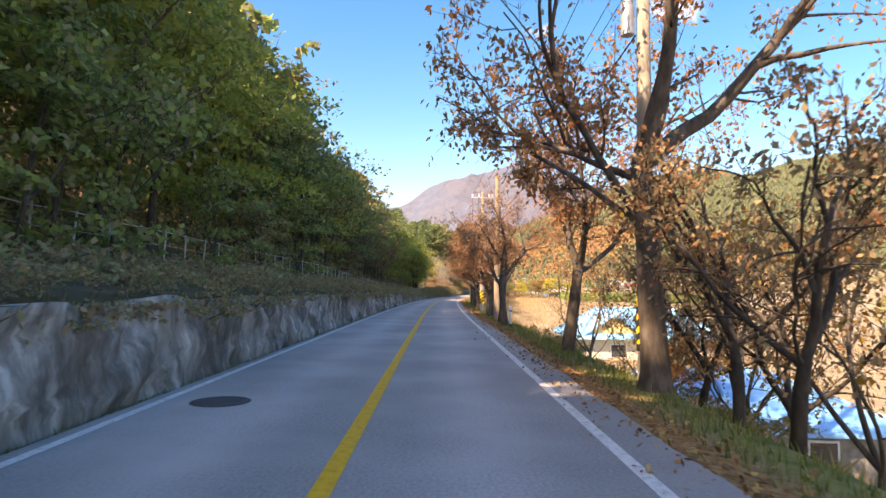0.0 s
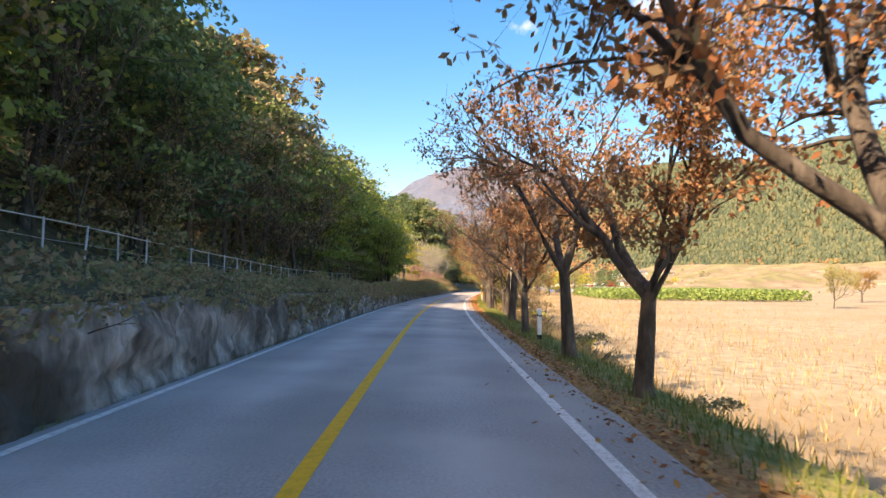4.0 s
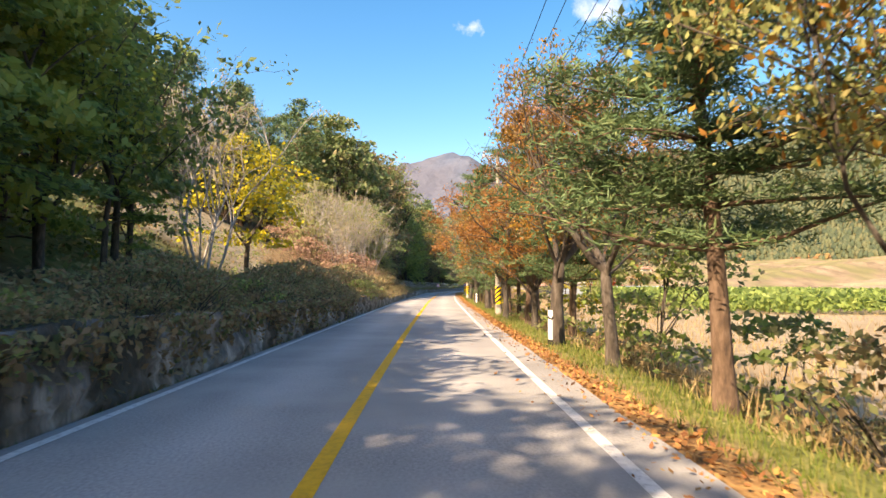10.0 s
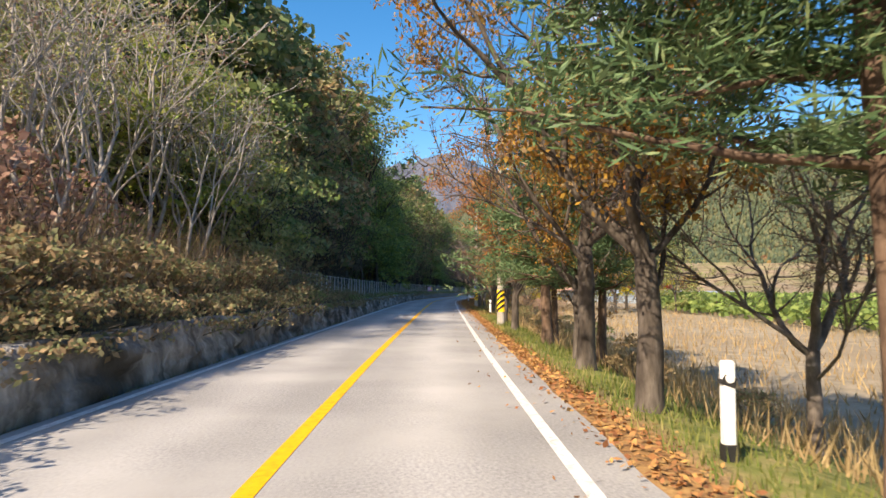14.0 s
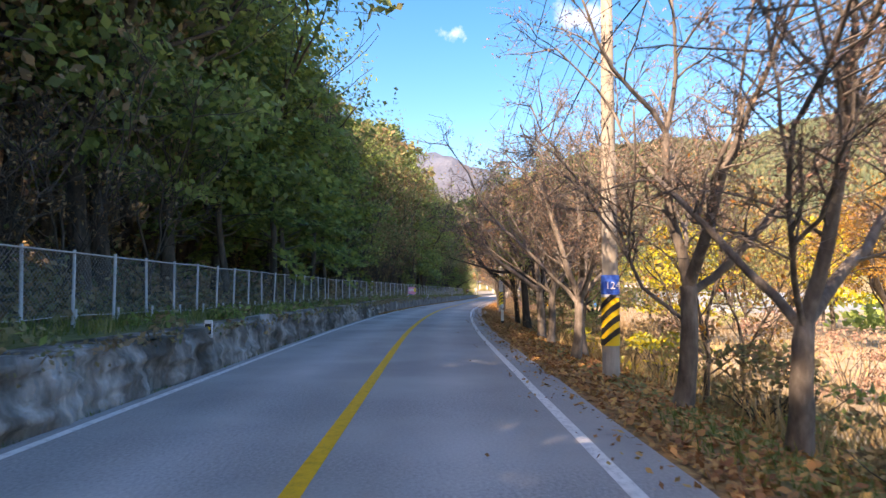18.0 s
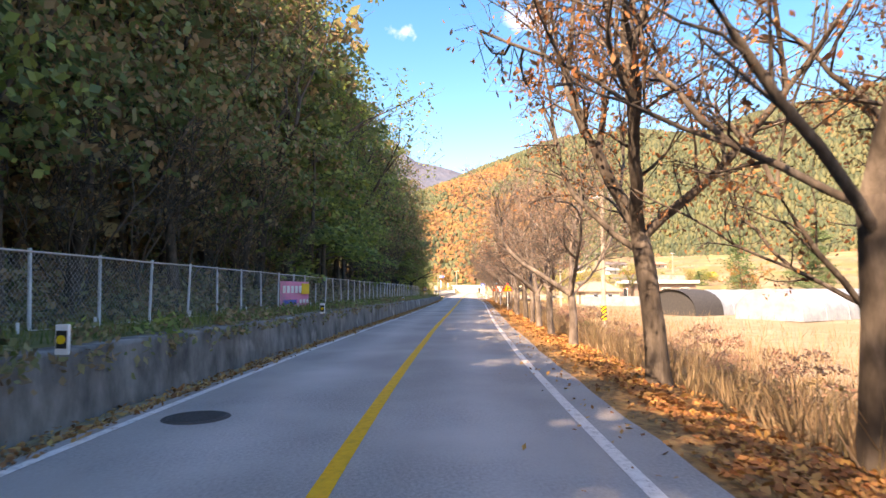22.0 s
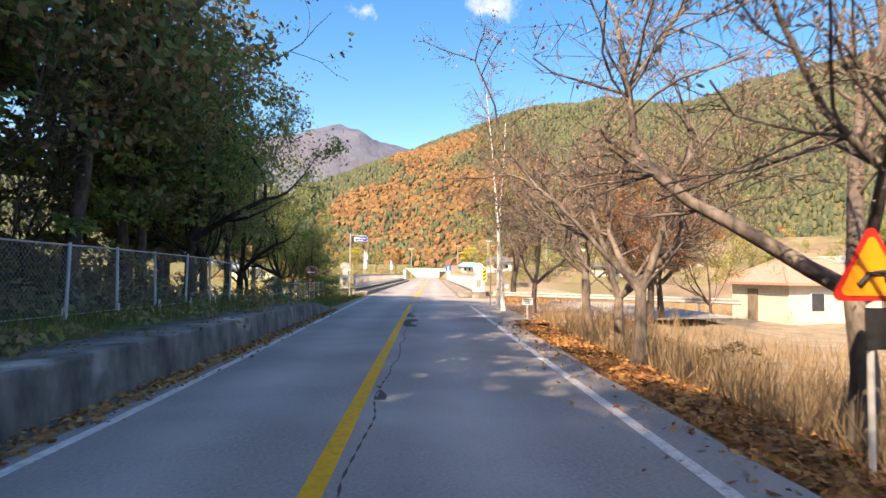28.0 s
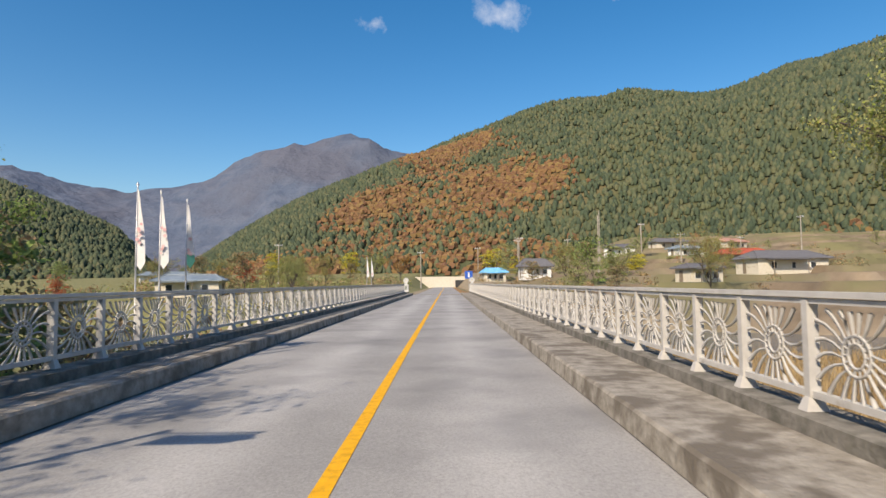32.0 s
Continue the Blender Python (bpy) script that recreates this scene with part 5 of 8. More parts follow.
for ps in np.arange(207, 297, 3.2):
    plant(["tall1", "tall2"][int(rng.random() < 0.4)], ps, -13.2 + rng.uniform(-0.8, 0.8), rng.uniform(1.1, 1.3) * (1.0 if 220 < ps < 238 else 0.8), rng.uniform(0, 360), group=WOOD)
for ps, po, key, sc in ((193.0, -16.5, "pine4", 0.95), (197.0, -14.0, "tall1", 1.12), (201.0, -13.4, "tall1", 1.18), (204.0, -15.0, "pine4", 1.0), (206.5, -12.9, "tall1", 1.15), (133.5, -9.6, "maple2", 0.75), (138.2, -10.0, "maple2", 0.75), (142.4, -10.6, "maple1", 0.62), (146.0, -11.6, "maple2", 0.66), (141.0, -14.5, "maple1", 0.75), (146.5, -16.5, "maple2", 0.8)):
    plant(key, ps, po, sc, group=WOOD)
SHRUB = "shrubs along the wall"
for s in np.arange(-4, 203, 1.9):
    key = ["bush1", "bush2", "bush3"][rng.choice(3, p=[0.4, 0.5, 0.1])]
    drape = noise.noise((s * 0.23, 8.8, 0))
    ob_z = float(wall_top(s)) - float(land(s, -3.7))
    plant(key, s + rng.uniform(-0.4, 0.4), -3.72 + 0.12 * drape + rng.uniform(-0.15, 0.1), rng.uniform(0.65, 1.0), rng.uniform(0, 360), ob_z - 0.3 - 0.35 * max(drape, 0), group=SHRUB)
for s, o, sc in ((175.5, -7.8, 1.3), (177, -7.0, 1.4), (180, -6.8, 1.35), (178, -10.4, 1.5), (183, -7.2, 1.2), (180, -12.5, 1.3), (181.5, -9.2, 1.4)):
    plant("bushred", s, o, sc, group=SHRUB)

for s in np.arange(164, 194, 1.6):
    plant("bush2", s + rng.uniform(-0.5, 0.5), -4.9 + rng.uniform(-0.5, 0.4), rng.uniform(1.1, 1.6) * (0.9 if s < 174 else 1.0), rng.uniform(0, 360), -0.2, group=SHRUB)


for s in np.arange(151, 173, 1.5):
    plant(["bush1", "bush2"][int(rng.random() < 0.4)], s + rng.uniform(-0.5, 0.5), -6.0 + rng.uniform(-0.7, 0.5), rng.uniform(1.4, 1.9), rng.uniform(0, 360), -0.2, group=SHRUB)


def thicket(name, label, mats, clumps, per, size, seed, lift=None):
    """Low growth made of many leafy clumps (s, o, radius, height), too dense to count."""
    r = np.random.default_rng(seed)
    cl = np.array(clumps)
    c0 = place(cl[:, 0], cl[:, 1], np.maximum(land(cl[:, 0], cl[:, 1]), np.where(cl[:, 1] > -3.96, wall_top(cl[:, 0]), -9)) + (lift if lift is not None else 0))
    c = np.repeat(c0, per, axis=0)
    d = unit(r.normal(0, 1, c.shape))
    d[:, 2] = np.abs(d[:, 2])
    c = c + d * np.repeat(cl[:, [2, 2, 3]], per, axis=0) * r.uniform(0.5, 1.1, (len(c), 1))
    nrm = unit(d + r.normal(0, 0.7, c.shape))
    a = unit(np.cross(nrm, r.normal(0, 1, c.shape)))
    q = size * r.uniform(0.6, 1.4, (len(c), 1))
    pick = r.integers(0, len(mats), len(cl)).repeat(per)
    pick = np.where(r.random(len(c)) < 0.35, r.integers(0, len(mats), len(c)), pick)
    for i, mt in enumerate(mats):
        k = pick == i
        tagged(part(name, Geo().quads(c[k], a[k] * q[k] * 0.5, np.cross(nrm, a)[k] * q[k] * 0.3), M[mt]), label, "undergrowth", kind="stuff")


shelf = [(s + rng.uniform(-0.8, 0.8), o + rng.uniform(-0.6, 0.6), rng.uniform(0.7, 1.2), rng.uniform(0.5, 1.0) * (1.5 if 150 < s < 200 else 0.65 if o < -7 else 0.8)) for o in (-4.8, -6.2, -7.7, -9.2) for s in (np.arange(-4, 205, 1.5) if o > -7 else np.r_[np.arange(-4, GAP0 + 2, 1.5), np.arange(179, 205, 1.5)])]
thicket("undergrowth", "tangled green and brown undergrowth on the shelf above the wall", ("leaf_dull", "leaf_brown", "dry_weed"), shelf, 90, 0.17, 71)
for s in np.arange(1, GAP0, 2.6):
    if 50 < s < 66 or 78 < s < 97 or rng.random() < 0.45:
        continue
    plant(["young1", "young2"][int(rng.random() < 0.4)], s + rng.uniform(-1, 1), (-9.3 if s < 50 else -11.3) + rng.uniform(-0.7, 0.5), rng.uniform(0.6, 1.1), rng.uniform(0, 360), -0.2, group=WOOD)
inner = [(s + rng.uniform(-0.8, 0.8), o + rng.uniform(-0.5, 0.5), rng.uniform(0.7, 1.3), rng.uniform(0.6, 1.6)) for o in (-8.0, -9.6, -11.5) for s in np.arange(188, 366, 1.6)]
thicket("wood_undergrowth", "dark brown and green undergrowth behind the fence", ("leaf_dull", "leaf_brown"), inner, 90, 0.22, 72)
deep = [(s + rng.uniform(-0.8, 0.8), o + rng.uniform(-0.7, 0.7), rng.uniform(0.9, 1.5), rng.uniform(0.9, 2.4)) for o in (-11.6, -13.4, -15.8) for s in np.r_[np.arange(-6, 142, 1.8), np.arange(196, 360, 1.8)]]
thicket("slope_undergrowth", "dark brown and green brush on the wooded slope", ("leaf_dull", "leaf_brown", "leaf_deep"), deep, 70, 0.26, 76)
for s in np.r_[np.arange(55, 112, 3.0), np.arange(192, 236, 2.2), np.arange(264, 290, 2.4), np.arange(310, 348, 2.4)]:
    plant("brush", s + rng.uniform(-0.8, 0.8), (-9.2 if s > 190 else -11.4) + rng.uniform(-0.9, 0.7), rng.uniform(0.8, 1.3), rng.uniform(0, 360), -0.2, group=WOOD)
front = [(s + rng.uniform(-0.8, 0.8), -4.6 + rng.uniform(-0.5, 1.0), rng.uniform(0.3, 0.6), rng.uniform(0.2, 0.45)) for s in np.arange(200, 354, 1.1)]
thicket("wall_top_weeds", "green weeds along the top of the low wall", ("leaf_green", "leaf_dull", "leaf_brown"), front, 60, 0.13, 73)
hang = [(s + rng.uniform(-0.6, 0.6), -3.5 + rng.uniform(-0.15, 0.1), rng.uniform(0.25, 0.5), rng.uniform(-0.75, -0.1) * (0.6 + 0.7 * noise.noise((s * 0.31, 2.0, 0)))) for s in np.arange(-6, 350, 0.5)]
thicket("wall_creepers", "dull creepers and dry stems hanging down the wall face", ("leaf_dull", "leaf_brown", "dry_weed"), hang, 45, 0.12, 74)
BANK = "bushes on the field bank"
for s, o, k, q in ((36, 8.6, "bush2", 1.3), (38.5, 9.2, "bushdry", 1.4), (41, 9.0, "bush2", 1.4), (43.5, 9.4, "bushdry", 1.5), (46, 9.2, "bush2", 1.2), (33, 8.4, "bushdry", 1.3), (30, 8.0, "bush2", 1.2), (88, 7.2, "bushdry", 1.5), (98, 6.8, "bush2", 1.3), (101, 7.6, "bushyellow", 1.4), (92, 8.0, "bushyellow", 1.2)):
    plant(k, s, o, q, group=BANK)
plant("flame", 20.0, 8.4, 0.5, group=BANK)
for s, o, k, q in ((13.6, 7.6, "bush2", 1.0), (16.0, 8.2, "bushdry", 1.2), (18.5, 7.6, "bush2", 0.9), (21.5, 7.2, "bushdry", 1.0), (24.0, 8.4, "bush2", 1.1), (26.5, 7.4, "bush1", 0.9), (11.5, 6.6, "bush1", 0.8), (14.5, 6.2, "bush2", 0.7)):
    plant(k, s, o, q, group=BANK)
for s in np.arange(196, 252, 1.9):
    plant(["bush2", "bushyellow", "sapling", "bushdry", "bush3"][rng.choice(5, p=[0.3, 0.15, 0.2, 0.2, 0.15])], s + rng.uniform(-0.8, 0.8), rng.uniform(5.8, 9.0), rng.uniform(0.8, 1.3), rng.uniform(0, 360), -0.1, group=BANK)
for s in np.r_[np.arange(4, 250, 5.0), np.arange(265, 346, 3.6)]:
    key = "bushdry" if rng.random() < 0.65 or s > 245 else ("bushyellow" if rng.random() < 0.25 else "bush2")
    plant(key, s + rng.uniform(-1.5, 1.5), rng.uniform(5.6, 7.5) + (0.6 if s > 245 else 0), rng.uniform(0.5, 1.0) * (0.8 if s > 245 else 1), rng.uniform(0, 360), -0.1, group=BANK)

drape = [(s + rng.uniform(-0.5, 0.5), -3.42 + rng.uniform(-0.2, 0.12), rng.uniform(0.22, 0.42), -float(wall_top(s)) * rng.uniform(0.3, 1.8) * (0.9 + 0.3 * noise.noise((s * 0.4, 5.0, 0)))) for s in np.r_[np.repeat(np.arange(66, 108, 0.42), 2), np.repeat(np.arange(108, 152, 0.3), 3)]]
thicket("wall_drape", "dark brown-green growth hanging down over the whole wall", ("leaf_dull", "leaf_brown", "dry_weed"), drape, 60, 0.15, 75)
for s in np.arange(110, 151, 1.7):
    plant(["bush2", "bush1"][rng.choice(2, p=[0.55, 0.45])], s + rng.uniform(-0.4, 0.4), -4.4 + rng.uniform(-0.5, 0.2), rng.uniform(0.8, 1.2) * (0.7 if s > 143 else 1.0), rng.uniform(0, 360), -0.2, group=SHRUB)
for s, o, k, q in ((124, 6.9, "bush3", 1.3), (128.3, 6.4, "bush2", 1.4), (132.6, 7.2, "bush3", 1.5), (136.8, 6.6, "young1", 0.65), (140.8, 7.0, "bush3", 1.7), (147.2, 6.8, "bushyellow", 1.8), (155.5, 6.5, "bush3", 1.4), (161.8, 6.6, "bushyellow", 1.6), (119.4, 7.2, "young1", 0.6)):
    plant(k, s, o, q, group=BANK)
for s in np.arange(97, 124, 1.5):
    plant(["bushyellow", "bush2", "bush3", "bushdry", "sapling"][rng.choice(5, p=[0.3, 0.2, 0.2, 0.2, 0.1])], s + rng.uniform(-0.6, 0.6), rng.uniform(5.6, 8.2), rng.uniform(0.8, 1.5), rng.uniform(0, 360), -0.1, group=BANK)
for s in np.arange(268, 312, 1.7):
    plant(["bushred", "bushdry", "bush2"][rng.choice(3, p=[0.5, 0.3, 0.2])], s + rng.uniform(-0.6, 0.6), rng.uniform(5.3, 8.2), rng.uniform(0.4, 0.7), rng.uniform(0, 360), -0.1, group=BANK)
for s, o, sc in ((177, -11.0, 1.7), (180, -12.6, 1.9), (183, -10.6, 1.7), (179, -9.4, 1.6), (183.5, -14.5, 2.0)):
    plant("bushred", s, o, sc, group=SHRUB)
for s, o, sc in ((182.5, -8.0, 1.2), (185.2, -9.2, 1.3), (187.0, -8.2, 1.2), (180.4, -10.2, 1.15), (184.0, -11.5, 1.3)):
    plant("poplar", s, o, sc, group=WOOD)
plant("willow", 189.5, -8.8, 1.25, group=WOOD)
slope = [(s + rng.uniform(-0.7, 0.7), o + rng.uniform(-0.7, 0.7), rng.uniform(0.8, 1.3), rng.uniform(0.8, 1.2) * (1.0 + 0.32 * (-o - 5))) for o in (-5.6, -7.2, -9.0, -11.0, -13.2) for s in np.arange(170, 197, 1.3)]
thicket("slope_shrubbery", "faded red-brown and buff shrubbery in the sun above the wall", ("leaf_red", "leaf_brown", "dry_weed", "dry_grass"), slope, 130, 0.12, 77)
weeds = [(s + rng.uniform(-0.9, 0.9), o + rng.uniform(-0.9, 0.9), rng.uniform(0.8, 1.5), rng.uniform(0.25, 0.8)) for o in np.arange(-28, -7, 1.9) for s in np.arange(147, 178, 1.9)]
thicket("clearing_weeds", "dark green and straw weeds over the clearing", ("leaf_dull", "leaf_green", "dry_grass"), weeds, 60, 0.16, 78)
bank = [(s + rng.uniform(-0.6, 0.6), o + rng.uniform(-0.6, 0.6), rng.uniform(0.6, 1.1), rng.uniform(0.7, 1.7)) for o in (6.8, 8.2, 9.8) for s in np.arange(238, 262, 1.5)] + [(s + rng.uniform(-0.8, 0.8), o + rng.uniform(-0.8, 0.8), rng.uniform(0.8, 1.3), rng.uniform(1.3, 2.4)) for o in (11.0, 12.6) for s in np.arange(243, 268, 1.9)]
thicket("bank_brush", "dull green and brown brush on the bank below the lay-by", ("leaf_dull", "leaf_brown", "leaf_deep"), bank, 110, 0.13, 79)

# ---- grass, weeds and fallen leaves ----
def blades(name, label, mat, n, s_rng, o_fun, h, w, seed, category="grass"):
    r = np.random.default_rng(seed)
    s = r.uniform(*s_rng, n)
    o = o_fun(r, s)
    p = place(s, o, land(s, o) - 0.04)
    a = r.uniform(0, 6.28, n)
    d = np.c_[np.cos(a), np.sin(a), 0 * a]
    hh = h * r.uniform(0.4, 1.25, n)[:, None]
    tip = p + np.c_[r.normal(0, 0.3, n), r.normal(0, 0.3, n), np.ones(n)] * hh
    return tagged(part(name, Geo().tris(p - d * w, p + d * w, tip), mat), label, category, kind="stuff")


blades("verge_grass", "green and straw-coloured grass along the verge", M["grass"], 46000, (-6.0, 222), lambda r, s: 3.75 + np.abs(r.normal(0, 1.1, len(s))), 0.2, 0.014, 51)
blades("bank_weeds", "tall dry weeds on the field bank", M["dry_grass"], 34000, (-6, 252), lambda r, s: r.uniform(5.4, 10.5, len(s)), 0.6, 0.02, 52)
blades("field_weeds", "dense dry brown weeds beside the road", M["dry_weed"], 42000, (252.7, 350.8), lambda r, s: 4.75 + r.exponential(4.5, len(s)) + np.where(s < 264, 4.5, 0), 0.75, 0.016, 53)
blades("wall_foot_grass", "short grass and moss at the foot of the wall", M["grass"], 9000, (-6.0, 245.5), lambda r, s: -3.14 - np.abs(r.normal(0, 0.05, len(s))), 0.13, 0.012, 54)
blades("wall_top_grass", "grass along the top of the low wall", M["grass"], 16000, (203.3, 360.5), lambda r, s: -4.2 - r.uniform(0, 2.4, len(s)), 0.3, 0.016, 55)
blades("slope_stems", "fine buff and pinkish stems of the sunlit brush", M["dry_weed"], 17000, (170, 197), lambda r, s: -r.uniform(4.6, 13.5, len(s)), 2.1, 0.012, 59, "undergrowth")
blades("straw_stubble", "straw stubble on the fields", M["dry_grass"], 26000, (-6.0, 251.5), lambda r, s: 10 + r.exponential(14, len(s)), 0.5, 0.035, 56)
blades("meadow_grass", "golden dry grass of the riverside meadow behind the rail", M["dry_grass"], 26000, (366.5, 402), lambda r, s: 6.2 + r.exponential(9, len(s)), 0.55, 0.02, 58)
blades("riverside_grass", "green and dry grass beside the bridge", M["grass"], 9000, (353, 378), lambda r, s: -3.6 - r.exponential(2.5, len(s)), 0.3, 0.016, 57)


def litter(n, s_rng, o_fun, seed, name, label, size=0.09):
    r = np.random.default_rng(seed)
    s = r.uniform(*s_rng, n)
    o = o_fun(r, s)
    z = np.where((np.abs(o) < right_line(s) + 0.5) | ((s > 348) & (s < 368) & (o > 0) & (o < 12)), 0.012, land(s, o) + 0.03) + r.uniform(0, 0.04, n)
    p = place(s, o, z)
    nrm = unit(r.normal(0, 0.45, (n, 3)) + np.array([0, 0, 1]))
    a = unit(np.cross(nrm, r.normal(0, 1, (n, 3))))
    k = size * r.uniform(0.5, 1.3, (n, 1))
    tagged(part(name, Geo().quads(p, a * k * 0.5, np.cross(nrm, a) * k * 0.35), M["litter"]), label, "fallen leaves", kind="stuff")


litter(34000, (-6, 349), lambda r, s: 3.5 + r.normal(0, 0.3, len(s)) * np.where(s > 255, 1.6, np.where((s > 60) & (s < 205), 0.75, 1)) + np.where(s > 255, 0.45, 0), 61, "verge_leaves", "russet and golden fallen leaves drifted along the road edge")
litter(26000, (254, 349), lambda r, s: 4.1 + np.abs(r.normal(0, 0.6, len(s))) - 0.35, 65, "weed_edge_leaves", "golden and brown fallen leaves along the weeds", 0.11)
litter(5000, (362, 368), lambda r, s: 5.2 + np.abs(r.normal(0, 1.6, len(s))), 66, "corner_leaves", "brown leaves drifted against the guard rail", 0.1)
litter(7000, (250, 265), lambda r, s: 3.3 + np.abs(r.normal(0, 1.8, len(s))), 67, "layby_leaves", "brown leaves strewn over the lay-by", 0.11)
litter(15000, (206, 253), lambda r, s: 3.4 + np.abs(r.normal(0, 2.0, len(s))), 68, "shaded_verge_leaves", "dull brown leaves carpeting the shaded verge", 0.12)
litter(9000, (330, 362), lambda r, s: 4.4 + np.abs(r.normal(0, 2.0, len(s))), 62, "lot_leaves", "thick red-brown fallen leaves on the gravel lot", 0.075)
litter(12000, (251.5, 353.7), lambda r, s: left_line(s) - 0.35 + r.normal(0, 0.16, len(s)), 63, "gutter_leaves", "brown leaves in the gutter below the low wall")
litter(2200, (-6.0, 360.5), lambda r, s: right_line(s) + r.normal(0.2, 0.35, len(s)), 64, "road_leaves", "scattered leaves on the road shoulder", 0.07)

# ---- utility poles and cables ----
def utility_pole(s, o, height, plate=False, bands=True, arm=True, stripe_z=0.55, z0=None):
    z = float(land(s, o)) if z0 is None else z0
    e = thing("utility_pole", at(s, o, z), "round grey concrete utility pole" + (" with yellow and black warning wrap" if bands else " rising from the weeds"), "utility pole", "utility poles")
    shaft = Geo().tube([(0, 0, -0.3), (0, 0, height * 0.5), (0, 0, height)], [0.17, 0.14, 0.1], 16)
    part("shaft", shaft, M["pole"], e, smooth=True)
    if bands:
        w = 0.165
        part("warning_wrap", Geo().tube([(0, 0, stripe_z), (0, 0, stripe_z + 1.0)], [w + 0.012, w + 0.006], 20), M["yellow"], e, "yellow reflective wrap", True)
        for k in range(4):
            a = np.linspace(0, 2 * np.pi, 25)
            zz0 = stripe_z + 0.02 + 0.25 * k
            rise = 0.17 * np.sin(a + 2.2)
            lo = np.stack([(w + 0.018) * np.cos(a), (w + 0.018) * np.sin(a), np.clip(zz0 + 0.1 + rise - 0.06, stripe_z, stripe_z + 1.0)], 1)
            hi = lo.copy()
            hi[:, 2] = np.clip(lo[:, 2] + 0.13, stripe_z, stripe_z + 1.0)
            part("black_stripe", Geo().grid(np.stack([lo, hi], 1)), M["black"], e)
    if plate:
        p = part("number_plate", Geo().tube([(0, 0, 1.62), (0, 0, 2.0)], [0.178, 0.176], 20), M["blue"], e, "small blue plate with white figures", True)
        part("plate_edge", Geo().tube([(0, 0, 1.56), (0, 0, 1.62)], 0.18, 20), M["white"], e)
        sign_text("124", 0.2, M["white"], e, pose(0, -0.19, 1.73, 90, 0, 0))
    if arm:
        part("cross_arm", Geo().box((0, 0, height - 0.45), (1.8, 0.09, 0.09)), M["metal"], e)
        for x in (-0.8, -0.3, 0.5, 0.8):
            part("insulator", Geo().tube([(x, 0, height - 0.4), (x, 0, height - 0.28), (x, 0, height - 0.14)], [0.03, 0.055, 0.025], 8), M["white"], e)
    return e


def sign_text(body, size, mat, parent, m, extrude=0.002):
    c = bpy.data.curves.new("lettering", "FONT")
    c.body, c.size, c.align_x, c.extrude = body, size, "CENTER", extrude
    c.materials.append(mat)
    t = new("lettering", c)
    t.parent, t.matrix_basis = parent, m
    return t


POLES = [(11.0, 4.75, 9.5), (46.8, 4.25, 9.5), (84.4, 5.4, 9.5), (119.6, 4.5, 9.5), (155.4, 4.4, 9.5), (195.8, 4.2, 9.5), (225.4, 4.55, 9.5), (260.4, 4.75, 9.5), (300.3, 10.5, 9.5), (339.2, 13.5, 10.5)]
for i, (s, o, h) in enumerate(POLES):
    utility_pole(s, o, h, plate=(i == 6), bands=i < 9, stripe_z=0.62)
e = thing("telephone_pole", at(33.0, 4.15, float(land(33.0, 4.15))), "dark weathered telephone pole among the trees", "utility pole", "utility poles")
part("shaft", Geo().tube([(0, 0, -0.3), (0, 0.02, 4.0), (0, 0.05, 8.2)], [0.17, 0.15, 0.11], 14), M["wood"], e, smooth=True)
part("band", Geo().tube([(0, 0.02, 2.3), (0, 0.02, 2.42)], 0.168, 14), M["metal"], e)
part("transformer", Geo().tube([(-0.3, 0, 6.6), (-0.3, 0, 7.25)], 0.13, 12), M["metal"], bpy.data.objects["utility_pole"])
def cables(name, label, sides, drop, sag, r):
    for side in sides:
        e = thing(name, Matrix(), label, "cable", "overhead cables")
        for (s0, o0, h0), (s1, o1, h1) in zip(POLES[:-1], POLES[1:]):
            a = place(s0, o0 + side, float(land(s0, o0)) + h0 - drop)[0]
            b = place(s1, o1 + side, float(land(s1, o1)) + h1 - drop)[0]
            u = np.linspace(0, 1, 9)[:, None]
            c = a * (1 - u) + b * u
            c[:, 2] -= sag * 4 * (u * (1 - u))[:, 0]
            part("span", Geo().tube(c, r, 4, False), M["wire"], e)


cables("power_cable", "thin black overhead power cable between the poles", (-0.8, -0.3, 0.5, 0.8), 0.15, 0.5, 0.011)
cables("telephone_cable", "thicker black telephone cable below the power lines", (-0.15,), 2.9, 0.6, 0.018)

# ---- delineator posts ----
def delineator(s, o, first=[None]):
    if first[0] is None:
        e = thing("delineator_post", at(s, o, float(land(s, o)) - 0.02), "white road delineator post with a dark foot and reflector", "delineator", "delineator posts")
        g1 = bevelled((0.13, 0.1, 1.0), 0.02)
        part("post", g1, M["white"], e)
        part("foot_band", Geo().box((0, 0, 0.09), (0.138, 0.108, 0.2)), M["black"], e)
        part("dark_band", Geo().box((0, 0, 0.8), (0.136, 0.106, 0.1), Matrix.Rotation(0.35, 3, "Y")), M["black"], e)
        part("reflector", Geo().tube([(0, -0.05, 0.83), (0, -0.062, 0.83)], 0.045, 14), M["white"], e, "round white reflector")
        first[0] = e
        return e
    return copy_thing(first[0], at(s, o, float(land(s, o)) - 0.02))


for s, o in ((27.1, 4.2), (67.5, 4.3), (138.2, 4.15), (174.1, 4.3), (207.3, 4.6), (243.4, 4.1)):
    delineator(s, o)


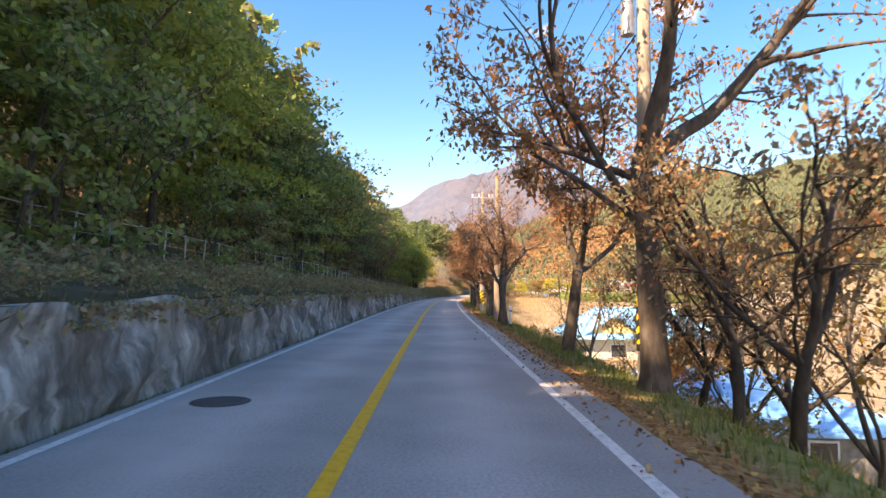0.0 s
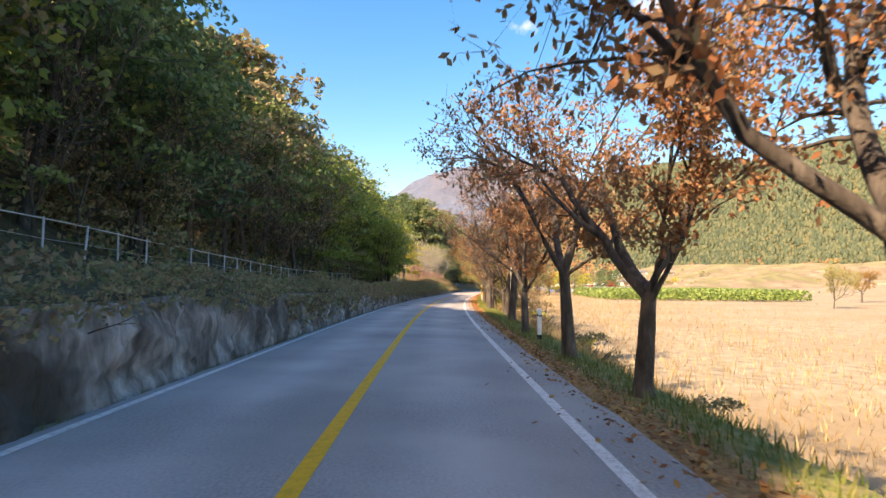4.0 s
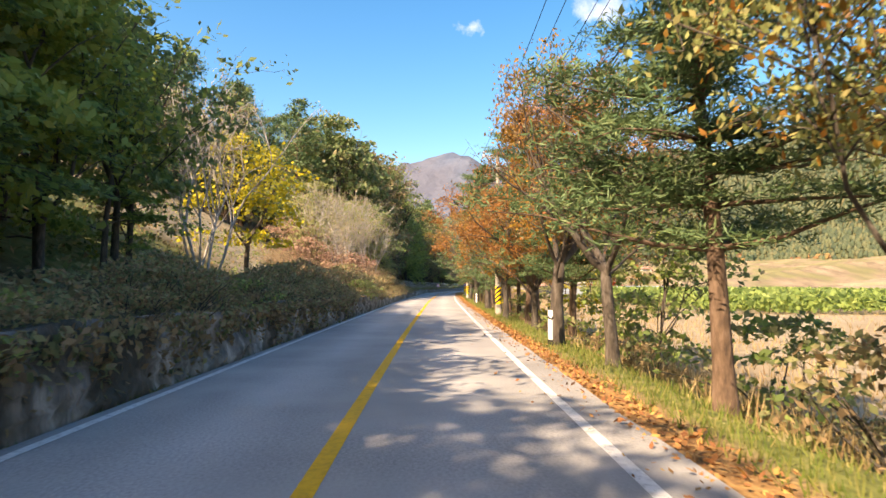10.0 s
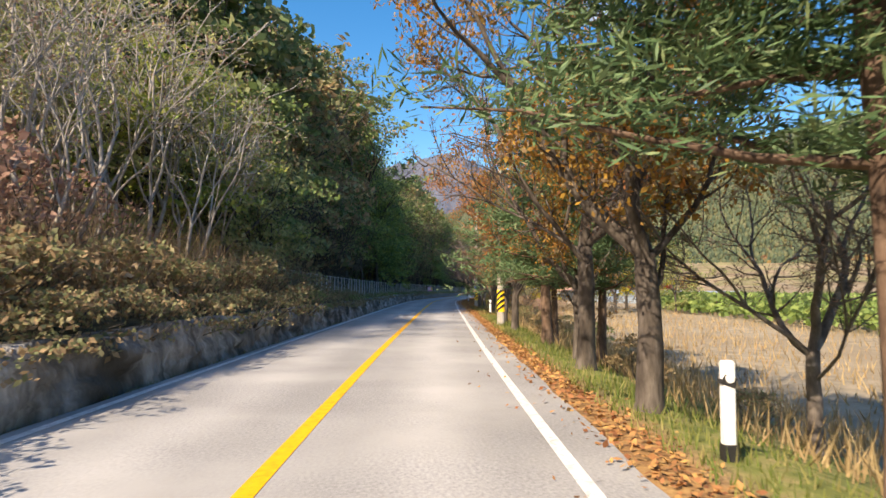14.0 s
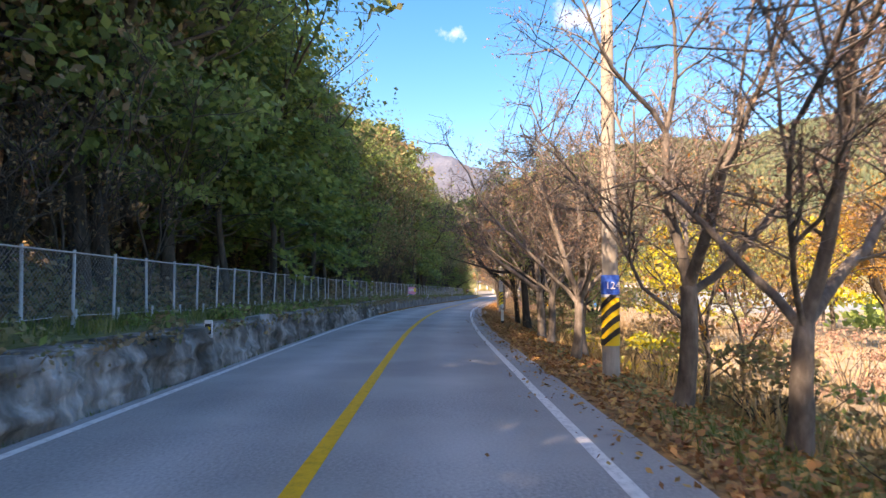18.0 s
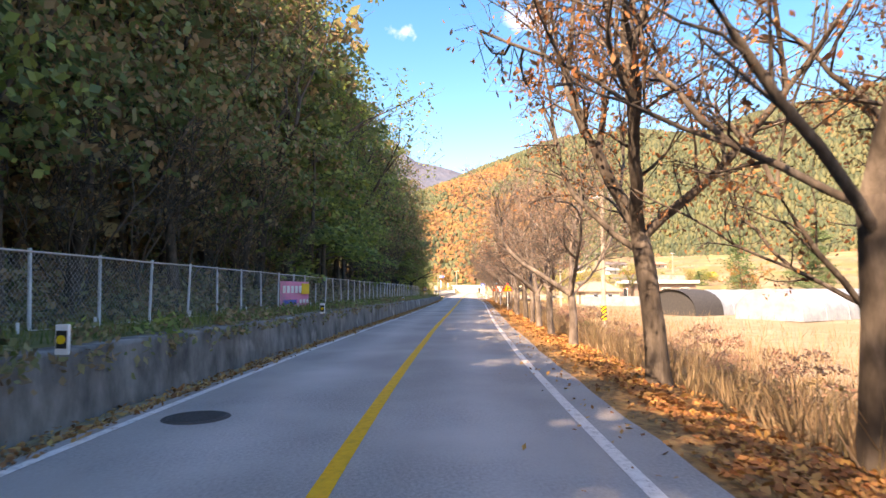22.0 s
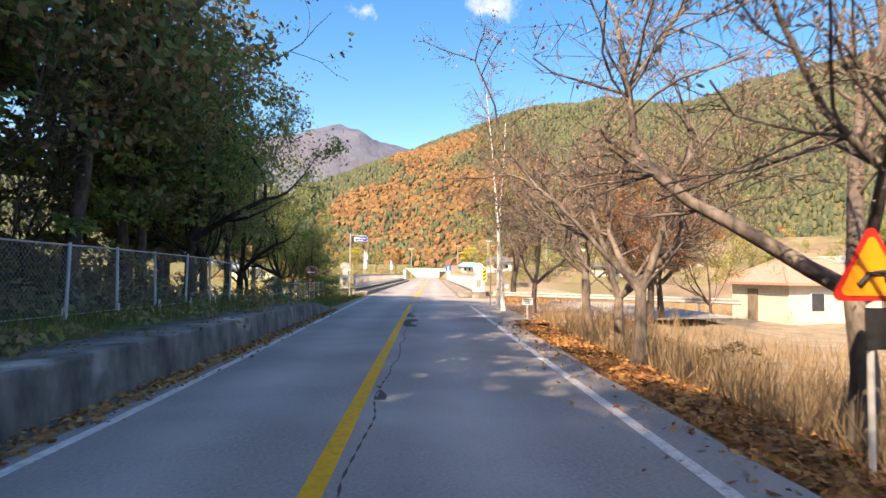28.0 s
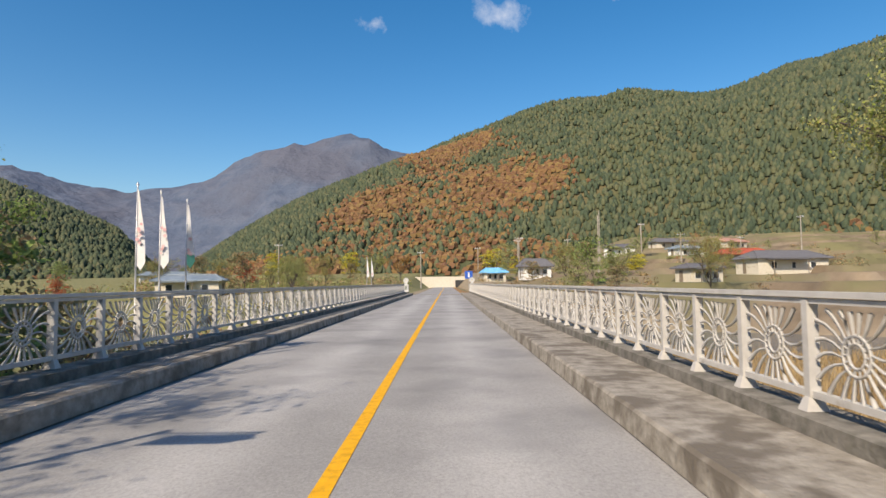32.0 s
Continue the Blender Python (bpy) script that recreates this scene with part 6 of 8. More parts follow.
def wall_marker(s, o, z, first=[None]):
    if first[0] is None:
        e = thing("wall_reflector", at(s, o, z), "small white wall-top marker with a yellow reflector", "reflector", "wall markers")
        part("plate", bevelled((0.16, 0.04, 0.34), 0.01), M["white"], e)
        part("back_band", Geo().box((0, -0.022, 0.17), (0.12, 0.012, 0.2)), M["black"], e)
        part("reflector", Geo().tube([(0, -0.028, 0.17), (0, -0.04, 0.17)], 0.05, 12), M["yellow"], e, "round yellow reflector")
        first[0] = e
        return e
    return copy_thing(first[0], at(s, o, z))


for s in (49.2, 74.2, 225.2, 265.7, 278.0, 301.0):
    wall_marker(s, -3.3 if s < 245.5 else -3.35, float(wall_top(s)) * (0.75 if s < 245.5 else 1.0) - (0 if s < 245.5 else 0.02))

# ---- manholes ----
for s, o in ((8.2, -2.05), (95.6, -2.05), (266.35, -2.1)):
    a = np.linspace(0, 2 * np.pi, 33)[:-1]
    e = thing("manhole_cover", at(s, o, 0.0), "round dark cast-iron manhole cover in the lane", "manhole", "manhole covers")
    part("ring", Geo().tube([(0, 0, 0.001), (0, 0, 0.008)], [0.4, 0.39], 32), M["asphalt_dark"], e)
    part("cover", Geo().tube([(0, 0, 0.002), (0, 0, 0.013)], [0.34, 0.335], 32), M["iron"], e)

# ---- chain-link fences ----
def chain_fence(name, label, s0, s1, o, z_fun, height, spacing, post_mat, stub=True, mesh=True):
    e = thing(name, Matrix(), label, "fence")
    pos = np.arange(s0, s1, spacing)
    shared = Geo().tube([(0, 0, -0.2), (0, 0, height)], 0.035, 8).mesh("post", post_mat, True)
    r = np.random.default_rng(int(s0) + 3)
    for s in pos:
        oo = o(s)
        part("post", shared, None, e, m=at(s, oo, z_fun(s)) @ pose(0, 0, 0, r.normal(0, 1.2), r.normal(0, 1.5), 0))
    for hgt, nm in ((height - 0.06, "top_rail"), (0.12, "bottom_wire")):
        part(nm, Geo().tube(place(pos, [o(s) for s in pos], [z_fun(s) + hgt + r.normal(0, 0.015) for s in pos]), 0.02 if nm == "top_rail" else 0.012, 6), post_mat, e, smooth=True)
    if stub:
        st = Geo().tube([(0, 0, -0.2), (0, 0, 0.42)], 0.028, 6).mesh("stub_post", post_mat, True)
        for s in pos + spacing * 0.5:
            part("stub_post", st, None, e, m=at(s, o(s) + 0.55, z_fun(s) - 0.1))
    if not mesh:
        part("middle_wire", Geo().tube(place(pos, [o(s) for s in pos], [z_fun(s) + height * 0.55 + r.normal(0, 0.02) for s in pos]), 0.008, 5), post_mat, e)
        return e
    step = 0.12
    h = height - 0.2
    a = np.arange(s0, s1 - h, step)
    gm = Geo()
    for sg in (0, 1):
        lo = place(a + (h if sg else 0), [o(q) for q in a], [z_fun(q) + 0.12 for q in a])
        hi = place(a + (0 if sg else h), [o(q) for q in a], [z_fun(q) + 0.12 + h for q in a])
        w = np.array([0, 0, 0.006])
        gm.add(np.stack([lo - w, lo + w, hi + w, hi - w], 1).reshape(-1, 3), np.arange(4 * len(a)).reshape(-1, 4))
    part("wire_mesh", gm, M["mesh_wire"], e, "chain-link wire mesh")
    return e


chain_fence("hillside_fence", "low wire fence with pale posts above the wall", 6, 114.1, lambda s: -10.2, lambda s: float(land(s, -10.2)), 1.35, 2.0, M["fence_post"], False, False)
chain_fence("chain_link_fence", "galvanised chain-link fence on the wall shelf", 190, 251.3, lambda s: float(ramp1(s, [190, 225, 251], [-6.9, -6.9, -6.55])), lambda s: float(land(s, -6.8)), 1.6, 1.6, M["fence_post"])
chain_fence("chain_link_fence", "galvanised chain-link fence in front of the dark wood", 251.5, 351.8, lambda s: -6.55, lambda s: float(land(s, -6.55)) - 0.05, 1.6, 2.0, M["fence_post"])

# ---- pink banner on the fence ----
e = thing("banner", at(285.6, -6.46, 0.78, 84) @ Matrix.Diagonal((1.85, 1, 1.08, 1)), "pink printed cloth banner tied to the fence", "banner")
part("cloth", Geo().grid(np.array([[(x, 0.03 * math.sin(x * 3), z) for x in np.linspace(-0.9, 0.9, 13)] for z in (0.0, 0.5, 1.05)])), M["pink"], e, smooth=True)
part("yellow_field", Geo().box((0.6, -0.035, 0.75), (0.5, 0.012, 0.45)), M["yellow"], e)
part("blue_field", Geo().box((-0.35, -0.035, 0.2), (0.8, 0.012, 0.2)), M["blue"], e)
for k in range(5):
    part("print_bar", Geo().box((-0.7 + 0.24 * k, -0.036, 0.72), (0.15, 0.012, 0.3)), M["white"], e)
for k in range(3):
    part("print_bar", Geo().box((0.3 + 0.22 * k, -0.036, 0.22), (0.13, 0.012, 0.16)), M["white"], e)

# ---- road signs ----
def triangle(r, depth, down=False, rounded=0.12):
    """A rounded triangle in the x-z plane, facing -y."""
    pts = []
    for k in range(3):
        a = math.pi / 2 + k * 2 * math.pi / 3 + (math.pi if down else 0)
        c = np.array([math.cos(a), math.sin(a)]) * (r - 2 * rounded * r)
        for q in np.linspace(-math.pi / 3, math.pi / 3, 5):
            pts.append(c + np.array([math.cos(a + q), math.sin(a + q)]) * rounded * r)
    pts = np.array(pts)
    n = len(pts)
    v = np.r_[np.c_[pts[:, 0], np.full(n, -depth / 2), pts[:, 1]], np.c_[pts[:, 0], np.full(n, depth / 2), pts[:, 1]]]
    gm = Geo()
    gm.v.append(v)
    gm.n = 2 * n
    gm.f += [np.array([list(range(n))]), np.array([list(range(2 * n - 1, n - 1, -1))]), np.array([(i, (i + 1) % n + 0, (i + 1) % n + n, i + n) for i in range(n)])]
    return gm


def shifted(gm, d):
    gm.v = [v + np.array(d) for v in gm.v]
    return gm


zs = float(land(319.2, 4.4))
e = thing("slow_sign", at(319.2, 4.4, zs, 3), "red-edged white triangle slow sign on a steel post", "road sign", "road signs")
part("post", Geo().tube([(0, 0.03, -0.3), (0, 0.03, 2.15)], 0.03, 10), M["metal"], e, smooth=True)
part("border", shifted(triangle(0.52, 0.012, True), (0, 0, 1.78)), M["red"], e)
part("face", shifted(triangle(0.43, 0.012, True), (0, -0.006, 1.78)), M["white"], e)
sign_text("천천히", 0.17, M["black"], e, pose(0, -0.016, 1.84, 90, 0, 0))
sign_text("SLOW", 0.13, M["black"], e, pose(0, -0.016, 1.68, 90, 0, 0))
for s, o, kind in ((304.2, 4.2, 0), (334.2, 4.65, 1)):
    zs = float(land(s, o))
    e = thing("warning_sign", at(s, o, zs, 4), "orange warning triangle with red edge on a post, " + ("side road symbol" if kind == 0 else "bend symbol"), "road sign", "road signs")
    part("post", Geo().tube([(0, 0.03, -0.3), (0, 0.03, 2.0)], 0.028, 10), M["fence_post"], e, smooth=True)
    part("border", shifted(triangle(0.46, 0.012), (0, 0, 1.72)), M["red"], e)
    part("face", shifted(triangle(0.37, 0.012), (0, -0.006, 1.72)), M["orange"], e)
    gm = Geo().box((0, -0.016, 1.7), (0.06, 0.008, 0.36))
    if kind == 0:
        gm.box((0.08, -0.016, 1.72), (0.16, 0.008, 0.06))
    else:
        gm = Geo().tube([(-0.14, -0.014, 1.62), (-0.04, -0.014, 1.72), (0.1, -0.014, 1.74), (0.13, -0.014, 1.66)], 0.028, 6)
    part("symbol", gm, M["black"], e)
    if kind == 1:
        part("plate", Geo().box((0.06, 0.0, 1.25), (0.26, 0.012, 0.36)), M["black"], e)
e = thing("notice_sign", at(349.5, 4.25, float(land(349.5, 4.25)), 0), "small white notice board on a short post", "sign")
part("post", Geo().tube([(0, 0.02, -0.2), (0, 0.02, 0.75)], 0.022, 8), M["fence_post"], e)
part("board", bevelled((0.36, 0.02, 0.24), 0.005), M["white"], e, m=pose(0, 0, 0.62))
for k in range(3):
    part("print_bar", Geo().box((0, -0.013, 0.8 - 0.06 * k), (0.28 - 0.05 * k, 0.004, 0.022)), M["black"], e)
e = thing("slim_post", at(358.8, 3.95, float(land(358.8, 3.95)), 0), "slim weathered steel post beside the lot", "post")
part("shaft", Geo().tube([(0, 0, -0.3), (0, 0, 2.6)], 0.04, 8), M["wood"], e, smooth=True)
# reverse of a sign board by the lay-by
e = thing("back_sign", at(258.5, 8.0, float(land(258.5, 8.0)), 15), "weathered sheet-metal board between two posts", "sign board")
part("board", Geo().box((0, 0, 0.85), (0.95, 0.03, 0.5)), M["concrete"], e)
for x in (-0.45, 0.45):
    part("post", Geo().tube([(x, 0.03, -0.8), (x, 0.03, 1.9)], 0.03, 8), M["wood"], e)

# ---- street name sign ----
e = thing("street_sign", at(370.8, -4.7, 0.0, 3), "blue arrow-shaped street name board on a tall steel post", "street sign")
part("post", Geo().tube([(0, 0, -0.3), (0, 0, 4.3)], 0.045, 10), M["metal"], e, smooth=True)
part("arm", Geo().tube([(-0.05, 0, 4.18), (1.15, 0, 4.14)], 0.022, 8), M["metal"], e)
pts = np.array([(0.28, 3.72), (1.12, 3.72), (1.27, 3.9), (1.12, 4.08), (0.28, 4.08)])
for nm, k, dy, mt in (("border", 1.0, 0.0, "white"), ("face", 0.93, -0.008, "blue")):
    q = (pts - pts.mean(0)) * k + pts.mean(0)
    gm = Geo()
    gm.v.append(np.r_[np.c_[q[:, 0], np.full(5, dy - 0.008), q[:, 1]], np.c_[q[:, 0], np.full(5, dy + 0.008), q[:, 1]]])
    gm.n = 10
    gm.f += [np.array([[0, 1, 2, 3, 4]]), np.array([[9, 8, 7, 6, 5]]), np.array([(i, (i + 1) % 5, (i + 1) % 5 + 5, i + 5) for i in range(5)])]
    part(nm, gm, M[mt], e)
for k in range(6):
    part("print_bar", Geo().box((0.36 + 0.085 * k, -0.02, 3.96), (0.06, 0.005, 0.1)), M["white"], e)
part("print_bar", Geo().box((0.97, -0.02, 3.95), (0.16, 0.005, 0.035)), M["white"], e)
for k in range(11):
    part("print_bar", Geo().box((0.345 + 0.055 * k, -0.02, 3.81), (0.035, 0.005, 0.05 if k % 3 else 0.07)), M["white"], e)

# ---- bridge ----
B0, B1 = 369.5, 447.0
deck = Geo().grid(np.stack([place(np.arange(B0, B1 + 0.1, 2), o, z) for o, z in ((4.6, -0.9), (4.6, 0.0), (2.78, 0.0), (2.78, 0.01), (-3.35, 0.01), (-3.35, 0.0), (-4.75, 0.0), (-4.75, -0.9))], 1))
deck_ob = part("bridge_deck", deck, M["bridge_deck"])
across(deck_ob)
tagged(deck_ob, "pale worn asphalt deck of the concrete bridge", "bridge deck", kind="structure")
tagged(part("far_road", ribbon(B1, 579.1, -3.3, 2.9, 0.01, 3.0, 0, 0.3), M["bridge_deck"]), "pale sunlit road beyond the bridge", "road", kind="structure")
for nm, o0, o1, sb in (("pavement_right", 2.78, 4.4, 368.2), ("pavement_left", -4.75, -3.45, 371.0)):
    a = 1 if o0 > 0 else -1
    inner, outer = (o0, o1) if o0 > 0 else (o1, o0)
    prof = ((inner, 0.02), (inner + a * 0.02, 0.24), (inner + a * 0.05, 0.27), (outer - a * 0.45, 0.25), (outer - a * 0.42, 0.38), (outer, 0.38), (outer, -0.6))
    sx = np.arange(sb, B1, 0.5)
    jit = np.array([noise.noise((x * 1.3, o0, 0)) for x in sx])
    v = np.stack([place(sx, o + (0.015 * jit if i < 3 else 0), z + (0.008 * jit if i in (1, 2) else 0)) for i, (o, z) in enumerate(prof)], 1)
    if a > 0:
        v = v[:, ::-1]
    face = Geo().grid(v)
    face.f.append(np.array([list(range(7))]))
    tagged(part(nm, face, M["kerb_concrete"]), "raised concrete footway with a broken kerb on the bridge", "pavement", kind="structure")
    px = np.arange(sb + 0.4, B1, 1.0)
    po_ = [outer - a * 0.47, outer - a * 0.465, outer - a * 0.45, outer + a * 0.01, outer + a * 0.015]
    pz_ = [0.2, 0.395, 0.405, 0.405, -0.3]
    pv = np.stack([place(px, o_, z_) for o_, z_ in zip(po_, pz_)], 1)
    tagged(part("railing_plinth", Geo().grid(pv[:, ::-1] if a > 0 else pv), M["plinth_concrete"]), "dark mossy concrete upstand below the bridge railing", "kerb", kind="structure")
    end = bevelled((abs(o1 - o0) - 0.35, 0.55, 0.2), 0.03)
    tagged(part("kerb_end", end, M["kerb_concrete"], m=at(sb - 0.2, (inner + outer) / 2 - a * 0.2, 0.0)), "sloped concrete end block of the footway", "kerb", kind="structure")


def sun_panel():
    """A wrought sunburst: a ringed eye with waving rays."""
    ring, rays = Geo(), Geo()
    a = np.linspace(0, 2 * np.pi, 17)
    for r, t in ((0.1, 0.014), (0.165, 0.016)):
        ring.tube(np.c_[r * np.cos(a), 0 * a, r * np.sin(a)], t, 4, False)
    for k in range(14):
        b = 2 * np.pi * k / 14
        ring.tube([(0.1 * math.cos(b), 0, 0.1 * math.sin(b)), (0.165 * math.cos(b), 0, 0.165 * math.sin(b))], 0.012, 3, False)
    for k in range(20):
        b = 2 * np.pi * (k + 0.5) / 20
        c, s_ = math.cos(b), math.sin(b)
        reach = min(0.5 / max(abs(c), 0.01), (0.35 if s_ > 0 else 0.36) / max(abs(s_), 0.01))
        u = np.linspace(0.17, reach, 4)
        bend = 0.05 * np.sin((u - 0.17) / max(reach - 0.17, 0.01) * 3.0) * (1 if c > 0 else -1) * abs(c)
        rays.tube(np.c_[u * c, 0 * u, u * s_ + bend], np.linspace(0.011, 0.024, 4), 3, False)
    return ring.mesh("eye_ring", M["rail_paint"], True), rays.mesh("rays", M["rail_paint"], True)


eye_me, ray_me = sun_panel()
post_me = Geo().box((0, 0, 0.5), (0.085, 0.1, 1.0)).mesh("rail_post", M["rail_paint"])
foot_me = Geo().box((0, 0, 0.07), (0.15, 0.22, 0.14), taper=0.55).mesh("post_foot", M["rail_paint"])
pan_len = 1.17
for nm, o, s0 in (("bridge_railing", 4.15, 368.2), ("bridge_railing", -4.6, 372.43)):
    e = thing(nm, Matrix(), "grey-white cast railing with sunburst panels along the bridge", "railing", "bridge railings")
    n_p = int((B1 - s0) / pan_len)
    for k in range(n_p + 1):
        m = at(s0 + k * pan_len, o, 0.38, 90)
        part("rail_post", post_me, None, e, m=m)
        part("post_foot", foot_me, None, e, m=m)
        if k < n_p:
            mm = at(s0 + (k + 0.5) * pan_len, o, 0.38 + 0.56, 90)
            pn = part("sun_eye", eye_me, None, e, m=mm)
            part("sun_rays", ray_me, None, e, m=mm)
    se = s0 + n_p * pan_len
    for z, hgt, wd, lab in ((1.42, 0.05, 0.14, "top_rail"), (1.362, 0.045, 0.09, "under_rail"), (0.55, 0.06, 0.07, "bottom_rail")):
        v = np.stack([place([s0, se], [o + dx] * 2, [z + dz] * 2) for dx, dz in ((-wd / 2, -hgt / 2), (-wd / 2, hgt / 2), (wd / 2, hgt / 2), (wd / 2, -hgt / 2), (-wd / 2, -hgt / 2))], 1)
        part(lab, Geo().grid(v), M["rail_paint"], e)


def square_shaft(profile):
    """A square block turned from (half width, height) rows, closed above."""
    v = np.array([[(-w, -w, z), (w, -w, z), (w, w, z), (-w, w, z), (-w, -w, z)] for w, z in profile])
    gm = Geo().grid(v)
    n = len(profile)
    gm.f.append(np.array([[(n - 1) * 5 + k for k in range(4)]]))
    return gm


def bridge_pillar(s, o, turn):
    e = thing("bridge_pillar", at(s, o, -0.05, turn), "pale granite bridge pillar topped by a round carved disc", "pillar", "bridge pillars")
    part("plinth", square_shaft([(0.4, -0.1), (0.4, 0.27), (0.39, 0.285)]), M["kerb_concrete"], e)
    part("plinth_course", square_shaft([(0.385, 0.28), (0.405, 0.29), (0.405, 0.46), (0.39, 0.475)]), M["plinth_concrete"], e)
    part("block", square_shaft([(0.37, 0.47), (0.365, 0.54), (0.335, 0.7), (0.325, 0.95), (0.325, 1.3), (0.33, 1.31), (0.345, 1.36), (0.345, 1.43), (0.335, 1.44)]), M["stone_white"], e)
    part("neck", square_shaft([(0.21, 1.43), (0.21, 1.54), (0.2, 1.55), (0.16, 1.555), (0.16, 1.68)]), M["stone_white"], e)
    part("disc", Geo().tube([(0, -0.09, 1.98), (0, -0.085, 1.98), (0, 0.09, 1.98)], [0.33, 0.35, 0.35], 36), M["stone_white"], e)
    a = np.linspace(0, 2 * np.pi, 37)
    for nm, r, t in (("disc_rim", 0.335, 0.022), ("inner_ring", 0.225, 0.012)):
        part(nm, Geo().tube(np.c_[r * np.cos(a), np.full(37, -0.09), 1.98 + r * np.sin(a)], t, 6, False), M["stone_white"], e, smooth=True)
    part("relief", Geo().tube([(-0.17, -0.093, 1.985), (-0.11, -0.097, 1.965), (-0.05, -0.097, 1.99), (0.0, -0.097, 2.05), (0.04, -0.093, 2.1)], [0.006, 0.018, 0.014, 0.009, 0.004], 8), M["black"], e, "dark curved carving", True)
    part("swash", Geo().tube([(-0.12, -0.092, 1.9), (-0.02, -0.094, 1.875), (0.08, -0.094, 1.9), (0.15, -0.092, 1.96)], [0.008, 0.02, 0.016, 0.006], 6), M["yellow"], e, "faint gilded swash", True)
    for k in range(6):
        b = k * math.pi / 3
        part("petal", Geo().tube([(0.085 + 0.035 * math.cos(b), -0.093, 2.055 + 0.035 * math.sin(b)), (0.085 + 0.06 * math.cos(b), -0.093, 2.055 + 0.06 * math.sin(b))], [0.008, 0.02], 6), M["concrete_low"], e)
    for k in range(8):
        b = math.radians(42 + k * 13.5)
        part("relief_bar", Geo().box((0.28 * math.cos(b), -0.091, 1.98 + 0.28 * math.sin(b)), (0.04, 0.012, 0.05), Matrix.Rotation(-(b - math.pi / 2), 3, "Y")), M["concrete_low"], e)
    part("plaque_frame", Geo().box((0.0, -0.325, 0.98), (0.34, 0.014, 0.56)), M["white"], e)
    part("plaque", Geo().box((0.0, -0.329, 0.98), (0.3, 0.014, 0.52)), M["plaque_stone"], e, "grey-green stone plaque")


bridge_pillar(367.7, 4.05, 0)
bridge_pillar(371.8, -5.15, 0)
for s, o in ((B1 + 0.5, 4.3), (B1 + 0.5, -4.45)):
    bridge_pillar(s, o, 0)
# hazard board
e = thing("hazard_board", at(367.3, 4.42, 0.1), "upright yellow and black striped hazard board on a white post", "road sign")
part("post", Geo().tube([(0, 0.03, -0.2), (0, 0.03, 1.93)], 0.03, 10), M["metal"], e, smooth=True)
part("board", bevelled((0.28, 0.025, 0.92), 0.006), M["white"], e, m=pose(0, 0, 0.95))
part("face", Geo().box((0, -0.016, 1.41), (0.24, 0.006, 0.86)), M["yellow"], e)
for k in range(4):
    z0 = 1.02 + 0.23 * k
    v = np.array([(-0.12, -0.021, z0), (0.12, -0.021, z0 + 0.13), (0.12, -0.021, min(z0 + 0.25, 1.84)), (-0.12, -0.021, z0 + 0.12)])
    part("black_stripe", Geo().add(np.r_[v, v + [0, 0.003, 0]], [(0, 1, 2, 3), (7, 6, 5, 4), (0, 1, 5, 4), (2, 3, 7, 6)]), M["black"], e)

# ---- guard rail beside the lot ----
M["zinc"] = material("dull_zinc", [(0.25, 0.25, 0.25), (0.34, 0.34, 0.335), (0.42, 0.415, 0.4)], 4, 0.6, 0.15, 6, second=(2.0, (0.24, 0.22, 0.19), 0.55, 0.75))
e = thing("guard_rail", Matrix(), "galvanised steel guard rail at the edge of the lot", "guard rail")
gp = np.array([place(368.3, 4.6, 0)[0], place(367.6, 6.6, 0)[0], place(366.2, 8.8, 0)[0], place(364.4, 11.2, 0)[0], place(362.2, 13.8, 0)[0], place(359.5, 17, 0)[0]])
fine_u = np.linspace(0, 5, 41)
gc = np.stack([np.interp(fine_u, np.arange(6), gp[:, k]) for k in range(3)], 1)
dirn = unit(np.gradient(gc, axis=0))
nrm = np.c_[dirn[:, 1], -dirn[:, 0], 0 * dirn[:, 0]]
prof = [(0.0, 0.1), (0.05, 0.14), (0.05, 0.2), (0.0, 0.24), (0.0, 0.27), (0.05, 0.31), (0.05, 0.37), (0.0, 0.41)]
part("beam", Geo().grid(np.stack([gc + nrm * a + np.array([0, 0, z]) for a, z in prof], 1)), M["zinc"], e, smooth=True)
part("beam_back", Geo().grid(np.stack([gc + nrm * (a + 0.012) + np.array([0, 0, z]) for a, z in prof[::-1]], 1)), M["zinc"], e, smooth=True)
pm = Geo().tube([(0, 0, -0.6), (0, 0, 0.4)], 0.06, 10).mesh("rail_post", M["metal"], True)
for q in range(1, 41, 5):
    c = gc[q] - nrm[q] * 0.07
    part("rail_post", pm, None, e, m=Matrix.Translation(c))
e = thing("meter_box", Matrix.Translation(place(370.8, 6.3, -0.1)[0]), "small white meter box on a short post", "box")
part("box", bevelled((0.22, 0.16, 0.26), 0.01), M["white"], e, m=pose(0, 0, 0.66))
part("post", Geo().tube([(0, 0, -0.3), (0, 0, 0.67)], 0.03, 8), M["metal"], e)
lot = ribbon(348, 368.4, lambda s: right_line(s) + 0.5, lambda s: ramp1(s, [348, 352, 362, 366, 368.4], [3.7, 13, 13, 9, 4.6]), -0.02, 0.5)
tagged(part("gravel_lot", lot, M["gravel"]), "bare trodden gravel lot beside the road", "lot", kind="structure")
